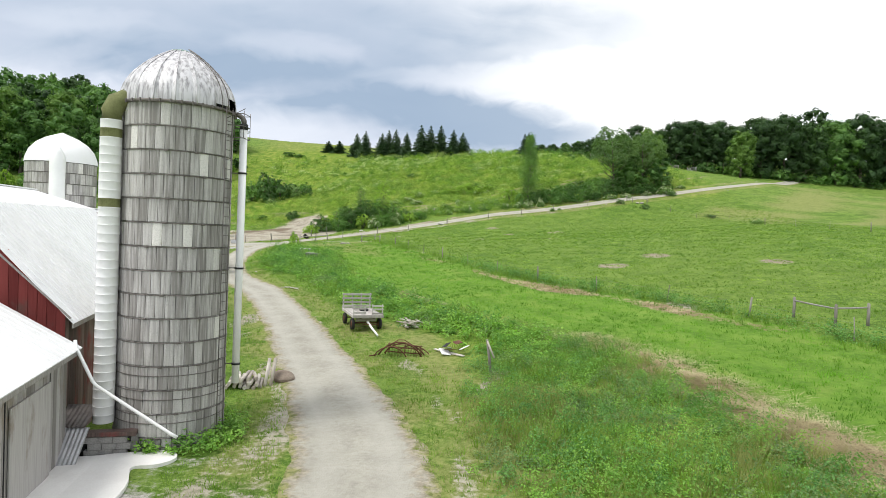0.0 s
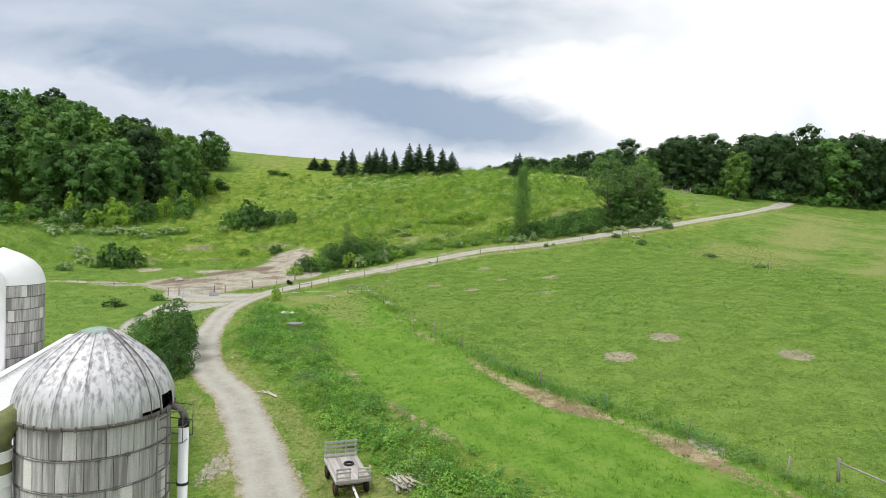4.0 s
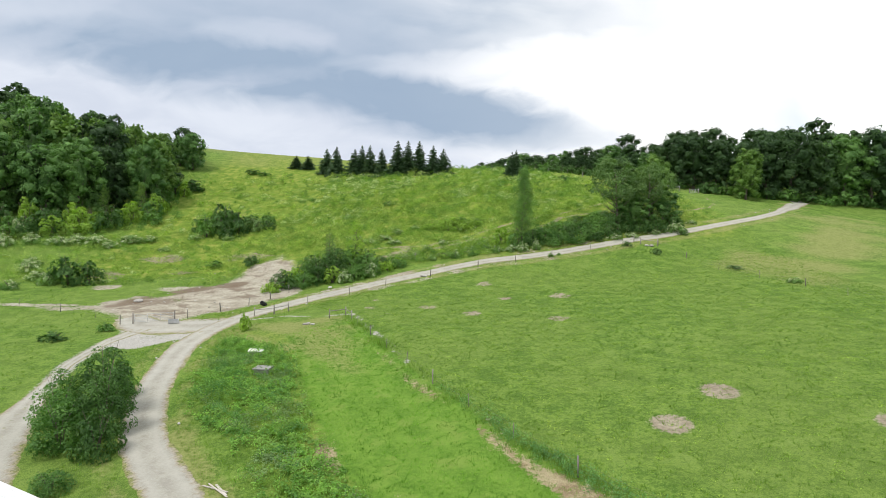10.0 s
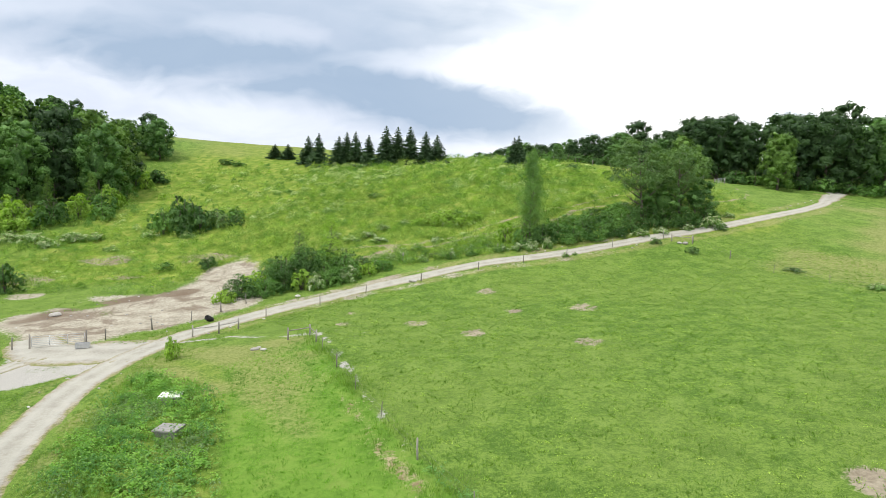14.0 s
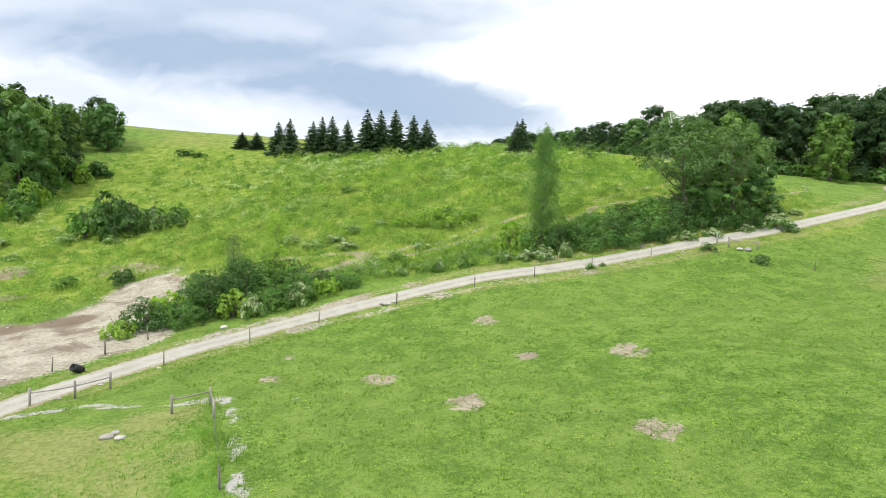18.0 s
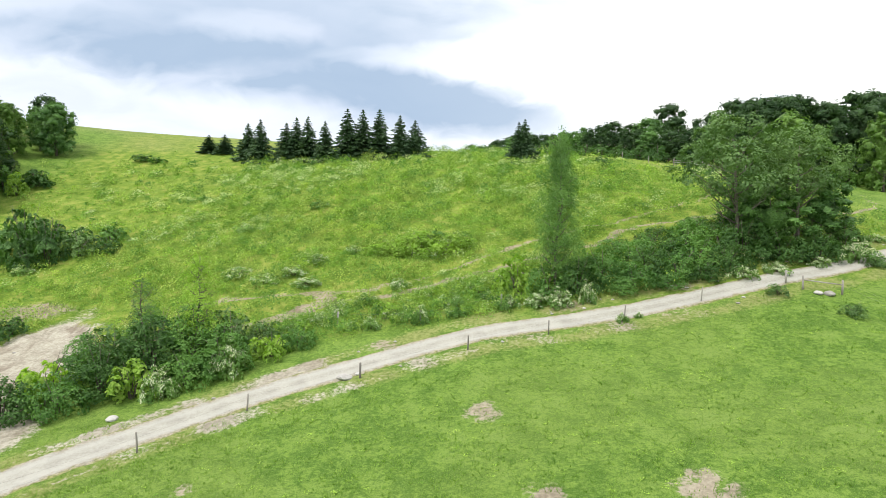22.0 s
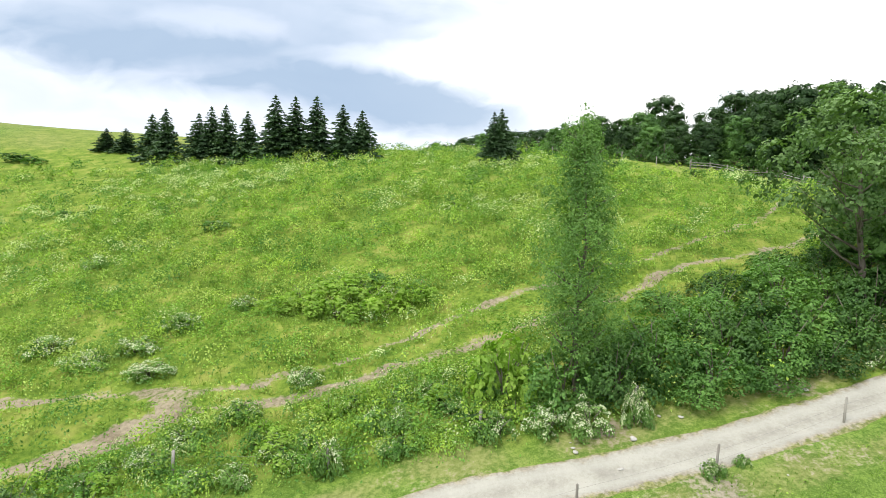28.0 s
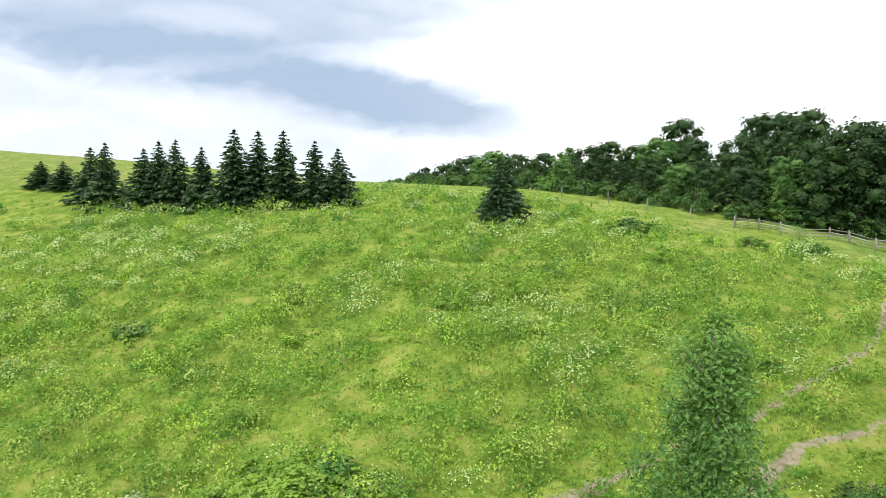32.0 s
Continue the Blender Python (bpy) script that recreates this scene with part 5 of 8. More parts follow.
def build_wagon():
    s = thing("hay_wagon", -5.05, 39.9, "weathered grey wooden hay wagon with slatted ends on four wheels", "wagon", turn=20.0)
    for k in range(9):
        part("deck_plank", box(0.205, 3.5, 0.05, bevel=0.008), M_BLEACHED, s, at=pose(-0.86 + 0.215 * k, 0, 0.92))
    for x in (-0.94, 0.94):
        part("side_sill", box(0.07, 3.56, 0.16, (x, 0, 0.89), bevel=0.01), M_BLEACHED, s)
        part("beam", box(0.12, 3.3, 0.16, (x * 0.45, 0, 0.80), bevel=0.01), M_POST, s)
    for y in (-1.76, 1.76):
        part("end_sill", box(1.95, 0.07, 0.18, (0, y, 0.89), bevel=0.01), M_BLEACHED, s)
    # the far end rack is whole, the near one stands in two low panels
    for x in (-0.9, -0.3, 0.3, 0.9):
        part("rack_post", box(0.07, 0.06, 1.05, (x, 1.70, 1.45), bevel=0.008), M_BLEACHED, s)
    for z in (1.12, 1.36, 1.62, 1.88):
        part("rack_slat", box(1.98, 0.03, 0.13, (0, 1.66, z), bevel=0.006), M_BLEACHED, s)
    for x in (-0.9, -0.2, 0.28, 0.9):
        part("rack_post", box(0.06, 0.06, 0.72, (x, -1.70, 1.28), bevel=0.008), M_BLEACHED, s)
    for z in (1.12, 1.38, 1.58):
        part("rack_slat", box(0.82, 0.03, 0.10, (-0.55, -1.74, z), bevel=0.006), M_BLEACHED, s)
        part("rack_slat", box(0.74, 0.03, 0.10, (0.6, -1.74, z - 0.05), bevel=0.006), M_BLEACHED, s)
    for y in (-1.2, 1.2):
        part("axle", tube([(-0.85, y, 0.42), (0.85, y, 0.42)], 0.045, 8), M_RUST, s)
        part("bolster", box(1.3, 0.14, 0.22, (0, y, 0.62), bevel=0.01), M_POST, s)
        for x in (-0.86, 0.86):
            wheel = part("wheel", lathe([(0.05, -0.09), (0.22, -0.07), (0.24, -0.02), (0.24, 0.02), (0.22, 0.07), (0.05, 0.09)], 18), M_RUST, s, at=pose(x, y, 0.36, 0, 90, 0))
            part("tyre", lathe([(0.23, -0.08), (0.33, -0.10), (0.37, -0.06), (0.37, 0.06), (0.33, 0.10), (0.23, 0.08)], 22), M_BLACK, wheel)
    part("tongue", tube([(0, -1.6, 0.55), (0.06, -2.6, 0.30), (0.1, -3.9, 0.09)], [0.07, 0.07, 0.06], 8), M_WHITE, s, "white-painted drawbar resting on the ground")
    part("tongue_bar", box(0.9, 0.06, 0.06, (0.05, -2.1, 0.45), bevel=0.01), M_RUST, s)
    hook = thing("tyre", -5.0, 40.4, "old flat tyre lying on the wagon's deck", "tyre", gz(-5.05, 39.9) + 0.95)
    part("tread", lathe([(0.17, 0.02), (0.27, 0.0), (0.31, 0.05), (0.27, 0.12), (0.17, 0.10)], 20), M_BLACK, hook)


def build_rake():
    """A rusty side-delivery rake: a bowed frame, slanting reel bars and rows of wire teeth."""
    s = thing("hay_rake", -1.95, 32.1, "rusty old hay rake with a bowed frame and wire teeth", "farm machine", turn=-8)
    for k, (x0, x1, y0, hi, lean) in enumerate(((-1.2, 1.1, 0.0, 0.74, 0.1), (-1.0, 1.2, 0.55, 0.62, -0.1), (-1.35, 0.3, -0.35, 0.52, 0.3), (-0.4, 1.45, 0.9, 0.48, -0.3), (-0.9, 0.7, 0.25, 0.80, 0.5))):
        part("bowed_frame", tube([(x0 + (x1 - x0) * f, y0 + lean * f, 0.02 + hi * math.sin(math.pi * f) ** 0.7) for f in (0, 0.08, 0.22, 0.4, 0.6, 0.78, 0.92, 1)], 0.045 - 0.005 * k, 7), M_RUST, s)
    for k in range(5):
        a = 2 * math.pi * k / 5
        y, z = 0.28 + 0.24 * math.cos(a), 0.38 + 0.22 * math.sin(a)
        bar = part("reel_bar", tube([(-0.75, y - 0.12, z), (1.05, y + 0.1, z - 0.05)], 0.022, 6), M_RUST, s)
        for j in range(11):
            x = -0.7 + 0.17 * j
            part("tine", tube([(x, y - 0.1, z), (x + 0.02, y - 0.16, z - 0.16), (x + 0.03, y - 0.12, z - 0.30)], 0.008, 4), M_RUST, bar)
    for x in (-0.7, 0.15, 1.0):
        part("reel_spider", lathe([(0.25, -0.012), (0.28, -0.012), (0.28, 0.012), (0.25, 0.012)], 18), M_RUST, s, at=pose(x, 0.28, 0.38, 0, 90, 8))
    part("hitch_bar", tube([(-1.25, -0.15, 0.05), (-1.55, -0.5, 0.04)], 0.035, 6), M_RUST, s)


def plank_heap(name, x, y, n, length, spread, label, mat, seed, turn=0.0, high=0.06):
    rng = random.Random(seed)
    s = thing(name, x, y, label, "lumber", turn=turn)
    for k in range(n):
        l = length * rng.uniform(0.7, 1.1)
        part("plank", box(rng.uniform(0.10, 0.2), l, 0.035, bevel=0.006), mat, s, at=pose(rng.uniform(-spread, spread), rng.uniform(-0.25, 0.25), 0.05 + high * k * 0.45, rng.uniform(-3, 3), rng.uniform(-6, 6), rng.uniform(-26, 26)))


build_wagon()
build_rake()
plank_heap("board_heap", -1.9, 39.6, 16, 1.9, 0.55, "heap of grey-white old boards lying in the weeds", M_PALE_WOOD, 4, 30)
plank_heap("board_pair", -13.4, 55.4, 3, 2.5, 0.25, "two pale boards lying on the verge", M_PALE_WOOD, 9, 38, 0.03)
plank_heap("board", 0.55, 32.4, 2, 2.0, 0.18, "long light board lying on a scrap heap", M_PALE_WOOD, 12, 52, 0.12)


def build_logs():
    s = thing("log_pile", -8.3, 26.9, "pile of pale split fence posts beside the silo", "wood pile", turn=12)
    rng = random.Random(6)
    for row in range(3):
        for k in range(7 - row):
            l = rng.uniform(1.2, 1.6)
            m = pose(-0.75 + 0.22 * k + 0.1 * row, rng.uniform(-0.1, 0.1), 0.10 + 0.17 * row, rng.uniform(-4, 4), 0, rng.uniform(-9, 9))
            part("split_post", tube([(0, -l / 2, 0), (0, l / 2, 0)], 0.085, 6), M_PALE_WOOD, s, at=m)
    for x, t in ((0.75, 14), (1.0, -8)):
        part("split_post", tube([(x, -0.2, 0), (x + 0.15, 0.3, 1.15)], 0.08, 6), M_PALE_WOOD, s)
    r = thing("rock", -7.0, 27.8, "brown rounded boulder in the grass", "rock")
    b = bmesh.new()
    bmesh.ops.create_icosphere(b, subdivisions=3, radius=0.55)
    for v in b.verts:
        v.co *= 1 + 0.18 * noise.noise(v.co * 1.7)
        v.co.z *= 0.55
    part("stone_body", b, plain("brown_stone", (0.16, 0.12, 0.09), (0.30, 0.25, 0.20), 0.9), r, at=pose(0, 0, 0.15))


build_logs()
junk = thing("scrap_heap", 0.9, 32.4, "scrap heap of torn plastic sheet and metal in the weeds", "scrap")
for k in range(7):
    q = random.Random(40 + k)
    part("scrap_sheet", box(q.uniform(0.3, 0.8), q.uniform(0.25, 0.6), 0.02, bevel=0.004), (M_WHITE, M_BLACK, M_RUST, M_GALV)[k % 4], junk, at=pose(q.uniform(-0.6, 0.6), q.uniform(-0.4, 0.6), 0.12 + 0.07 * k, q.uniform(-25, 25), q.uniform(-25, 25), q.uniform(0, 180)))
for x, y, t, lbl in ((-18.5, 83.5, 8, "flat pale concrete cover lying in the weeds"), (-16.2, 77.2, -6, "flat weathered grey concrete cover lying in the weeds")):
    c = thing("well_cover", x, y, lbl, "cover", turn=t)
    for k in range(4):
        part("slab", box(1.55, 0.36, 0.12, bevel=0.015), M_CONC if x < -17 else M_BLOCK, c, at=pose(0, -0.57 + 0.38 * k, 0.50))
    part("curb", box(1.35, 1.3, 0.5, (0, 0, 0.2), bevel=0.02), M_BLOCK, c)
drum = thing("barrel", -24.4, 111.1, "black plastic barrel lying tilted at the fence", "barrel", tilt=(62, 0), turn=-30)
part("shell", lathe([(0.02, 0.02), (0.30, 0.0), (0.32, 0.06), (0.33, 0.3), (0.345, 0.32), (0.33, 0.34), (0.33, 0.62), (0.345, 0.64), (0.33, 0.66), (0.31, 0.92), (0.28, 0.93), (0.27, 0.2), (0.02, 0.18)], 24), M_BLACK, drum, at=pose(0, 0.1, 0.0))
trough = thing("water_trough", -33.6, 100.0, "small dark grey metal trough beside the gate", "trough", turn=20)
for x0, y0, sx, sy in ((0, -0.3, 1.3, 0.04), (0, 0.3, 1.3, 0.04), (-0.63, 0, 0.04, 0.6), (0.63, 0, 0.04, 0.6)):
    part("trough_side", box(sx, sy, 0.5, (x0, y0, 0.3), bevel=0.008), M_GALV, trough)
part("trough_floor", box(1.26, 0.58, 0.04, (0, 0, 0.1)), M_GALV, trough)
# ---- trees and bushes ----
def cards(centres, normals, size, rng, aspect=0.62, fold=0.25, up=None):
    """Leaf sprays: one folded four-cornered blade for each centre, lying across its normal. Returns vertices and faces."""
    n = len(centres)
    nn = normals / (np.linalg.norm(normals, axis=1)[:, None] + 1e-9)
    r = rng.normal(size=(n, 3)) if up is None else up + 0.35 * rng.normal(size=(n, 3))
    t = r - nn * (r * nn).sum(1)[:, None]
    t /= np.linalg.norm(t, axis=1)[:, None] + 1e-9
    s = np.cross(nn, t)
    L = (size * rng.uniform(0.65, 1.35, n))[:, None] if np.ndim(size) == 0 else (size * rng.uniform(0.65, 1.35, n))[:, None]
    W = L * aspect
    v = np.stack([centres - t * L * 0.5, centres + s * W * 0.5 + nn * L * fold * 0.5, centres + t * L * 0.5 - nn * L * 0.12, centres - s * W * 0.5 + nn * L * fold * 0.5], 1)
    f = np.arange(4 * n).reshape(n, 4)
    return v.reshape(-1, 3), f


def on_sphere(rng, n):
    d = rng.normal(size=(n, 3))
    return d / np.linalg.norm(d, axis=1)[:, None]


def crown_points(rng, lobes, count, low=-0.45):
    """Places and directions of leaves on the shells of a cluster of lobes (x, y, z, rx, rz), leaving out what lies deep inside another lobe."""
    lobes = np.array(lobes, float)
    area = lobes[:, 3] * (lobes[:, 3] + lobes[:, 4])
    pick = rng.choice(len(lobes), int(count * 1.9), p=area / area.sum())
    d = on_sphere(rng, len(pick))
    keep = d[:, 2] > low - rng.random(len(pick)) * 0.4
    pick, d = pick[keep], d[keep]
    depth = 1 - np.minimum(np.abs(rng.normal(0, 0.16, len(pick))), 0.5)
    lb = lobes[pick]
    p = lb[:, :3] + d * np.stack([lb[:, 3], lb[:, 3], lb[:, 4]], 1) * depth[:, None]
    deep = np.full(len(p), 9.0)
    for q in lobes:
        e = (p - q[:3]) / np.array([q[3], q[3], q[4]])
        deep = np.minimum(deep, np.linalg.norm(e, axis=1))
    ok = deep > 0.62
    return p[ok][:count], d[ok][:count]


def inner_shells(lobes, shrink):
    """Closed rounded bodies inside the lobes, so that a dense crown is dark and not empty inside."""
    n = (-1, 0, 1)
    g = [(a, b, c) for a in n for b in n for c in n if (a, b, c) != (0, 0, 0)]
    at = {p: k for k, p in enumerate(g)}
    unit = np.array(g, float)
    unit /= np.linalg.norm(unit, axis=1)[:, None]
    quads = []
    for ax in range(3):
        for sgn in (-1, 1):
            for i in n[:-1]:
                for j in n[:-1]:
                    q = []
                    for u, w in ((i, j), (i + 1, j), (i + 1, j + 1), (i, j + 1)):
                        c = [0, 0, 0]
                        c[ax], c[(ax + 1) % 3], c[(ax + 2) % 3] = sgn, u, w
                        q.append(at[tuple(c)])
                    quads.append(q if sgn > 0 else q[::-1])
    quads = np.array(quads)
    V, F = [], []
    for k, lb in enumerate(lobes):
        V.append(np.array(lb[:3]) + unit * np.array([lb[3], lb[3], lb[4]]) * shrink)
        F.append(quads + len(unit) * k)
    return np.concatenate(V), np.concatenate(F)


def limb_mesh(name, rng, height, reach, radius, limbs, start=0.3, lean=0.0, sides=7):
    """A tapered trunk with limbs that rise and spread."""
    top = Vector((lean * height, 0.3 * lean * height, height))
    n = 7
    pts = [Vector((top.x * (k / n) ** 1.3 + rng.normal(0, 0.012) * height, top.y * (k / n) + rng.normal(0, 0.012) * height, height * k / n)) for k in range(n + 1)]
    pts[0] = Vector((0, 0, -0.3))
    b = tube(pts, [radius * (1.35 if k == 0 else 1) * (1 - 0.9 * k / n) + 0.015 for k in range(n + 1)], sides)
    for k in range(limbs):
        h = start + (0.92 - start) * (k + rng.random()) / limbs
        i = min(int(h * n), n - 1)
        base = pts[i].lerp(pts[i + 1], h * n - i)
        a = k * 2.4 + rng.random()
        r = reach * (1 - 0.55 * h) * rng.uniform(0.7, 1.05)
        end = base + Vector((math.cos(a) * r, math.sin(a) * r, r * rng.uniform(0.45, 0.9)))
        mid = base.lerp(end, 0.5) + Vector((0, 0, -0.06 * r))
        tube([base, mid, end], [radius * (1 - h) * 0.5 + 0.02, radius * (1 - h) * 0.32 + 0.015, 0.012], 5, bm=b)
        for _ in range(2):
            w = end + Vector((rng.normal(0, 0.3) * r, rng.normal(0, 0.3) * r, 0.35 * r))
            tube([mid, mid.lerp(w, 0.6), w], [radius * (1 - h) * 0.2 + 0.012, 0.014, 0.008], 4, bm=b)
    me = bpy.data.meshes.new(name)
    b.to_mesh(me)
    b.free()
    me.materials.append(M_BARK)
    return me


def sprays(rng, centres, out, radius, per, leaf, droop=0.14, aspect=0.72, stir=0.07):
    """Leaf sprays: at each centre a small domed fan of leaves that faces outwards and up, so that each one is lit above and dark beneath."""
    n = len(centres)
    k = np.repeat(np.arange(n), per)
    o = out[k] + np.array([0, 0, 0.75])
    o /= np.linalg.norm(o, axis=1)[:, None]
    R = np.broadcast_to(radius, n)[k] * rng.uniform(0.75, 1.25, n)[k]
    r = rng.normal(size=(len(k), 3))
    r -= o * (r * o).sum(1)[:, None]
    r /= np.linalg.norm(r, axis=1)[:, None] + 1e-9
    f = np.sqrt(rng.random(len(k)))
    p = centres[k] + r * (R * f)[:, None] - o * (R * droop * 2.2 * f * f)[:, None] + rng.normal(0, stir, (len(k), 3)) * R[:, None]
    nrm = o + r * (0.55 * f)[:, None] + rng.normal(0, 0.28, (len(k), 3))
    return cards(p, nrm, leaf, rng, aspect)


def round_tree(seed, height, spread, leaf, leaves, lobes, mat, base=0.22, tall=1.0, radius=None, limbs=9, shell=0.0, lobe=(0.24, 0.42), reach=1.8, per=13, tuft=0.115):
    """Meshes of a broad-leaved tree: (trunk, crown): lobes of many leaf sprays, with gaps between them."""
    rng = np.random.default_rng(seed)
    L = []
    mid, half = height * (1 + base) / 2, height * (1 - base) / 2
    for k in range(lobes):
        c = 1 - reach * (k + 0.5) / lobes
        q = math.sqrt(max(0.0, 1 - c * c)) if c > 0 else 1.0 - 0.25 * c * c
        a = k * 2.399 + rng.normal(0, 0.3)
        s = spread * rng.uniform(*lobe)
        r = (spread - s * 0.8) * q * rng.uniform(0.66, 1.16)
        L.append((r * math.cos(a), r * math.sin(a), mid + (half - s * 0.6) * c * rng.uniform(0.9, 1.06), s, s * 0.80 * tall))
    L.append((0, 0, mid, spread * 0.66, half * 0.80))
    p, d = crown_points(rng, L, leaves // per, -0.8)
    v, f = sprays(rng, p, d, tuft * spread, per, leaf, stir=0.2)
    if shell:
        sv, sf = inner_shells(L, shell)
        sv = sv + rng.normal(0, 0.05 * spread, sv.shape)
        f = np.concatenate([f, sf + len(v)])
        v = np.concatenate([v, sv])
    trunk = limb_mesh("trunk", rng, height * 0.82, spread * 0.8, radius or height * 0.02, limbs, base * 0.9)
    return trunk, mesh_from("crown", v, f, mat, True)


def spruce_mesh(seed, height, spread, whorls):
    """Meshes of a spruce: (trunk, crown): tiers of drooping boughs with hanging needle sprays."""
    rng = np.random.default_rng(seed)
    P, N, S, U = [], [], [], []
    for k in range(whorls):
        f = k / (whorls - 1)
        z = height * (0.05 + 0.93 * f ** 0.92)
        r = spread * 0.93 * (1 - f) ** 0.77 * rng.uniform(0.78, 1.1) + 0.06
        n = max(4, int(13 * (1 - f) + 4))
        for i in range(n):
            a = 2 * math.pi * (i + rng.random() * 0.7) / n + k * 1.1
            rr = r * rng.uniform(0.66, 1.16)
            zb = z + rng.normal(0, 0.022) * height * (1 - f) ** 0.7
            out = np.array([math.cos(a), math.sin(a), 0.0])
            m = max(2, int(rr / 0.26))
            for j in range(m):
                s = (j + 0.6) / m
                sag = -0.34 * rr * s * s + 0.12 * rr * s ** 4 * 1.4 + 0.25 * rr * s * (f - 0.25)
                p = out * rr * s + np.array([0, 0, zb + sag]) + rng.normal(0, 0.05, 3)
                for q in (-1, 0, 1):
                    side = np.array([-out[1], out[0], 0]) * q
                    P.append(p + side * 0.14 * rr * (1 - 0.6 * s) + np.array([0, 0, -0.05 * abs(q)]))
                    N.append(np.array([0, 0, 1.0]) + side * 0.5 + rng.normal(0, 0.35, 3))
                    U.append(out + side * 0.75)
                    S.append(0.40 + 0.2 * rng.random() + 0.08 * spread * (1 - f))
    for k in range(10):
        P.append(np.array([0, 0, height * (0.96 + 0.005 * k)])), N.append(on_sphere(rng, 1)[0]), U.append(np.array([0, 0, 1.0])), S.append(0.24)
    v, f = cards(np.array(P), np.array(N), np.array(S), rng, 0.5, -0.18, np.array(U))
    b = tube([(0, 0, -0.3), (0, 0, height * 0.5), (0, 0, height)], [height * 0.022, height * 0.012, 0.01], 7)
    t = bpy.data.meshes.new("trunk")
    b.to_mesh(t)
    b.free()
    t.materials.append(M_BARK)
    return t, mesh_from("crown", v, f, M_NEEDLE, False)


def bush_mesh(seed, height, spread, leaf, leaves, lobes, mat, bloom=0, loose=0.0):
    """Meshes of a bush: (stems, foliage, blossom or None); lobes reach down to the ground."""
    rng = np.random.default_rng(seed)
    L = []
    for k in range(lobes):
        a, r = k * 2.399 + rng.normal(0, 0.3), spread * math.sqrt((k + 0.3) / lobes) * 0.72
        h = height * (1 - 0.55 * (r / spread) ** 1.5) * rng.uniform(0.75, 1.05)
        s = spread * rng.uniform(0.26, 0.42)
        L.append((r * math.cos(a), r * math.sin(a), h - min(s, h * 0.5), s, min(s, h * 0.5)))
        L.append((r * math.cos(a) * 1.08, r * math.sin(a) * 1.08, h * 0.32, s * 1.05, h * 0.36))
    per = 10
    p, d = crown_points(rng, L, int(leaves * 1.15) // per, -0.9)
    p[:, 2] = np.maximum(p[:, 2], 0.05)
    p = p + rng.normal(0, 1, p.shape) * loose * spread
    v, f = sprays(rng, p, d, 0.17 * spread, per, leaf * 1.12, 0.10, 0.56)
    foliage = mesh_from("foliage", v, f, mat, True)
    b = bmesh.new()
    for k in range(6):
        a = k * 1.05 + rng.random()
        e = Vector((math.cos(a) * spread * 0.5, math.sin(a) * spread * 0.5, height * rng.uniform(0.6, 0.95)))
        tube([(0.1 * math.cos(a), 0.1 * math.sin(a), -0.2), (e.x * 0.35, e.y * 0.35, e.z * 0.5), e], [0.05, 0.035, 0.01], 5, bm=b)
    st = bpy.data.meshes.new("woody_base")
    b.to_mesh(st)
    b.free()
    st.materials.append(M_BARK)
    flowers = None
    if bloom:
        w = np.clip(np.sin(p[:, 0] * 3.1 / spread * 1.6 + seed) + np.sin(p[:, 1] * 3.7 / spread * 1.6 - seed) + 0.8 * d[:, 2] + 0.2, 0.02, 2.0) ** 2
        idx = rng.choice(len(p), min(int(bloom / 6), len(p)), replace=False, p=w / w.sum())
        top = idx[(d[idx, 2] > -0.2)]
        fv, ff = sprays(rng, p[top] + d[top] * 0.05 + np.array([0, 0, 0.07]), d[top], 0.17 * spread, 22, 0.078, 0.2, 0.95)
        flowers = mesh_from("blossom", fv, ff, M_BLOSSOM, False)
    return st, foliage, flowers


def plant(kind, meshes, names, x, y, scale, turn, label, category, group="", dz=0.0, squash=1.0, lean=(0, 0)):
    e = new(kind)
    e.matrix_basis = pose(x, y, gz(x, y) + dz, lean[0], lean[1], turn) @ Matrix.Diagonal((scale, scale, scale * squash, 1))
    tagged(e, label, category, group)
    for nm, me in zip(names, meshes):
        if me:
            o = new(nm, me)
            o.parent = e
    return e


TREE = ("trunk", "crown")
BUSH = ("woody_base", "foliage", "blossom")
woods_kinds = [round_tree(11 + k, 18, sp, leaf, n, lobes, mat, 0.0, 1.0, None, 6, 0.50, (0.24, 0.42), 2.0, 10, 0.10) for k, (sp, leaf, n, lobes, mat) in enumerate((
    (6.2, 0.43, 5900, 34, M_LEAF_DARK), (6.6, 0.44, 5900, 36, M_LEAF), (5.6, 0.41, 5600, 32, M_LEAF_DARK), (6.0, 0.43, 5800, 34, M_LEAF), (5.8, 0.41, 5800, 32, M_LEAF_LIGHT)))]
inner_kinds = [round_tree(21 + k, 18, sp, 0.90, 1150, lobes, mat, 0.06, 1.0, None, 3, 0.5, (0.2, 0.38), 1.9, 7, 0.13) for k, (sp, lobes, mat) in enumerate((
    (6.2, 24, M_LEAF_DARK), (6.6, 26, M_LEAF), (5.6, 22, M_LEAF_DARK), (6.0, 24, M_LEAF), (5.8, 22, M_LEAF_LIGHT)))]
rnd = random.Random(7)


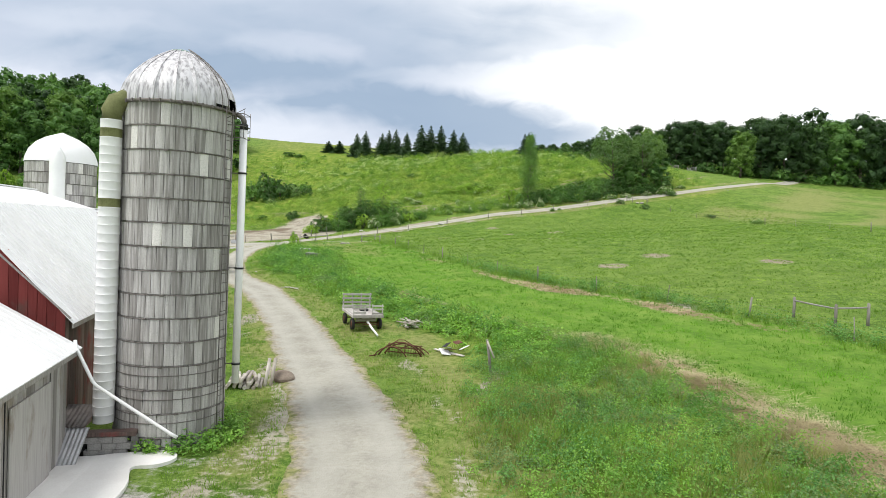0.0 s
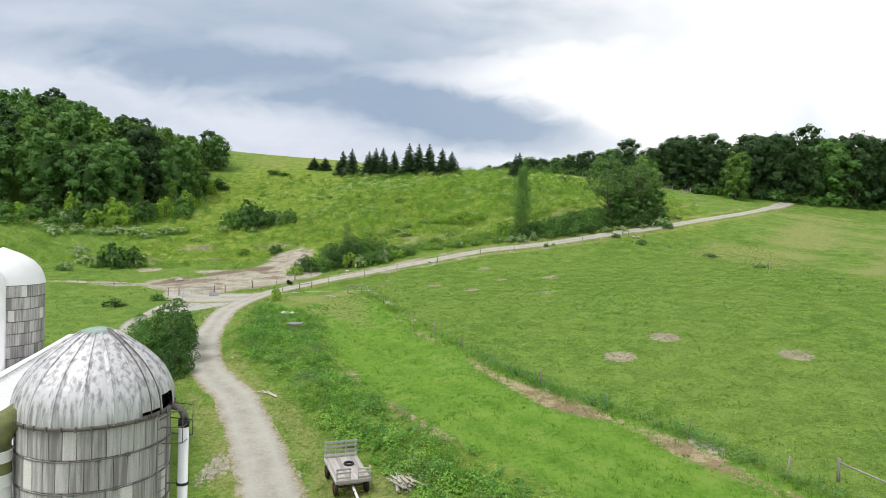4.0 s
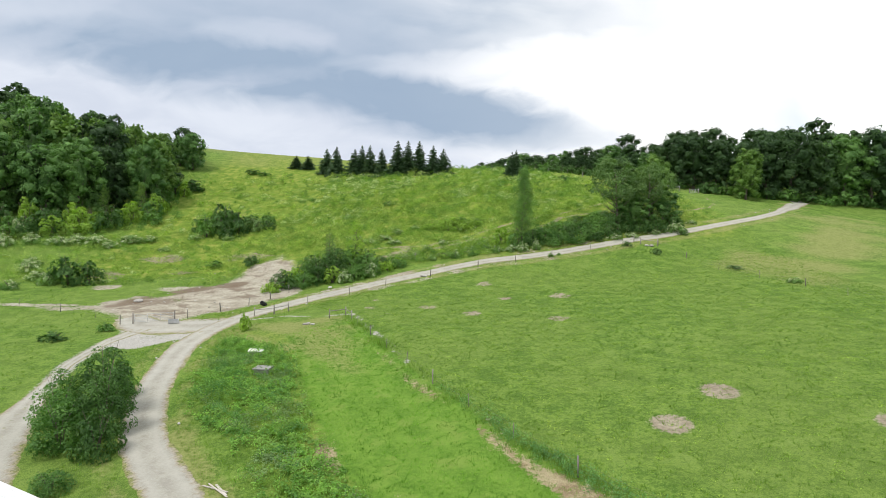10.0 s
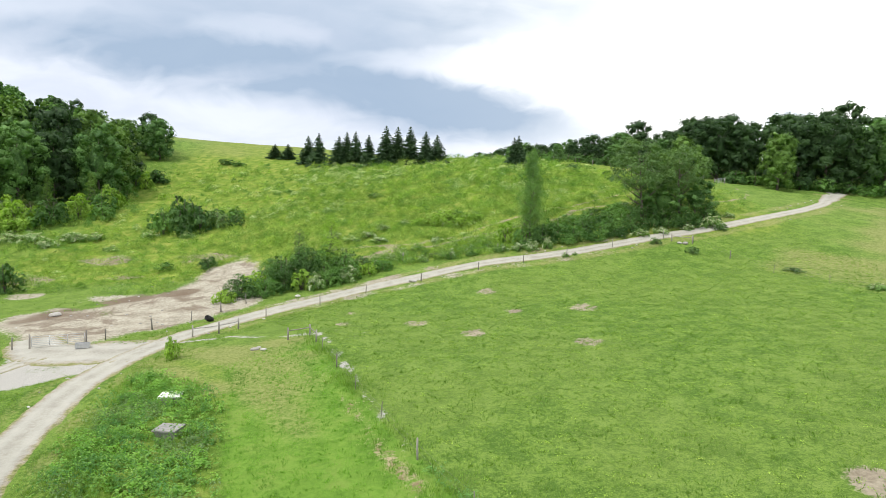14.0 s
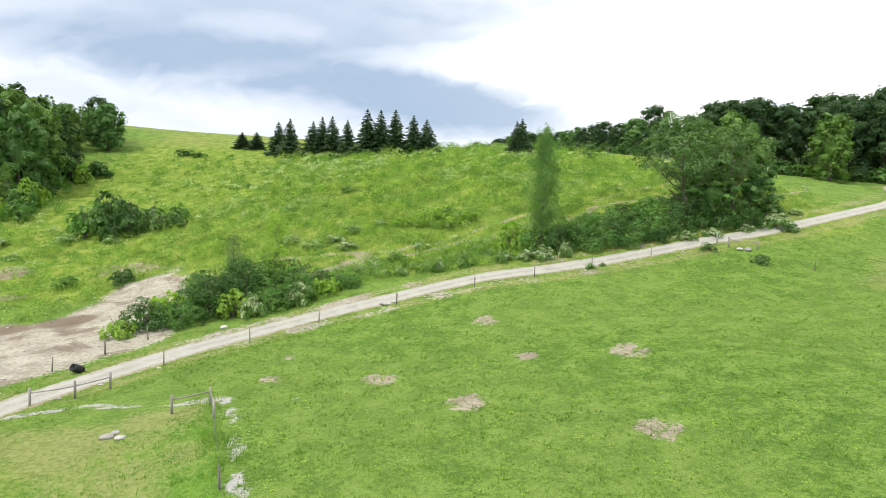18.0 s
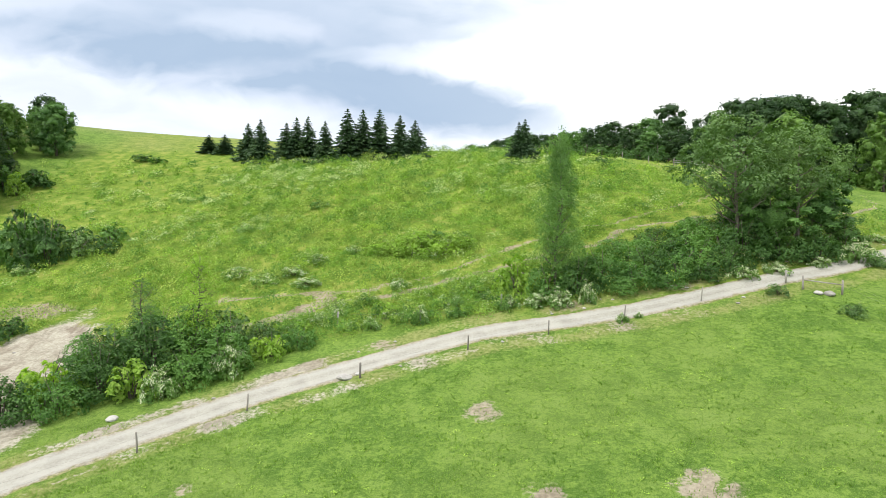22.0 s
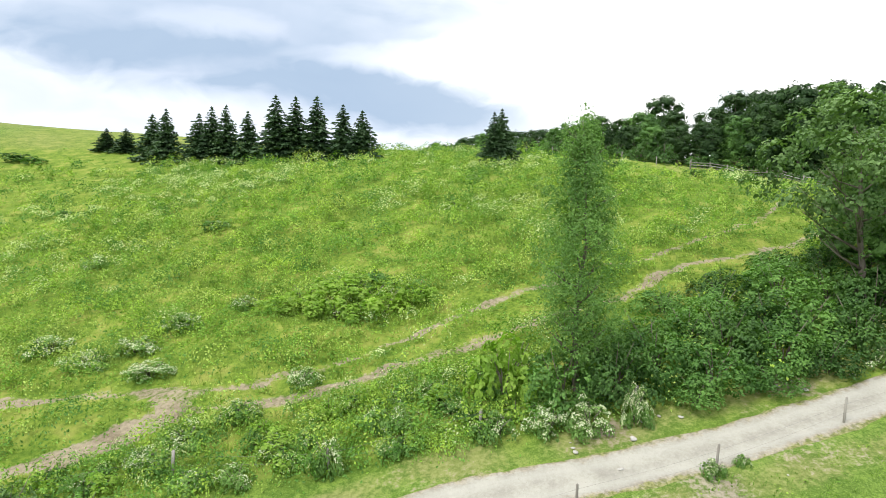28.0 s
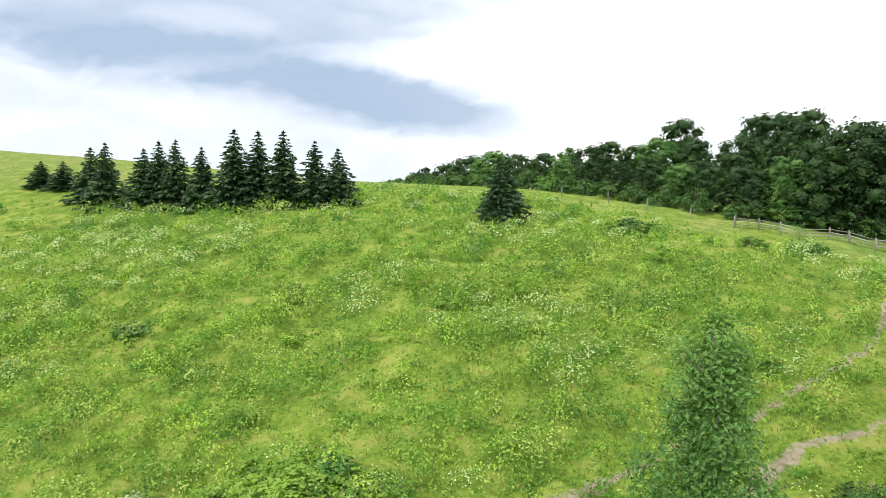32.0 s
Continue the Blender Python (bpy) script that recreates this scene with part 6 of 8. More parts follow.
def wood(poly, gap, label, group, height, edge, deep, dark=0.5, crest=None):
    """A stand of trees on a jittered grid inside a polygon; those within deep metres of its open edge have the finer crowns."""
    xs, ys = [p[0] for p in poly], [p[1] for p in poly]
    y = min(ys)
    while y < max(ys):
        x = min(xs)
        while x < max(xs):
            px, py = x + rnd.uniform(-0.38, 0.38) * gap, y + rnd.uniform(-0.38, 0.38) * gap
            if bool(inside(np.array([px]), np.array([py]), poly)[0]):
                k = rnd.choice((0, 2)) if rnd.random() < dark else rnd.choice((1, 3) if dark > 0.6 else (1, 3, 3, 4))
                s = height / 20.0 * rnd.uniform(0.86, 1.12)
                if crest:
                    s = min(s, crest(px, py) / 20.0 * rnd.uniform(0.88, 1.0))
                if s < 0.22:
                    x += gap
                    continue
                near = float(line_distance(np.array([px]), np.array([py]), edge)[0][0]) < deep
                plant("tree", (woods_kinds if near else inner_kinds)[k], TREE, px, py, s, rnd.uniform(0, 360), label, "tree", group, -0.2, rnd.uniform(0.9, 1.12))
            x += gap
        y += gap


def western_crest(x, y):
    """Greatest height of a tree in the western wood, whose canopy falls towards the open hilltop."""
    return 18.5 + (y - 15.0) * float(np.interp((x + 1.8) / (y - 15.0), (-0.83, -0.66, -0.61, -0.575, -0.54, -0.49, -0.455, -0.41, -0.38, -0.34), (0.228, 0.207, 0.190, 0.176, 0.155, 0.151, 0.143, 0.127, 0.121, 0.117))) - gz(x, y)


# the wood on the western hill, and the wood along the eastern and northern pasture
wood([(-135, 157), (-104, 160), (-88, 168), (-74, 181), (-71, 196), (-74, 212), (-80, 230), (-92, 246), (-128, 262), (-165, 240), (-160, 178)], 9.0, "leafy broad-leaved tree of the wood on the hillside", "woodland trees on the western hill", 21.5, [(-135, 157), (-104, 160), (-88, 168), (-74, 181), (-71, 196), (-74, 212), (-80, 230)], 17, 0.32, western_crest)
wood([(76, 196), (90, 196), (106, 193), (128, 191), (165, 192), (165, 215), (105, 220), (84, 222), (70, 212), (66, 202)], 9.6, "tall dark green broad-leaved tree at the pasture's edge", "woodland trees along the eastern pasture", 18.5, [(66, 202), (76, 196), (90, 196), (106, 193), (128, 191), (165, 192)], 8, 0.95, lambda x, y: float(np.interp(x, (66, 80, 95, 105, 125), (11, 14, 18, 20.5, 23))))
wood([(62, 206), (78, 226), (92, 262), (64, 300), (40, 330), (22, 352), (14, 346), (34, 300), (52, 262), (54, 232)], 9.4, "dark green broad-leaved tree in the row behind the fence", "woodland trees along the northern fence", 9.0, [(54, 232), (62, 206)], 6, 0.85)
wood([(8, 290), (16, 272), (30, 250), (42, 232), (54, 232), (52, 262), (34, 300)], 8.4, "dark green broad-leaved tree in the far row behind the fence", "woodland trees along the northern fence", 5.8, [(8, 290), (16, 272)], 3, 0.85)
# the row along the northern fence: low trees close to it, taller ones behind, and single tall maples to the east
for k, (x, y, h) in enumerate(((20.5, 264, 5), (24, 259, 5), (28, 253, 6), (32, 246, 6.4), (36, 239.5, 6.4), (39.5, 233, 6.2), (43, 227, 6.4), (46, 222, 6.6), (49, 217, 7), (52, 212.5, 7.2), (54.5, 208, 7.4), (57, 203.5, 7.6), (60, 199.5, 8.5), (64, 197.0, 10.0),
                               (24.7, 310, 16.6), (31.6, 297.6, 16.6), (36.8, 288, 17.0), (41.3, 280, 16.4), (45.9, 272, 13.6), (50.4, 264, 12.2), (53.8, 258, 11.8), (57.3, 252.6, 12.0), (59.8, 248.4, 12.6), (63.3, 243, 11.0), (66.4, 238.3, 12.0), (70.5, 232.0, 11.6), (77.0, 228.0, 12.4))):
    plant("tree", woods_kinds[(0, 2, 0, 1, 2, 0, 3)[k % 7]], TREE, x, y, h / 20.0 * 1.25, 67 * k, "dark green broad-leaved tree in the row behind the fence", "tree", "woodland trees along the northern fence", -0.2, 0.8)
for k, (x, y, h) in enumerate(((74.5, 246.0, 17.6), (67.0, 195.0, 13.4), (71.0, 193.0, 16.8), (76.0, 192.0, 18.0), (82.0, 191.0, 16.6), (93.0, 247.0, 18.6), (101.0, 252.0, 20.0), (111.0, 256.0, 22.0))):
    plant("tree", woods_kinds[(2, 0, 2, 0, 2)[k % 5]], TREE, x, y, h / 20.0 * 1.12, 53 * k, "tall dark green maple standing over the fence row", "tree", "woodland trees along the northern fence", -0.2, 0.9)
for k, (x, y, h) in enumerate(((89.0, 190.5, 17.6), (95.5, 189.5, 20.0), (102.0, 188.5, 23.0), (108.5, 188.0, 20.0), (117.0, 187.5, 22.2), (124.5, 187.0, 25.0), (133.0, 187.0, 24.0), (142.0, 187.0, 24.0))):
    plant("tree", woods_kinds[(2, 0, 2, 0, 1)[k % 5]], TREE, x, y, h / 20.0, 41 * k, "tall dark green broad-leaved tree at the pasture's edge", "tree", "woodland trees along the eastern pasture", -0.2, 1.0)

spruces = [spruce_mesh(31, 9.0, 3.9, 21), spruce_mesh(32, 8.0, 3.9, 19), spruce_mesh(33, 10.0, 3.8, 23)]
for x, y, k, s in ((5.0, 206.0, 1, 1.0), (1.9, 206.5, 0, 1.0), (-2.3, 207.0, 2, 1.07), (-5.8, 208.0, 2, 1.04), (-8.9, 208.0, 2, 1.05), (-13.9, 211.0, 0, 0.94), (-17.6, 212.0, 2, 0.97),
                   (-20.2, 213.0, 2, 0.95), (-22.5, 214.0, 1, 1.03), (-28.5, 216.0, 0, 1.02), (-32.1, 220.0, 1, 1.0), (-39.6, 228.0, 1, 0.86), (-43.9, 230.0, 1, 0.80)):
    plant("spruce_tree", spruces[k], TREE, x, y, s, x * 50, "dark green spruce in a row on the hilltop", "tree", "spruces on the hilltop", -0.1, 1.0 if x > -35 else 0.66)
plant("spruce_tree", spruces[2], TREE, 23.5, 190.0, 0.76, 20, "lone dark spruce on the open hillside", "tree", "", -0.1)
plant("spruce_tree", spruces[0], TREE, 24.9, 191.6, 0.84, 80, "lone dark spruce on the open hillside", "tree", "", -0.1)
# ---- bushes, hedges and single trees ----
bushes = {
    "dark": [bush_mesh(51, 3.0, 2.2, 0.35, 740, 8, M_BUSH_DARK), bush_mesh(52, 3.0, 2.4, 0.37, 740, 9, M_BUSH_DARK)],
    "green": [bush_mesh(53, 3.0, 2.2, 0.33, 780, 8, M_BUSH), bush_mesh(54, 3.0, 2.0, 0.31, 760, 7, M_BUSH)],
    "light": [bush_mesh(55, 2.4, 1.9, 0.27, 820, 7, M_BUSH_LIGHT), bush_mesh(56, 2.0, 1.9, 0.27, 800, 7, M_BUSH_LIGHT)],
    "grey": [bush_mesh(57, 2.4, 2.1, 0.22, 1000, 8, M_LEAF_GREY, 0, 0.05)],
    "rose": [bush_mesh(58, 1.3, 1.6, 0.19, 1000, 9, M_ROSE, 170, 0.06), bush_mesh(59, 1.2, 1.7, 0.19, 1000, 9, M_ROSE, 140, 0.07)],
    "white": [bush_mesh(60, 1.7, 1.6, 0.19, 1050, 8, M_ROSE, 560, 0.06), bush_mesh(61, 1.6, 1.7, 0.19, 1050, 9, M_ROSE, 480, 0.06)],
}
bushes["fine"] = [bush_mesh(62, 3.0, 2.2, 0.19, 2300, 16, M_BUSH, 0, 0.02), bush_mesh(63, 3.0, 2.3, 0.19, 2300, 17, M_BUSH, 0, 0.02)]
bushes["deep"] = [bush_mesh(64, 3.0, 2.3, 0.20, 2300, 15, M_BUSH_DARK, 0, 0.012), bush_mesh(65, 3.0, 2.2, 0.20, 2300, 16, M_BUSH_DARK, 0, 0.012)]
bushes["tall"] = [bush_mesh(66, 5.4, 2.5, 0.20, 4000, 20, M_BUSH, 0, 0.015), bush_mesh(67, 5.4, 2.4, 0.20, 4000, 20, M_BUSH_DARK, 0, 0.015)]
BUSH_LABEL = {"tall": "tall leafy green bush", "fine": "leafy green bush", "deep": "dense dark green bush", "dark": "dense dark green bush", "green": "leafy green bush", "light": "bright yellow-green bush", "grey": "grey-green twiggy bush",
              "rose": "low rose bush with white blossom", "white": "rose bush covered in white blossom"}


def bush(kind, x, y, width, height, group="", where="on the hillside", dz=-0.05):
    ms = bushes[kind][int(abs(x * 7 + y * 3)) % len(bushes[kind])]
    base_h = {"tall": 5.2, "fine": 3.0, "deep": 3.0, "dark": 3.0, "green": 3.0, "light": 2.2, "grey": 2.4, "rose": 1.4, "white": 1.7}[kind]
    base_w = {"tall": 4.9, "fine": 4.3, "deep": 4.4, "dark": 4.4, "green": 4.2, "light": 3.6, "grey": 4.0, "rose": 3.1, "white": 3.0}[kind]
    s = width / base_w
    return plant("bush", ms, BUSH, x, y, s, (x * 37 + y * 11) % 360, BUSH_LABEL[kind] + " " + where, "bush", group, dz, (height / base_h) / s)


# the hedge between the road and the hill, from the slender tree to the big clump
for kind, x, y, w, h in (("light", 14.6, 137.4, 4.4, 3.8), ("fine", 17.4, 136.6, 4.4, 3.6), ("deep", 20.2, 136.2, 4.6, 3.6), ("fine", 23.0, 137.4, 4.6, 3.4), ("fine", 25.6, 135.8, 4.4, 2.8),
                         ("deep", 27.6, 138.2, 5.0, 3.4), ("fine", 30.4, 137.0, 4.6, 3.0), ("fine", 33.0, 139.0, 5.2, 3.6), ("deep", 35.6, 137.8, 4.6, 3.2), ("deep", 38.0, 139.4, 5.4, 4.2), ("deep", 41.6, 138.6, 5.2, 3.6),
                         ("deep", 45.0, 138.2, 4.8, 3.2), ("deep", 48.4, 139.4, 4.6, 3.4), ("fine", 28.6, 141.2, 4.6, 2.8), ("fine", 33.8, 142.6, 5.0, 3.0), ("fine", 23.6, 140.6, 4.2, 2.4), ("fine", 26.4, 143.6, 3.8, 2.0), ("deep", 30.8, 144.4, 4.4, 2.4), ("fine", 35.4, 145.4, 4.8, 2.6), ("deep", 39.4, 145.6, 5.0, 3.0), ("fine", 37.0, 141.8, 5.0, 3.4), ("deep", 31.4, 139.8, 4.8, 3.0), ("fine", 26.0, 139.4, 4.4, 3.0), ("fine", 21.6, 139.4, 3.8, 2.4), ("fine", 24.2, 135.0, 3.2, 1.8), ("fine", 28.6, 135.4, 3.4, 1.8), ("deep", 32.4, 136.0, 3.6, 2.0), ("fine", 36.8, 147.6, 3.8, 1.8)):
    bush(kind, x, y, w, h, "hedge bushes above the road", "in the hedge above the road")
for kind, x, y, w, h in (("white", 18.2, 134.2, 2.6, 1.7), ("white", 16.2, 134.4, 2.4, 1.5), ("rose", 13.6, 134.8, 2.6, 1.5), ("white", 20.6, 134.2, 1.6, 2.1), ("rose", 5.2, 134.0, 2.0, 1.9), ("rose", -2.4, 137.8, 2.8, 1.3), ("rose", 0.2, 139.0, 2.8, 1.3),
                         ("white", -4.0, 136.4, 2.4, 1.2), ("light", 2.6, 136.0, 2.6, 1.2), ("rose", 8.6, 136.6, 2.6, 1.2), ("rose", 10.6, 138.6, 2.2, 1.0), ("white", 36.0, 135.8, 2.8, 1.3), ("white", 39.6, 136.2, 2.4, 1.2), ("white", 44.4, 136.6, 2.2, 1.2),
                         ("white", 48.6, 137.4, 3.8, 2.2), ("grey", 37.4, 132.0, 2.2, 1.3), ("rose", 22.6, 130.2, 1.3, 0.9), ("rose", 24.2, 130.6, 0.9, 0.6), ("grey", 41.2, 127.6, 2.4, 1.3), ("grey", 49.4, 136.0, 2.4, 1.2), ("white", 53.5, 141.6, 2.0, 1.0), ("grey", 50.4, 117.0, 3.0, 0.8), ("rose", 53.8, 106.6, 2.6, 0.9)):
    bush(kind, x, y, w, h, "wild roses by the road", "at the roadside")
# the thicket by the road below the bare yard
for kind, x, y, w, h in (("deep", -24.4, 122.8, 4.4, 3.4), ("light", -23.0, 126.2, 4.6, 4.2), ("fine", -21.0, 123.6, 4.0, 3.0), ("tall", -19.0, 126.0, 5.0, 4.4), ("tall", -16.2, 128.2, 5.4, 5.6), ("light", -16.4, 125.2, 3.8, 2.8), ("fine", -13.0, 126.8, 4.0, 3.2), ("tall", -13.6, 129.8, 5.2, 5.2),
                         ("tall", -10.8, 128.6, 4.6, 4.0), ("white", -14.4, 125.0, 2.6, 2.4), ("white", -9.8, 127.8, 3.0, 2.8), ("light", -7.2, 130.6, 3.4, 2.6), ("fine", -5.2, 132.0, 3.0, 1.9), ("grey", -19.8, 130.0, 5.4, 4.6), ("grey", -11.0, 132.0, 4.8, 4.4), ("light", -25.8, 120.6, 3.2, 2.6), ("tall", -21.8, 129.0, 4.0, 3.8),
                         ("tall", -17.4, 131.4, 4.4, 4.8), ("grey", -8.6, 133.0, 3.4, 2.6), ("light", -14.4, 132.6, 3.6, 3.6)):
    bush(kind, x, y, w * 1.05, h * 1.05, "thicket by the road", "in the roadside thicket")
# the clump beside the bend of the road
for kind, x, y, w, h in (("tall", -24.9, 64.6, 5.2, 5.0), ("tall", -26.9, 68.6, 5.6, 5.6), ("deep", -23.5, 60.8, 4.2, 3.4), ("tall", -26.7, 62.0, 4.6, 4.0), ("tall", -29.1, 66.4, 4.4, 4.2), ("fine", -27.7, 72.2, 4.2, 3.4), ("fine", -23.9, 56.0, 3.0, 1.4), ("light", -22.3, 52.0, 2.6, 1.0)):
    bush(kind, x, y, w * 0.88, h * 1.1, "clump by the road bend", "in the clump beside the road bend")
# the western pasture and the edge of the wood
for kind, x, y, w, h in (("dark", -62.8, 128.2, 5.8, 4.4), ("dark", -59.8, 128.8, 4.8, 3.6), ("rose", -66.4, 128.4, 4.0, 2.0), ("white", -69.4, 130.4, 3.4, 1.8), ("rose", -70.0, 123.8, 3.4, 1.6), ("white", -74.8, 136.3, 4.0, 1.8), ("white", -77.0, 141.0, 3.4, 1.6),
                         ("white", -88.6, 150.5, 4.4, 2.2), ("white", -69.1, 156.0, 3.8, 1.6), ("white", -66.4, 159.4, 4.6, 1.8), ("rose", -62.6, 161.0, 4.0, 1.4), ("dark", -86.0, 162.6, 7.0, 4.6), ("light", -80.0, 164.6, 5.6, 4.0), ("dark", -75.4, 168.6, 6.6, 4.6), ("white", -90.2, 158.4, 4.4, 3.4), ("white", -76.3, 156.4, 4.6, 1.9), ("white", -72.6, 157.2, 4.8, 2.0), ("white", -80.0, 155.4, 4.2, 1.8), ("white", -84.4, 154.0, 4.0, 1.8), ("white", -92.6, 153.8, 4.4, 2.2), ("light", -82.4, 166.0, 6.0, 4.4), ("light", -92.0, 164.0, 5.6, 5.0),
                         ("dark", -97.0, 161.0, 7.0, 4.4), ("green", -70.2, 178.0, 6.2, 4.2), ("green", -67.2, 172.6, 5.4, 3.2), ("green", -72.2, 200.0, 6.0, 4.4), ("green", -70.4, 190.0, 5.6, 3.8), ("green", -104.0, 156.0, 6.0, 3.4),
                         ("dark", -47.4, 164.6, 6.6, 6.4), ("dark", -43.6, 162.8, 5.4, 4.8), ("green", -51.0, 163.6, 5.2, 4.4), ("grey", -40.4, 164.6, 5.2, 3.6), ("dark", -47.6, 171.0, 4.6, 3.2), ("green", -38.6, 170.0, 4.6, 2.4), ("rose", -44.6, 159.6, 3.0, 1.2), ("white", -52.4, 160.8, 2.8, 1.3),
                         ("dark", -34.4, 140.2, 3.0, 1.7), ("green", -41.8, 141.0, 3.4, 1.0), ("rose", -57.0, 154.6, 3.0, 1.0), ("light", -23.0, 95.2, 1.6, 1.6), ("green", -40.6, 96.6, 2.4, 1.0), ("dark", -44.4, 92.0, 3.0, 1.0)):
    bush(kind, x, y, w * 1.1, h * (1.35 if kind in ("dark", "green", "light") else 1.15), "bushes on the western pasture", "on the western pasture")
# shrubs along the edge of the western wood
rw = random.Random(9)
for k in range(30):
    f = k / 29
    x, y = float(np.interp(f, (0, 0.3, 0.5, 0.75, 1), (-114, -95, -84, -71, -68))) + rw.uniform(-2.5, 2.5), float(np.interp(f, (0, 0.3, 0.5, 0.75, 1), (156, 156, 163, 177, 206))) + rw.uniform(-3, 3)
    bush(rw.choice(("green", "green", "light", "light", "dark")), x, y, rw.uniform(4.2, 7.4), rw.uniform(2.8, 6.0), "shrubs along the western wood", "at the western wood's edge")
for x, y, w, h in ((-54, 167.5, 4.6, 2.6), (-50, 168.5, 5.0, 3.4), (-42, 168, 4.6, 2.8), (-37, 165.5, 3.6, 1.8), (-45, 161, 4.0, 2.2)):
    bush("dark", x, y, w * 1.1, h * 1.4, "bushes on the western pasture", "on the western pasture")
# undergrowth at the foot of the northern wood
ru = random.Random(5)
for k in range(24):
    f = k / 23
    x, y = float(np.interp(f, (0, 0.3, 0.65, 0.85, 1), (13, 26, 43, 54, 76))) + 1.0, float(np.interp(f, (0, 0.3, 0.65, 0.85, 1), (272, 248, 218.5, 199, 187.5)))
    bush(ru.choice(("dark", "dark", "green")), x, y, ru.uniform(4.0, 6.0), ru.uniform(2.6, 4.0), "undergrowth of the northern wood", "at the foot of the wood")
for k in range(13):
    x = 78.0 + 5.4 * k
    bush(ru.choice(("dark", "dark", "green")), x, float(np.interp(x, (78, 90, 142), (188.0, 186.4, 183.0))) + ru.uniform(-0.6, 0.6), ru.uniform(5.0, 7.0), ru.uniform(3.0, 5.0), "undergrowth of the eastern wood", "at the foot of the wood")
# single bushes on the open hill
for kind, x, y, w, h in (("green", -9.2, 171.4, 3.8, 1.3), ("light", 5.8, 151.2, 4.4, 1.7), ("light", 3.0, 150.6, 3.8, 1.6), ("light", 4.2, 152.8, 4.2, 1.6), ("light", 0.4, 151.2, 3.6, 1.2), ("green", 7.6, 152.2, 3.4, 1.4), ("light", 7.4, 150.4, 3.6, 1.5), ("light", 1.8, 152.8, 3.6, 1.4), ("light", 6.4, 153.6, 3.4, 1.3), ("light", 9.0, 151.4, 3.0, 1.4), ("light", 4.6, 149.4, 3.6, 1.6), ("light", 8.2, 148.6, 3.8, 1.8), ("light", 10.4, 149.4, 3.4, 1.6), ("light", 6.2, 148.4, 3.0, 1.3), ("white", -6.4, 150.8, 2.6, 1.3), ("white", -2.4, 153.4, 2.2, 1.0), ("green", 33.6, 156.2, 2.6, 1.2), ("dark", 36.8, 184.0, 4.0, 1.9), ("white", 19.2, 179.6, 1.8, 1.3), ("white", 15.5, 200.2, 2.2, 1.4),
                         ("light", 15.7, 169.2, 3.4, 1.2), ("grey", 25.0, 172.7, 3.0, 0.9), ("light", 34.7, 173.4, 2.6, 1.1), ("light", 39.0, 176.0, 2.4, 1.0), ("green", 46.8, 178.3, 3.2, 1.2), ("green", 52.8, 177.3, 3.6, 1.3), ("green", 44.0, 180.6, 1.6, 0.9), ("dark", -56.3, 223.4, 6.0, 1.8), ("green", -52.0, 221.0, 5.0, 1.6),
                         ("rose", -8.6, 171.0, 2.6, 1.0), ("rose", -19.0, 166.3, 3.4, 1.5), ("white", -15.4, 150.5, 3.2, 1.4), ("white", -11.7, 147.9, 3.0, 1.3), ("white", -8.7, 148.4, 3.2, 1.2), ("white", -6.6, 144.8, 3.2, 1.1), ("green", -30.0, 184.4, 3.0, 1.2), ("light", 4.0, 166.4, 2.6, 0.9), ("white", 3.2, 141.6, 2.2, 1.3)):
    bush(kind, x, y, w, h, "bushes on the open hill", "on the open hill")
rb = random.Random(21)
# saplings and rank herbs on the bank between the road and the tracks
for k in range(46):
    x = rb.uniform(-16.0, 15.0)
    y = float(np.interp(x, (-16, -4, 8, 15), (130.6, 133.4, 135.0, 136.0))) + rb.uniform(-0.4, 4.0)
    if float(line_distance(np.array([x]), np.array([y]), TRACK)[0][0]) > 1.3:
        bush(rb.choice(("light", "light", "green", "green", "rose")), x, y, rb.uniform(1.1, 2.4), rb.uniform(0.6, 1.25), "low growth on the bank", "on the bank above the road")

# the slender tree above the road
def slender_tree(x, y, height, spread, leaf, leaves, mat, seed, label, low=0.16, turn=0.0, per=11, tuft=0.36):
    """A narrow tree: leaf sprays along short rising limbs, close to the stem at the top."""
    rng = np.random.default_rng(seed)
    e = thing("tree", x, y, label, "tree", turn=turn)
    n = leaves // per
    limb = rng.integers(0, 46, n)
    f0 = (limb + 0.5) / 46
    a = limb * 2.399 + rng.normal(0, 0.32, n)
    reach = spread * (0.46 + 0.46 * np.sin(np.pi * np.minimum(1, 0.14 + 0.76 * f0)) - 0.22 * f0 ** 4) * (1.14 - 0.42 * f0) * (0.84 + 0.22 * np.sin(limb * 5.3))
    s = 0.22 + 0.78 * rng.random(n) ** 0.6
    r = reach * s
    c = np.stack([r * np.cos(a), r * np.sin(a), height * (low + (0.955 - low) * f0) + 0.30 * r + rng.normal(0, 0.034, n) * height], 1)
    out = np.stack([np.cos(a), np.sin(a), np.full(n, 0.3)], 1)
    v, f = sprays(rng, c, out, tuft, per, leaf, 0.3, 0.5)
    part("trunk", limb_mesh("trunk", rng, height * 0.97, spread * 0.70, height * 0.011, 26, 0.12), None, e)
    part("crown", mesh_from("crown", v, f, mat, False), None, e)
    return e


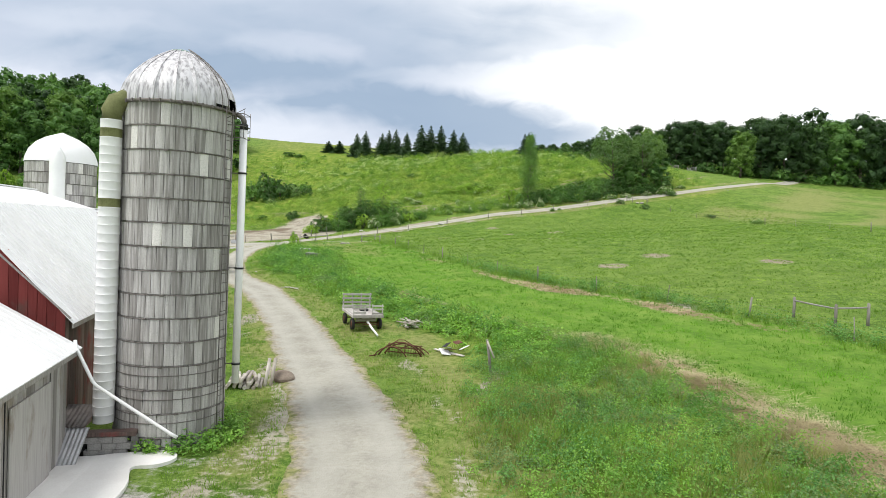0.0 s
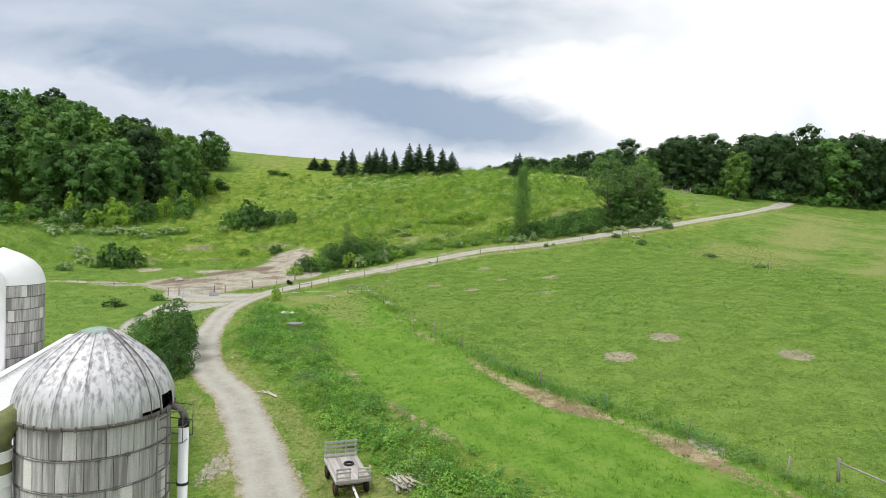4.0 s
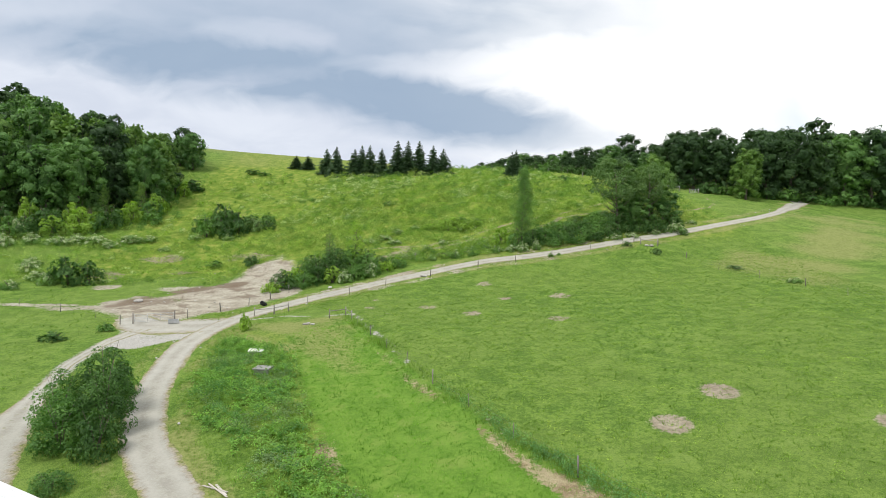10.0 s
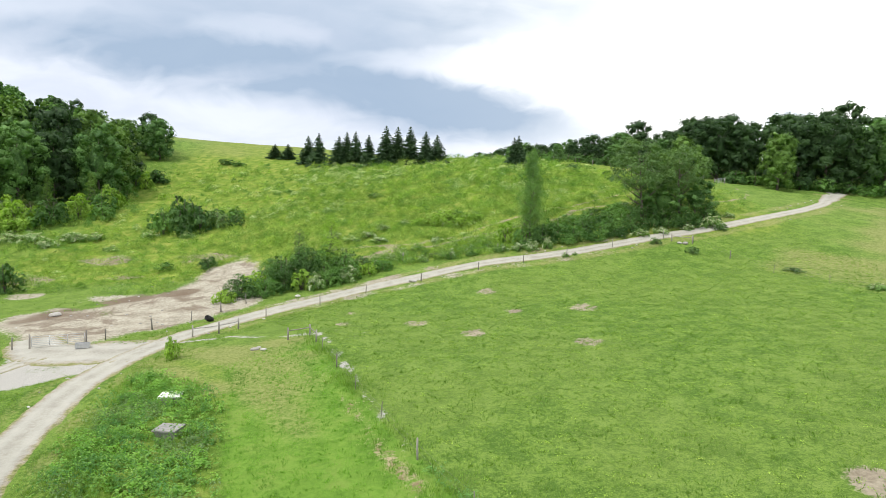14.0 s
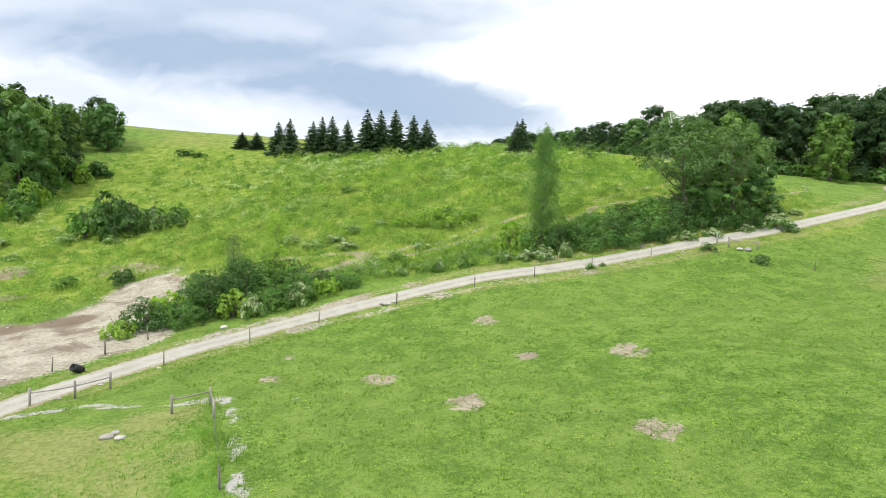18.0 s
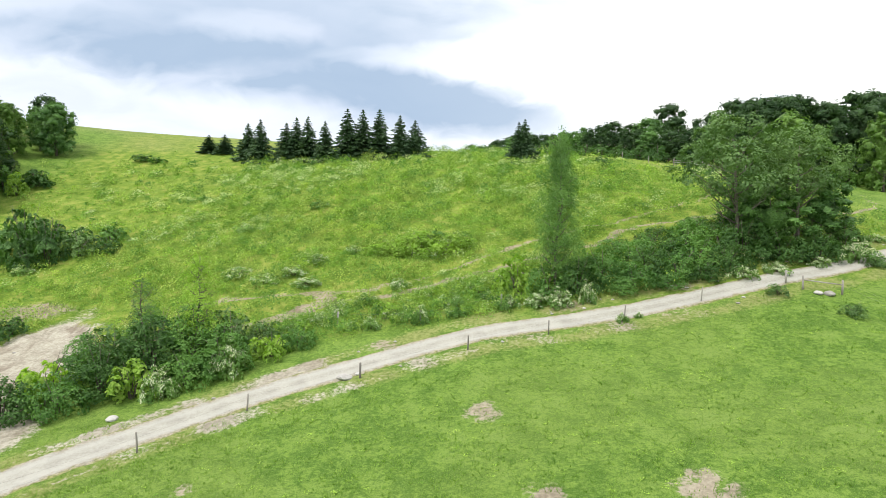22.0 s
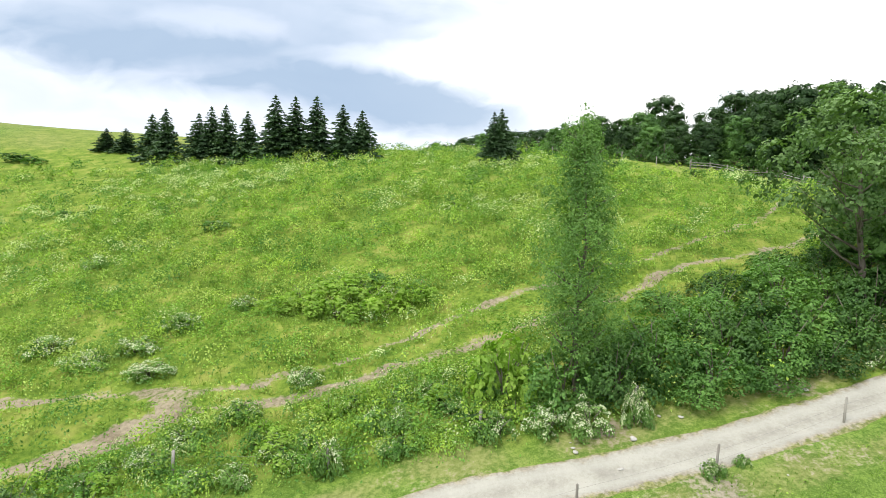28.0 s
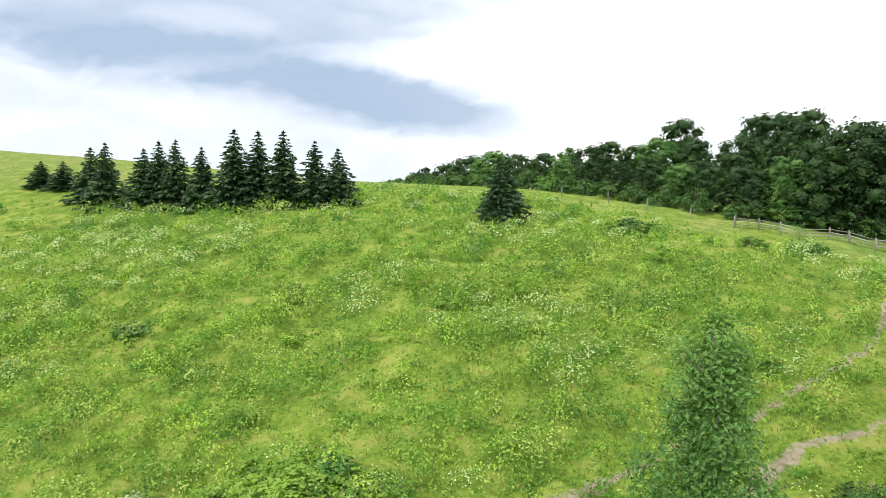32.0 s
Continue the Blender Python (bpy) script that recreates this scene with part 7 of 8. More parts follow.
slender_tree(18.2, 136.4, 15.4, 2.9, 0.165, 22000, M_LEAF_POPLAR, 71, "slender young ash tree with an open feathery crown above the road", 0.15, 0.0, 12, 0.42)
slender_tree(-13.0, 129.8, 9.4, 2.4, 0.19, 3000, M_BUSH_LIGHT, 72, "thin young tree with sparse yellow-green leaves in the thicket", 0.3)
slender_tree(-17.6, 130.0, 7.8, 2.2, 0.17, 1500, M_LEAF_GREY, 73, "half-bare young tree with few leaves in the thicket", 0.35)
for x, y, h, w, sd in ((-79.6, 174.0, 9.0, 1.9, 74), (-72.6, 178.4, 8.5, 2.0, 75), (-87.0, 171.0, 9.5, 2.0, 76)):
    slender_tree(x, y, h, w, 0.34, 1500, M_LEAF_LIGHT, sd, "slim light green young tree at the wood's edge", 0.1, 0.0, 8, 0.5)

# the big clump of trees above the road
big_kinds = [round_tree(81, 16, 6.0, 0.30, 6800, 26, M_LEAF_GREY, 0.30, 0.9, 0.26, 16, 0.0, (0.16, 0.30), 1.6, 13, 0.085), round_tree(82, 17, 5.4, 0.33, 6200, 24, M_LEAF_LIGHT, 0.22, 1.0, 0.30, 14, 0.5, (0.20, 0.36), 1.8, 13, 0.10),
             round_tree(83, 14, 5.8, 0.31, 6400, 24, M_LEAF, 0.02, 1.0, 0.26, 14, 0.5, (0.18, 0.34), 1.9, 13, 0.095)]
for k, x, y, s, sq, lean, lbl in ((0, 37.8, 140.2, 1.0, 0.95, 4, "broad spreading grey-green tree above the road"), (0, 44.6, 141.0, 0.80, 1.0, -3, "broad grey-green tree with bare lower limbs above the road"), (1, 47.6, 147.6, 0.82, 0.92, 0, "tall bright green tree behind the roadside clump"),
                                  (2, 42.6, 145.4, 0.80, 0.85, 0, "dark green tree in the roadside clump"), (2, 41.4, 140.4, 0.70, 0.72, 0, "low dark green tree under the roadside clump"), (2, 47.8, 142.0, 0.74, 0.72, 0, "dark green tree at the end of the roadside clump")):
    plant("tree", big_kinds[k], TREE, x, y, s, x * 33, lbl, "tree", "roadside clump of trees", -0.2, sq, (0, lean))
plant("tree", woods_kinds[4], TREE, 86.0, 182.0, 0.80, 50, "bright green tree standing before the dark wood", "tree", "", -0.2)
plant("tree", woods_kinds[1], TREE, -77.0, 226.0, 0.72, 150, "round-crowned tree at the top of the western wood", "tree", "", -0.2)
plant("tree", woods_kinds[2], TREE, -82.0, 232.0, 0.72, 190, "round-crowned tree at the top of the western wood", "tree", "", -0.2)
# ---- fences and gates ----
def post_mesh(h, r, seed):
    b = tube([(0, 0, -0.3), (0.01, 0, h * 0.5), (0.0, 0.015, h - 0.02), (0, 0, h)], [r * 1.05, r, r * 0.95, r * 0.7], 7)
    me = bpy.data.meshes.new("post")
    b.to_mesh(me)
    b.free()
    me.materials.append(M_POST)
    return me


POSTS = [post_mesh(1.25, 0.06, 1), post_mesh(1.25, 0.085, 2), post_mesh(1.15, 0.03, 3)]
M_WIRE = plain("fence_wire", (0.16, 0.15, 0.14), (0.28, 0.27, 0.26), 0.5, 0.7)


def fence(pts, label, kinds=(0,), wires=(0.45, 0.8, 1.1), gap=None, high=1.0):
    """A wire fence through pts (or evenly every gap metres along them): posts, and a wire strand for each height, hung from post to post."""
    if gap:
        c, _ = curve_points(pts, 0.5)
        run = np.concatenate([[0], np.cumsum(np.hypot(*np.diff(c, axis=0).T))])
        pts = [(float(np.interp(t, run, c[:, 0])), float(np.interp(t, run, c[:, 1]))) for t in np.arange(0, run[-1], gap)]
    e = thing("fence", pts[0][0], pts[0][1], label, "fence")
    o = e.matrix_basis.translation
    rg = random.Random(int(abs(pts[0][0] * 10)))
    tops = []
    for k, (x, y) in enumerate(pts):
        z = gz(x, y)
        p = new("post", POSTS[kinds[k % len(kinds)]])
        p.parent = e
        p.matrix_basis = pose(x - o.x, y - o.y, z - o.z, rg.uniform(-4, 4), rg.uniform(-4, 4), rg.uniform(0, 360)) @ Matrix.Diagonal((1, 1, high * rg.uniform(0.92, 1.08), 1))
        tops.append(Vector((x - o.x, y - o.y, z - o.z)))
    for h in wires:
        line = [tops[0] + Vector((0, 0, h * high))]
        for p, q in zip(tops, tops[1:]):
            line += [p.lerp(q, 0.5) + Vector((0, 0, h * high - 0.06)), q + Vector((0, 0, h * high))]
        part("wire", tube(line, 0.005, 3, False), M_WIRE, e)
    return e


def rail_fence(pts, label, rails=(0.55, 1.05), h=1.25):
    """Posts with round wooden rails."""
    e = thing("rail_fence", pts[0][0], pts[0][1], label, "fence")
    o = e.matrix_basis.translation
    v = [Vector((x - o.x, y - o.y, gz(x, y) - o.z)) for x, y in pts]
    for p in v:
        q = new("post", POSTS[1])
        q.parent, q.matrix_basis = e, Matrix.Translation(p) @ Matrix.Diagonal((1, 1, h / 1.25, 1))
    for p, q in zip(v, v[1:]):
        for z in rails:
            part("rail", tube([p + Vector((0, 0, z)), p.lerp(q, 0.5) + Vector((0, 0, z - 0.03)), q + Vector((0, 0, z - 0.02))], [0.05, 0.055, 0.045], 7), M_GREY_BOARD if z > 0.8 else M_POST, e)
    return e


fence([(-18.2, 111.9), (-12.5, 117.0), (-7.0, 121.8), (0.6, 125.4), (9.1, 128.2), (16.0, 129.4), (22.8, 130.4), (30.4, 132.2), (39.2, 133.9)], "thin wooden posts and wire along the gravel road", (0, 0, 0, 1, 0), (0.5, 0.95))
fence([(-12.0, 134.6), (-2.3, 135.2), (5.3, 133.8), (12.8, 135.2), (21.0, 135.2)], "old posts and wire in the weeds above the road", (1, 1, 0), (0.6, 1.0))
fence([(-33.0, 103.4), (-29.9, 107.6), (-26.9, 111.4), (-24.7, 115.6), (-22.6, 119.4)], "wooden posts and wire around the bare yard", (0, 1), (0.45, 0.8, 1.1))
fence([(-40.5, 100.0), (-46.0, 104.5), (-53.0, 108.5), (-61.0, 112.0), (-70.0, 114.5)], "posts and wire beside the trampled path", (0, 2), (0.5, 0.95))
fence(FIELD_EDGE, "thin stakes and wire between the mown strip and the pasture", (2, 2, 0), (0.5, 0.9), 6.5)
fence([(43.0, 131.5), (47.9, 116.4), (53.4, 104.0), (55.0, 89.4), (57.0, 70.0)], "stakes and wire across the pasture in rank grass", (2, 0, 2), (0.5, 0.9), 7.5)
fence([(15.0, 262.0), (24.0, 240.0), (30.5, 226.0), (35.1, 218.5), (38.6, 213.6), (43.2, 206.4), (46.2, 200.4), (49.4, 194.8), (51.9, 189.3)], "grey posts and wire along the wood's edge", (1, 0), (0.5, 0.9, 1.15), None, 1.25)
rail_fence([(51.9, 189.3), (54.3, 188.3), (56.4, 187.4), (58.3, 186.7), (61.1, 185.5), (62.7, 184.5), (65.0, 183.3), (68.0, 182.6)], "grey wooden rail fence along the wood's edge", (0.5, 0.85, 1.2), 1.4)
rail_fence([(-13.3, 100.7), (-11.3, 102.1), (-10.2, 99.4)], "weathered wooden rails at the corner of the mown strip", (0.95,))
rail_fence([(21.3, 37.2), (22.3, 34.8), (24.0, 34.6)], "short grey wooden rail fence in the weeds", (1.05,))
rail_fence([(40.0, 132.6), (42.6, 131.0)], "fallen wooden rail between two posts at the roadside", (0.9,))
rail_fence([(-24.0, 103.6), (-21.6, 104.8), (-20.0, 106.6)], "weathered wooden rail beside the road", (0.9,))
stake = thing("stake", 2.4, 27.6, "leaning grey stake standing in the weeds", "post", tilt=(0, -8))
part("stake_body", tube([(0, 0, -0.2), (0.02, 0.02, 0.9), (0, 0, 1.75)], [0.07, 0.065, 0.05], 7), M_POST, stake)
part("broken_rail", tube([(0, 0, 1.7), (0.22, -0.25, 0.95)], 0.045, 6), M_PALE_WOOD, stake)


def tube_gate(x0, y0, x1, y1, label):
    """A swung metal gate of tubes with uprights and a brace."""
    L = math.hypot(x1 - x0, y1 - y0)
    e = thing("gate", x0, y0, label, "gate", turn=math.degrees(math.atan2(y1 - y0, x1 - x0)))
    dz = gz(x1, y1) - gz(x0, y0)
    for z in (0.25, 0.42, 0.60, 0.80, 1.02, 1.22):
        part("gate_tube", tube([(0.05, 0, z), (L - 0.05, 0, z + dz)], 0.024, 6), M_GALV, e)
    for f in (0.01, 0.34, 0.67, 0.99):
        part("gate_upright", tube([(L * f, 0, 0.22 + dz * f), (L * f, 0, 1.25 + dz * f)], 0.026, 6), M_GALV, e)
    for x, z in ((-0.12, 0), (L + 0.12, dz)):
        part("gate_post", tube([(x, 0, z - 0.4), (x, 0, z + 1.5)], [0.09, 0.08], 8), M_POST, e)


tube_gate(-38.9, 100.4, -34.2, 101.6, "grey metal tube gate to the bare yard")
tube_gate(70.0, 180.6, 72.6, 181.2, "white metal gate at the edge of the wood")

# stones along the road and in the yard
def stone_mesh(seed):
    b = bmesh.new()
    bmesh.ops.create_icosphere(b, subdivisions=2, radius=0.5)
    for v in b.verts:
        v.co *= 1 + 0.3 * noise.noise(v.co * 1.9 + Vector((seed, 0, 0)))
        v.co.z *= 0.5
    me = bpy.data.meshes.new("stone_body")
    b.to_mesh(me)
    b.free()
    me.materials.append(M_STONE)
    return me


M_STONE = plain("field_stone", (0.30, 0.28, 0.25), (0.52, 0.50, 0.46), 0.9, each=0.4)
STONES = [stone_mesh(k * 3.7) for k in range(4)]
rs = random.Random(5)
places = [(-15.8, 97.3, 0.9), (-14.9, 97.0, 0.7), (-16.3, 122.0, 1.0), (-45.1, 115.7, 1.6), (18.7, 131.3, 0.35), (40.8, 131.6, 1.0), (41.6, 131.2, 1.3), (-15.6, 97.9, 0.6), (-0.6, 125.6, 1.3), (0.4, 126.0, 0.6)]
c, left = curve_points(ROAD, 1.0)
for k in range(70):
    i = rs.randrange(95, len(c) - 30)
    side = rs.choice((-1, 1, 1))
    q = c[i] + left[i] * side * rs.uniform(1.6, 2.8)
    places.append((q[0], q[1], rs.uniform(0.12, 0.42)))
for k in range(46):
    places.append((rs.uniform(-46, -24), rs.uniform(106, 138), rs.uniform(0.12, 0.45)))
for k, (x, y, s) in enumerate(places):
    o = new("stone", STONES[k % 4])
    o.matrix_basis = pose(x, y, gz(x, y) + 0.04 * s + 0.03, 0, 0, rs.uniform(0, 360)) @ Matrix.Diagonal((s, s * rs.uniform(0.6, 1), s * 0.8, 1))
    tagged(o, "pale grey field stone lying on the ground", "stone", "stones by the road and in the yard")
# ---- grass and weeds: what nobody could count ----
def tufts(name, px, py, height, blades, width, mat, label, seed, spread=0.25, leafy=False, lean=0.45):
    """Tufts of blades, or of leafy stems, standing on the ground at px, py."""
    rng = np.random.default_rng(seed)
    n = len(px)
    z = ground_z(px, py)
    h = height * rng.uniform(0.55, 1.25, n) if np.ndim(height) == 0 else height * rng.uniform(0.6, 1.25, n)
    P = np.repeat(np.stack([px, py, z], 1), blades, 0)
    H = np.repeat(h, blades) * rng.uniform(0.55, 1.1, n * blades)
    a = rng.uniform(0, 2 * np.pi, n * blades)
    off = np.stack([np.cos(a), np.sin(a), np.zeros_like(a)], 1)
    r = spread * np.sqrt(rng.random(n * blades))
    base = P + off * r[:, None]
    if leafy:
        f = rng.random(n * blades) ** 0.7
        cen = base + np.stack([np.zeros_like(a), np.zeros_like(a), H * f + 0.03], 1)
        v, fc = cards(cen, off * 0.5 + rng.normal(0, 0.25, off.shape) + np.array([0, 0, 1.2]), np.repeat(np.broadcast_to(width, n), blades), rng, 0.6)
    else:
        tip = base + off * (H * lean)[:, None] + np.stack([np.zeros_like(a), np.zeros_like(a), H], 1)
        side = np.stack([-np.sin(a + 0.6), np.cos(a + 0.6), np.zeros_like(a)], 1) * (width * 0.5)
        v = np.stack([base - side, base + side, tip], 1).reshape(-1, 3)
        fc = np.arange(len(v)).reshape(-1, 3)
    return tagged(new(name, mesh_from(name, v, fc, mat, False)), label, "grass", kind="stuff")


def scatter(x0, x1, y0, y1, per, seed, keep=None):
    """Random places at per per square metre, kept where keep(x, y) says so (a chance from 0 to 1)."""
    rng = np.random.default_rng(seed)
    n = int((x1 - x0) * (y1 - y0) * per)
    x, y = rng.uniform(x0, x1, n), rng.uniform(y0, y1, n)
    if keep is not None:
        ok = rng.random(n) < keep(x, y)
        x, y = x[ok], y[ok]
    return x, y


def bare(x, y):
    """1 where gravel or bare earth keeps plants away."""
    d = np.clip(2.2 - line_distance(x, y, ROAD)[0], 0, 1) > 0.15
    for pts, w in (([(-22.0, 136.0), (-16.0, 136.6), (-11.4, 137.4), (-7.6, 138.2), (-4.2, 140.2)], 1.2), ([(-20.0, 143.6), (-13.0, 144.2), (-6.5, 143.0), (-3.5, 141.2)], 0.9), (TRACK, 0.7), (TRACK_HIGH, 0.45), (TRACK_UP, 0.5), (TRACK_FORK, 0.2), (SPUR, 2.8), (LANE, 2.1), (SPRUCE_TRACK, 0.2)):
        d |= line_distance(x, y, pts)[0] < w
    d |= inside(x, y, [(-44, 105), (-40, 100.5), (-34, 101.8), (-29.5, 107), (-24, 113), (-21, 119), (-22, 128), (-25, 140), (-30, 147), (-34, 140), (-36, 128), (-44, 118), (-52, 113)])
    d |= inside(x, y, [(-41.5, 102.5), (-38.0, 95.0), (-36.0, 88.5), (-33.0, 87.5), (-30.4, 90.5), (-27.0, 93.0), (-25.5, 99.0), (-31.0, 100.0), (-36.0, 102.0)])
    d |= inside(x, y, [(-12, 12), (-11.4, 18.8), (-7.3, 18.5), (-8, 12)])
    return d


WEST_WEEDS = [(-23.5, 90.0), (-19.0, 88.0), (-15.0, 82.0), (-11.5, 70.0), (-8.0, 59.0), (-4.2, 52.0), (1.0, 44.0), (4.6, 39.0), (7.6, 34.2), (4.0, 30.0), (0.8, 34.5), (-2.6, 42.0), (-6.5, 46.0), (-9.5, 52.5), (-13.0, 60.0), (-18.5, 66.5), (-22.0, 76.0), (-23.5, 86.0)]
EAST_WEEDS = [(7.2, 34.2), (9.5, 29.4), (10.6, 22.7), (11.2, 17.0), (11.8, 8.0), (2.5, 8.0), (2.0, 16.0), (1.6, 24.0), (2.0, 30.0), (4.0, 31.0)]


def in_weeds(x, y):
    return np.maximum(inset(x, y, WEST_WEEDS, 2.0), inset(x, y, EAST_WEEDS, 2.0))


dr0 = lambda x, y: line_distance(x, y, ROAD)[0]
lump = lambda x, y: np.clip(0.75 * noise2(x, y * 1.3, 3.2, 2.5) + 0.5 * noise2(x, y, 1.5, 5.0), -1, 1)
pale = lambda x, y: smooth(noise2(x, y, 3.6, 9.0) + 0.4 * noise2(x, y, 1.2, 4.0), 0.15, 0.5)
dryp = lambda x, y: smooth(noise2(x, y, 4.2, 14.0) + 0.4 * noise2(x, y, 1.4, 2.0), 0.1, 0.5) * (1 - pale(x, y))
# near the camera's start the leaves are fine, farther along the road broader
east, west = lambda x, y: inset(x, y, EAST_WEEDS, 2.0), lambda x, y: inset(x, y, WEST_WEEDS, 2.0)
x, y = scatter(1, 15, 8, 36, 8.5, 1, lambda x, y: east(x, y) * (1 - 0.75 * np.maximum(pale(x, y), dryp(x, y))) * (0.8 + 0.2 * lump(x, y)) * ~bare(x, y))
tufts("weeds", x, y, 0.42 + 0.36 * lump(x, y), 34, 0.09, M_WEED, "lush green broad-leaved weeds beside the road", 2, 0.24, True)
x, y = scatter(1, 15, 8, 36, 8.5, 41, lambda x, y: east(x, y) * pale(x, y) * ~bare(x, y))
tufts("pale_weeds", x, y, 0.50 + 0.20 * lump(x, y), 32, 0.085, M_SAGE, "pale grey-green weeds beside the road", 42, 0.22, True)
x, y = scatter(0.6, 15, 8, 36, 14.0, 43, lambda x, y: east(x, y) * (0.12 + 0.88 * dryp(x, y)) * ~bare(x, y))
tufts("dry_grass", x, y, 0.55, 16, 0.022, M_DRY, "dry yellow grass among the weeds", 44, 0.22)
x, y = scatter(-26, 8, 28, 97, 7.0, 45, lambda x, y: west(x, y) * (1 - 0.7 * np.maximum(pale(x, y), dryp(x, y))) * (0.8 + 0.2 * lump(x, y)) * ~bare(x, y))
tufts("weeds", x, y, 0.60 + 0.50 * lump(x, y), 18, 0.20, M_WEED, "lush green broad-leaved weeds beside the road", 46, 0.3, True)
x, y = scatter(-26, 8, 28, 97, 7.0, 47, lambda x, y: west(x, y) * pale(x, y) * ~bare(x, y))
tufts("pale_weeds", x, y, 0.55 + 0.25 * lump(x, y), 18, 0.14, M_SAGE, "pale grey-green weeds beside the road", 48, 0.3, True)
x, y = scatter(-26, 15, 8, 97, 5.0, 3, lambda x, y: in_weeds(x, y) * np.clip(noise2(x, y, 5.0, 6.0) + 0.3, 0, 1) * ~bare(x, y))
tufts("tall_grass", x, y, 0.75, 14, 0.03, M_GRASS, "tall seeding grass among the weeds", 4, 0.25)
x, y = scatter(-8, 4, 8, 40, 16.0, 49, lambda x, y: np.exp(-((dr0(x, y) - 3.1) / 0.8) ** 2) * np.clip(0.35 + 0.6 * noise2(x, y, 2.2, 3.0), 0, 1) * ~bare(x, y))
tufts("dry_grass", x, y, 0.14, 10, 0.018, M_DRY, "short dry grass at the road's edge", 50, 0.2, False, 0.9)
# rough grass at the verges
dr = lambda x, y: line_distance(x, y, ROAD)[0]
x, y = scatter(-40, 12, 8, 122, 9.0, 5, lambda x, y: smooth(7.0 - dr(x, y), 0, 3) * 0.8 * ~bare(x, y))
tufts("verge_grass", x, y, 0.16, 9, 0.03, M_GRASS, "short rough grass at the road's verges", 6, 0.2)
# pasture and mown strip
x, y = scatter(-26, 62, 34, 134, 4.2, 7, lambda x, y: np.where(inside(x, y, FIELD_EDGE + [(70, 20), (70, 140), (39, 133.5), (16, 129.0), (0, 125.0), (-12, 117), (-18, 111)]), 1.0, 0.0) * ~bare(x, y))
tufts("pasture_grass", x, y, 0.15 + 0.07 * noise2(x, y, 2.0), 6, 0.055, M_GRASS, "short grazed pasture grass", 8, 0.22)
x, y = scatter(-22, 60, 40, 132, 1.6, 51, lambda x, y: np.where(inside(x, y, FIELD_EDGE + [(70, 20), (70, 140), (39, 133.5), (16, 129.0), (0, 125.0), (-12, 117), (-18, 111)]), 1.0, 0.0) * np.clip(0.3 + 0.7 * noise2(x, y, 2.4, 6.0), 0, 1))
tufts("pasture_herbs", x, y, 0.12, 9, 0.10, M_HILL, "low bright clover and herbs in the pasture", 52, 0.25, True)
strip = MOWN_WEST + [(26.0, 5.0)] + FIELD_EDGE[::-1]
x, y = scatter(-18, 27, 8, 100, 6.0, 9, lambda x, y: inset(x, y, strip, 1.0))
tufts("mown_grass", x, y, 0.17, 8, 0.032, M_MOWN, "fresh bright green regrowth on the mown strip", 10, 0.22)
# rank growth along the pasture fence
x, y = scatter(-14, 26, 24, 104, 14.0, 11, lambda x, y: np.exp(-(line_distance(x, y, FIELD_EDGE)[0] / 0.6) ** 2) * np.clip(0.65 + 0.5 * noise2(x, y, 3.0, 7.0), 0, 1) * smooth(74 - y, 0, 16))
tufts("fence_weeds", x, y, 0.8, 16, 0.13, M_NETTLE, "rank weeds along the pasture fence", 12, 0.3, True)
x, y = scatter(-14, 26, 24, 104, 7.0, 13, lambda x, y: np.exp(-(line_distance(x, y, FIELD_EDGE)[0] / 1.0) ** 2) * np.clip(0.3 + 0.5 * noise2(x, y, 4.0, 2.0), 0, 1))
tufts("fence_grass", x, y, 0.8, 12, 0.03, M_GRASS, "tall pale grass along the pasture fence", 14, 0.25)
# raked straw
x, y = scatter(2, 16, 14, 42, 60.0, 15, lambda x, y: np.exp(-(line_distance(x, y, [(8.2, 34.0), (9.3, 31.5), (10.5, 28.0), (11.6, 22.0), (12.3, 17.5), (12.8, 13.0)])[0] / 1.35) ** 2) * np.clip(0.7 + 0.5 * noise2(x, y, 1.5), 0, 1))
tufts("straw", x, y, 0.13, 12, 0.024, M_STRAW, "raked yellow straw lying in a row", 16, 0.4, False, 4.2)
x, y = scatter(-8, 24, 34, 90, 26.0, 17, lambda x, y: (np.exp(-((line_distance(x, y, FIELD_EDGE)[0] - 1.3) / 0.7) ** 2) * np.clip(0.25 + 0.9 * noise2(x, y, 6.5, 5.0), 0, 1) * inset(x, y, strip, 1.0) + np.exp(-(line_distance(x, y, MOWN_WEST)[0] / 0.6) ** 2) * np.clip(0.1 + 0.9 * noise2(x, y, 5.5, 1.2), 0, 1)))
tufts("straw", x, y, 0.14, 7, 0.02, M_STRAW, "thin brown straw left at the strip's edges", 18, 0.3, False, 1.9)
# the open hill: herbs and ferns knee high, in drifts
hill = lambda x, y: smooth(y - np.where(x < -30, 126.0, 132.5 + 0.06 * np.abs(x)), 0, 3) * (1 - inset(x, y, [(-135, 157), (-104, 160), (-88, 168), (-74, 181), (-71, 196), (-74, 212), (-80, 230), (-165, 240)], 4.0)) * ~bare(x, y) * smooth(dr(x, y), 2.4, 3.6)
mound = lambda x, y: np.clip(0.7 * noise2(x, y * 1.6, 4.4, 4.0) + 0.55 * noise2(x, y * 1.2, 1.9, 7.0), -1, 1)
thick = lambda x, y: hill(x, y) * (1 - 0.72 * smooth(y, 146, 192)) * (0.45 + 0.55 * smooth(44 - np.abs(x - 6), 0, 22)) * (1 - 0.9 * smooth(y, 212, 232)) * smooth(line_distance(x, y, WOOD_FENCE)[0], 8, 14)
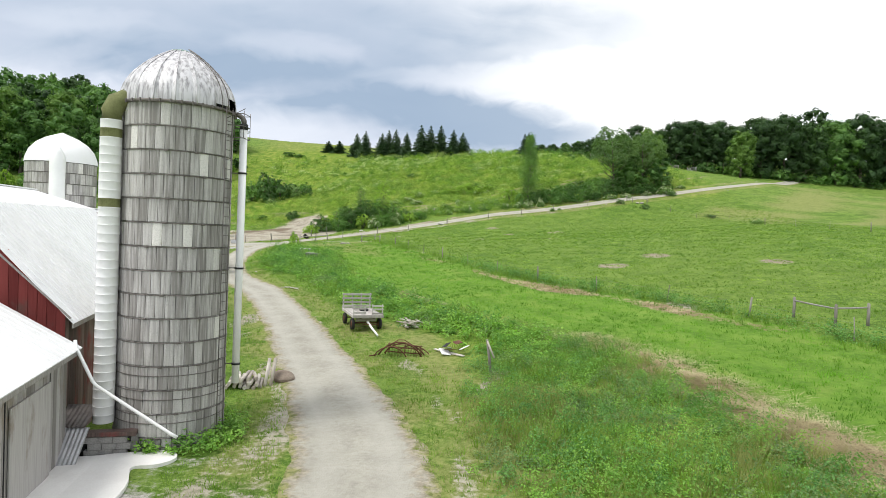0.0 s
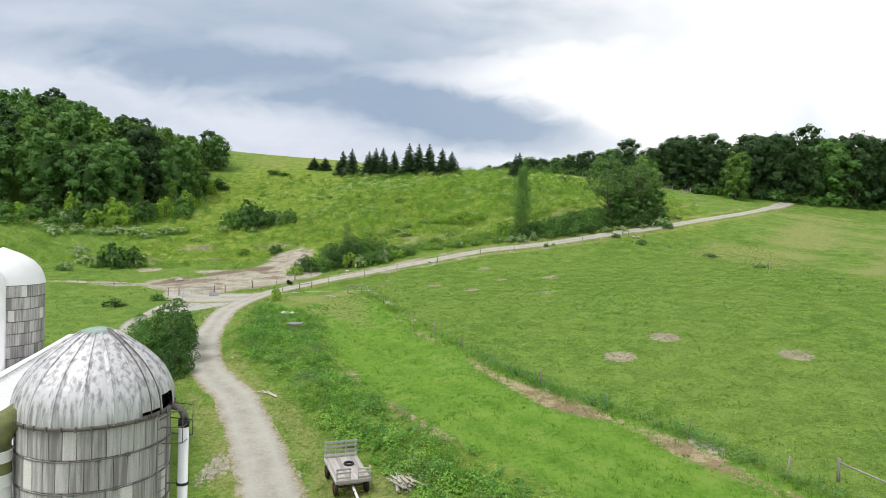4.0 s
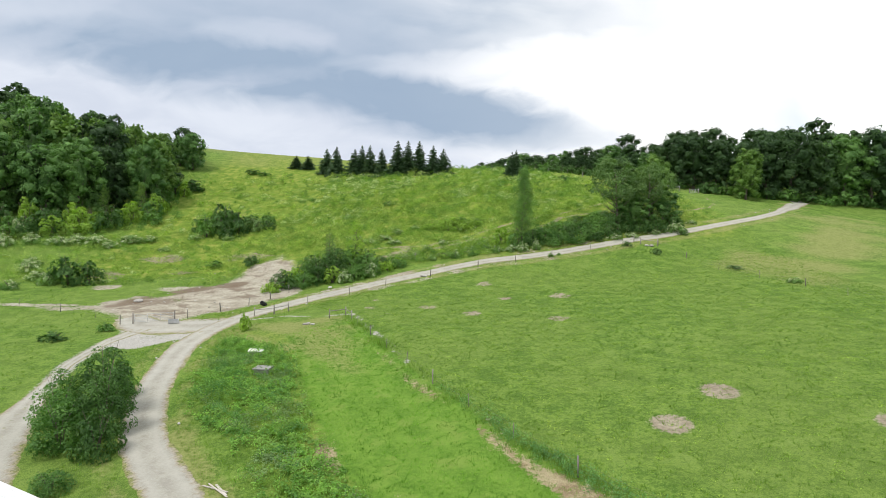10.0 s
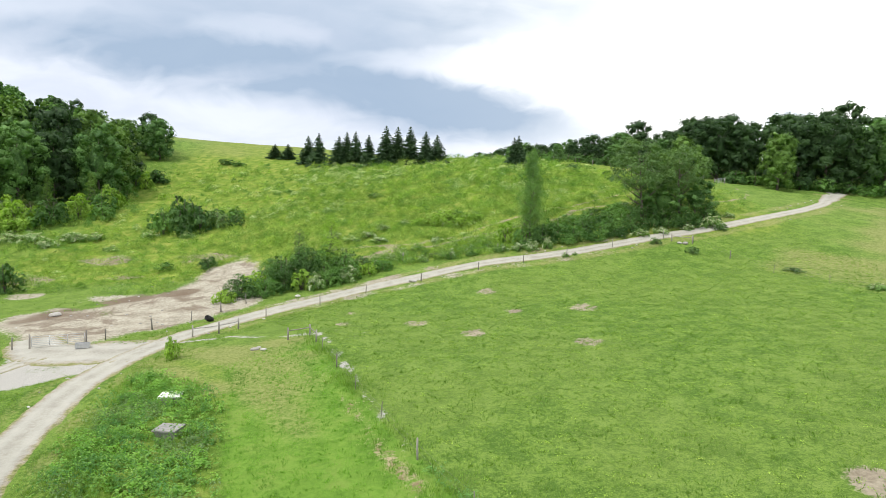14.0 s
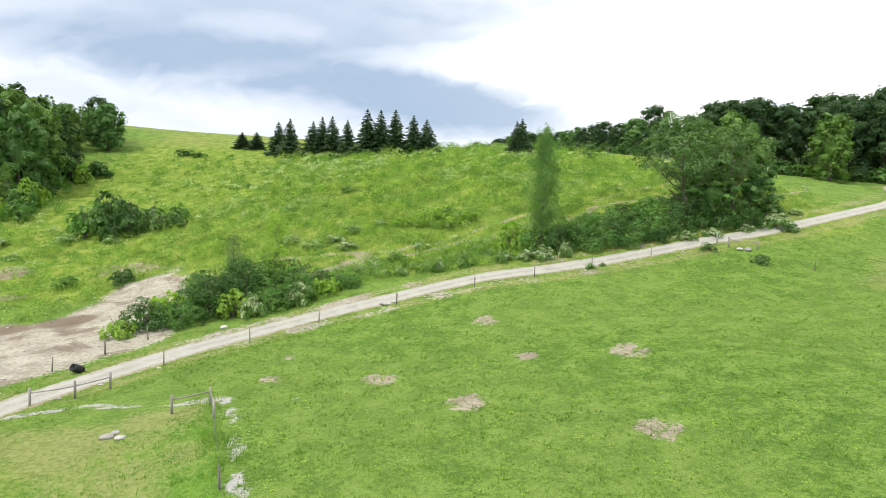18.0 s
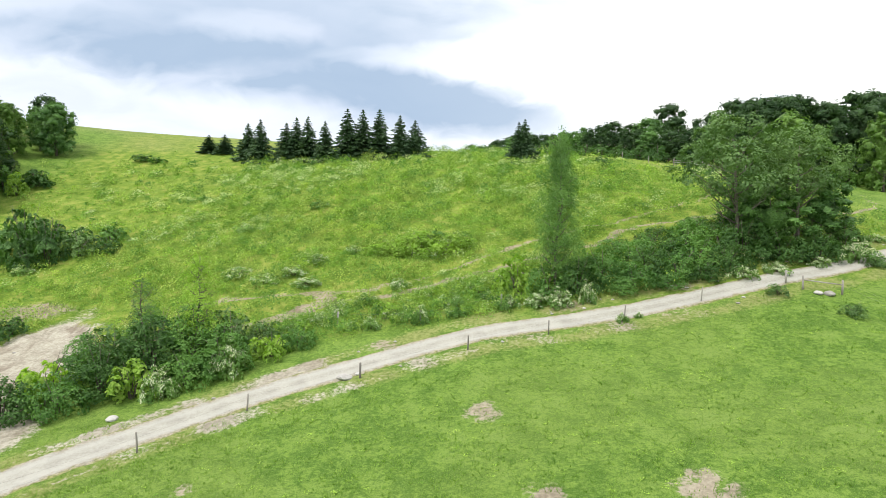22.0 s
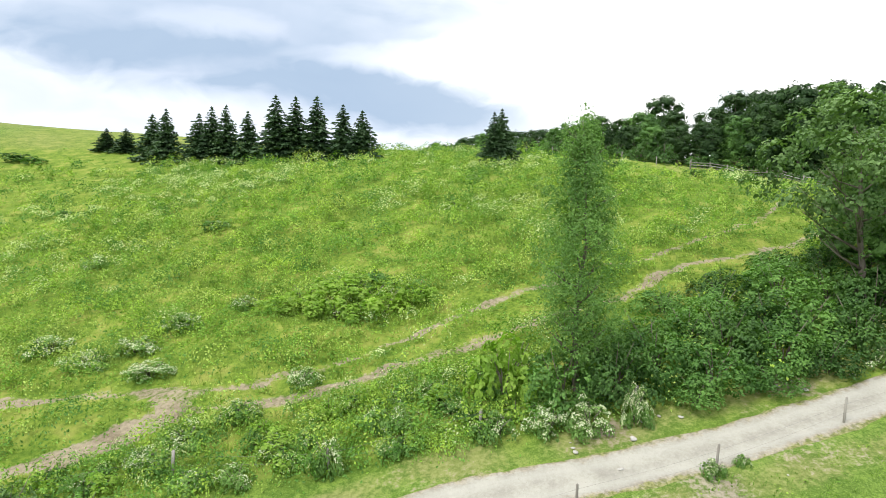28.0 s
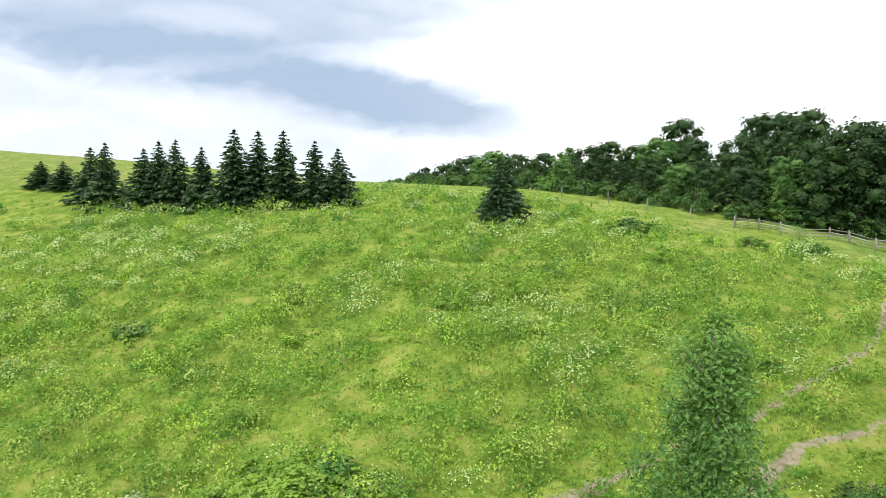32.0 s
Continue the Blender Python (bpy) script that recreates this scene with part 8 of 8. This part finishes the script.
x, y = scatter(-72, 64, 131, 232, 2.4, 19, lambda x, y: thick(x, y) * np.clip(0.55 + 0.6 * mound(x, y) + 0.35 * noise2(x, y, 8.0, 2.0), 0.04, 1))
tufts("hill_herbs", x, y, 0.28 + 0.10 * mound(x, y), 9, 0.17 + 0.12 * smooth(y, 145, 195), M_FERN, "knee-high yellow-green herbs over the hillside", 20, 0.42, True)


def clumps(name, cx, cy, seed, size, high, leaves, leaf, mat, label, cap=1.0, lift=0.0, grow=0.55):
    """Rounded clumps of herbs at cx, cy: leaves over steep low domes, each clump of its own size; cap keeps them to the crown of each clump."""
    rng = np.random.default_rng(seed)
    R = size * rng.uniform(0.45, 1.0, len(cx)) * rng.choice((1.0, 1.0, 1.7), len(cx))
    H = high * rng.uniform(0.5, 1.2, len(cx)) * (R / size) ** 0.5
    turn, n = rng.uniform(-0.5, 0.5, len(cx)), leaves
    k = np.repeat(np.arange(len(cx)), n)
    r, a = np.sqrt(rng.random(len(k))) * cap, rng.uniform(0, 2 * np.pi, len(k))
    ragged = R[k] * (1 + 0.28 * np.sin(3 * a + 9 * turn[k]) + 0.18 * np.sin(5 * a - 7 * turn[k]))
    ex, ey = np.cos(a) * r * ragged * 1.45, np.sin(a) * r * ragged * 0.85
    px, py = cx[k] + ex * np.cos(turn[k]) - ey * np.sin(turn[k]), cy[k] + ex * np.sin(turn[k]) + ey * np.cos(turn[k])
    hz = H[k] * (1 - r ** 3.0) * rng.uniform(0.72, 1.1, len(k)) + 0.05 + lift
    cen = np.stack([px, py, ground_z(px, py) + hz], 1)
    nrm = np.stack([np.cos(a) * r * 1.4, np.sin(a) * r * 1.4, 0.9 - 0.5 * r], 1) + rng.normal(0, 0.13, (len(k), 3))
    v, f = cards(cen, nrm, leaf * (0.9 + grow * smooth(py, 145, 195)), rng, 0.62)
    return tagged(new(name, mesh_from(name, v, f, mat, False)), label, "grass", kind="stuff")


def mounds(name, per, seed, size, high, leaves, leaf, mat, label, keep, cap=1.0, lift=0.0):
    """Clumps scattered over the open hill."""
    cx, cy = scatter(-98, 60, 122, 218, per, seed, keep)
    return clumps(name, cx, cy, seed + 1, size, high, leaves, leaf, mat, label, cap, lift)


ridge = lambda seed, lo: lambda x, y: thick(x, y) * smooth(noise2(x, y * 1.7, 6.0, seed) + 0.55 * noise2(x, y * 1.4, 2.6, seed + 3.0), lo, lo + 0.35)
mounds("herb_clumps", 0.62, 61, 1.05, 1.7, 60, 0.20, M_HILL, "rounded clumps of yellow-green herbs over the hillside", ridge(3.0, -0.05))
mounds("fern_clumps", 0.55, 63, 1.15, 1.8, 62, 0.20, M_FERN, "rounded clumps of green ferns over the hillside", ridge(8.0, 0.0))
mounds("dark_clumps", 0.5, 67, 1.2, 1.9, 62, 0.20, M_BUSH, "low dark green brambles over the hillside", ridge(6.0, 0.22))
mounds("pale_clumps", 0.55, 65, 1.05, 1.75, 62, 0.19, M_HILL_PALE, "rounded clumps of pale yellow-green herbs over the hillside", lambda x, y: ridge(1.0, 0.15)(x, y) + 0.35 * thick(x, y) * smooth(-x, 2, 16) * smooth(x, -40, -26) * smooth(noise2(x, y * 1.7, 5.0, 21.0), -0.1, 0.3))
x, y = scatter(-40, 48, 131, 190, 2.4, 23, lambda x, y: hill(x, y) * np.clip(noise2(x, y, 9.0, 8.0) + 0.45, 0.1, 1) * (1 - 0.5 * smooth(y, 165, 190)))
tufts("hill_grass", x, y, 0.5, 11, 0.045, M_MEADOW, "tall pale grass on the hillside", 24, 0.35)
# low wild roses in drifts, most of them in blossom
drift = lambda x, y: hill(x, y) * smooth(noise2(x, y * 1.5, 13.0, 11.0) + 0.5 * noise2(x, y, 27.0, 5.0) + 0.3 * smooth(y, 165, 195) + 0.35 * smooth(-x, -2, 12), 0.05, 0.7) * (1 - smooth(y, 204, 214)) * (1 - 0.75 * smooth(-x, 26, 40)) * smooth(line_distance(x, y, WOOD_FENCE)[0], 8, 14)
mounds("rose_clumps", 0.10, 71, 1.3, 1.35, 60, 0.17, M_ROSE, "low rambling rose clumps on the hillside", drift)
mounds("rose_blossom", 0.10, 71, 1.3, 1.35, 64, 0.15, M_DRIFT, "drifts of pale blossom over the hillside roses", drift, 0.74, 0.10)
# rank herbs and roses on the bank between the road and the tracks
BANK = [(-10, 131.5), (-4, 132.4), (4, 133.0), (12, 133.8), (22, 134.4), (22, 141), (13, 140.6), (6, 139.2), (-3, 138.6), (-8, 136.6), (-18, 134.6)]
for name, per, seed, mat, label in (("herb_clumps", 0.55, 91, M_WEED, "rank green herbs on the bank above the road"), ("fern_clumps", 0.40, 93, M_HILL, "yellow-green herbs on the bank above the road"), ("dark_clumps", 0.28, 95, M_BUSH, "low dark brambles on the bank above the road"), ("rose_clumps", 0.22, 97, M_ROSE, "low rambling roses on the bank above the road")):
    x, y = scatter(-18, 22, 130, 142, per, seed, lambda x, y: inset(x, y, BANK, 1.0) * ~bare(x, y))
    clumps(name, x, y, seed + 1, 0.75, 1.25, 70, 0.16, mat, label)
    if mat == M_ROSE:
        clumps("rose_blossom", x, y, seed + 1, 0.75, 1.25, 60, 0.10, M_DRIFT, "pale blossom over the roses on the bank", 0.74, 0.10)
# rank mounds of burdock and nettle in the weeds beside the road
x, y = scatter(-25, 8, 30, 96, 0.34, 81, lambda x, y: west(x, y) * np.clip(0.55 + 0.6 * noise2(x, y, 7.0, 2.0), 0.1, 1) * ~bare(x, y))
clumps("weed_mounds", x, y, 82, 0.85, 1.15, 90, 0.17, M_WEED, "rank bright green weed mounds beside the road")
x, y = scatter(-25, 8, 30, 96, 0.16, 83, lambda x, y: west(x, y) * ~bare(x, y))
clumps("nettle_mounds", x, y, 84, 0.95, 1.6, 100, 0.16, M_NETTLE, "darker green nettle mounds beside the road")
x, y = scatter(1, 13, 8, 36, 0.8, 85, lambda x, y: east(x, y) * np.clip(0.5 + 0.7 * noise2(x, y, 4.0, 2.0), 0.1, 1) * ~bare(x, y))
clumps("weed_mounds", x, y, 86, 0.6, 0.95, 150, 0.085, M_WEED, "rank bright green weed mounds beside the road")
x, y = scatter(1, 13, 8, 36, 0.5, 87, lambda x, y: east(x, y) * ~bare(x, y))
clumps("nettle_mounds", x, y, 88, 0.65, 1.05, 150, 0.085, M_NETTLE, "darker green nettle mounds beside the road")
# the western pasture
x, y = scatter(-110, -24, 60, 165, 0.8, 27, lambda x, y: ~bare(x, y) * np.where((x > -31) & (y < 92), 0.4, 1.0))
tufts("pasture_grass", x, y, 0.22, 7, 0.06, M_GRASS, "rough green grass on the western pasture", 28, 0.3)
# nettles at the foot of the silo
x, y = scatter(-9.5, -5.0, 18.5, 24.0, 22.0, 29, lambda x, y: smooth(2.75 - np.hypot(x + 8.75, y - 20.4), 0, 0.9) * (np.hypot(x + 8.95, y - 20.7) > 1.75))
tufts("nettles", x, y, 0.5, 16, 0.13, M_WEED, "dark green nettles at the foot of the silo", 30, 0.2, True)
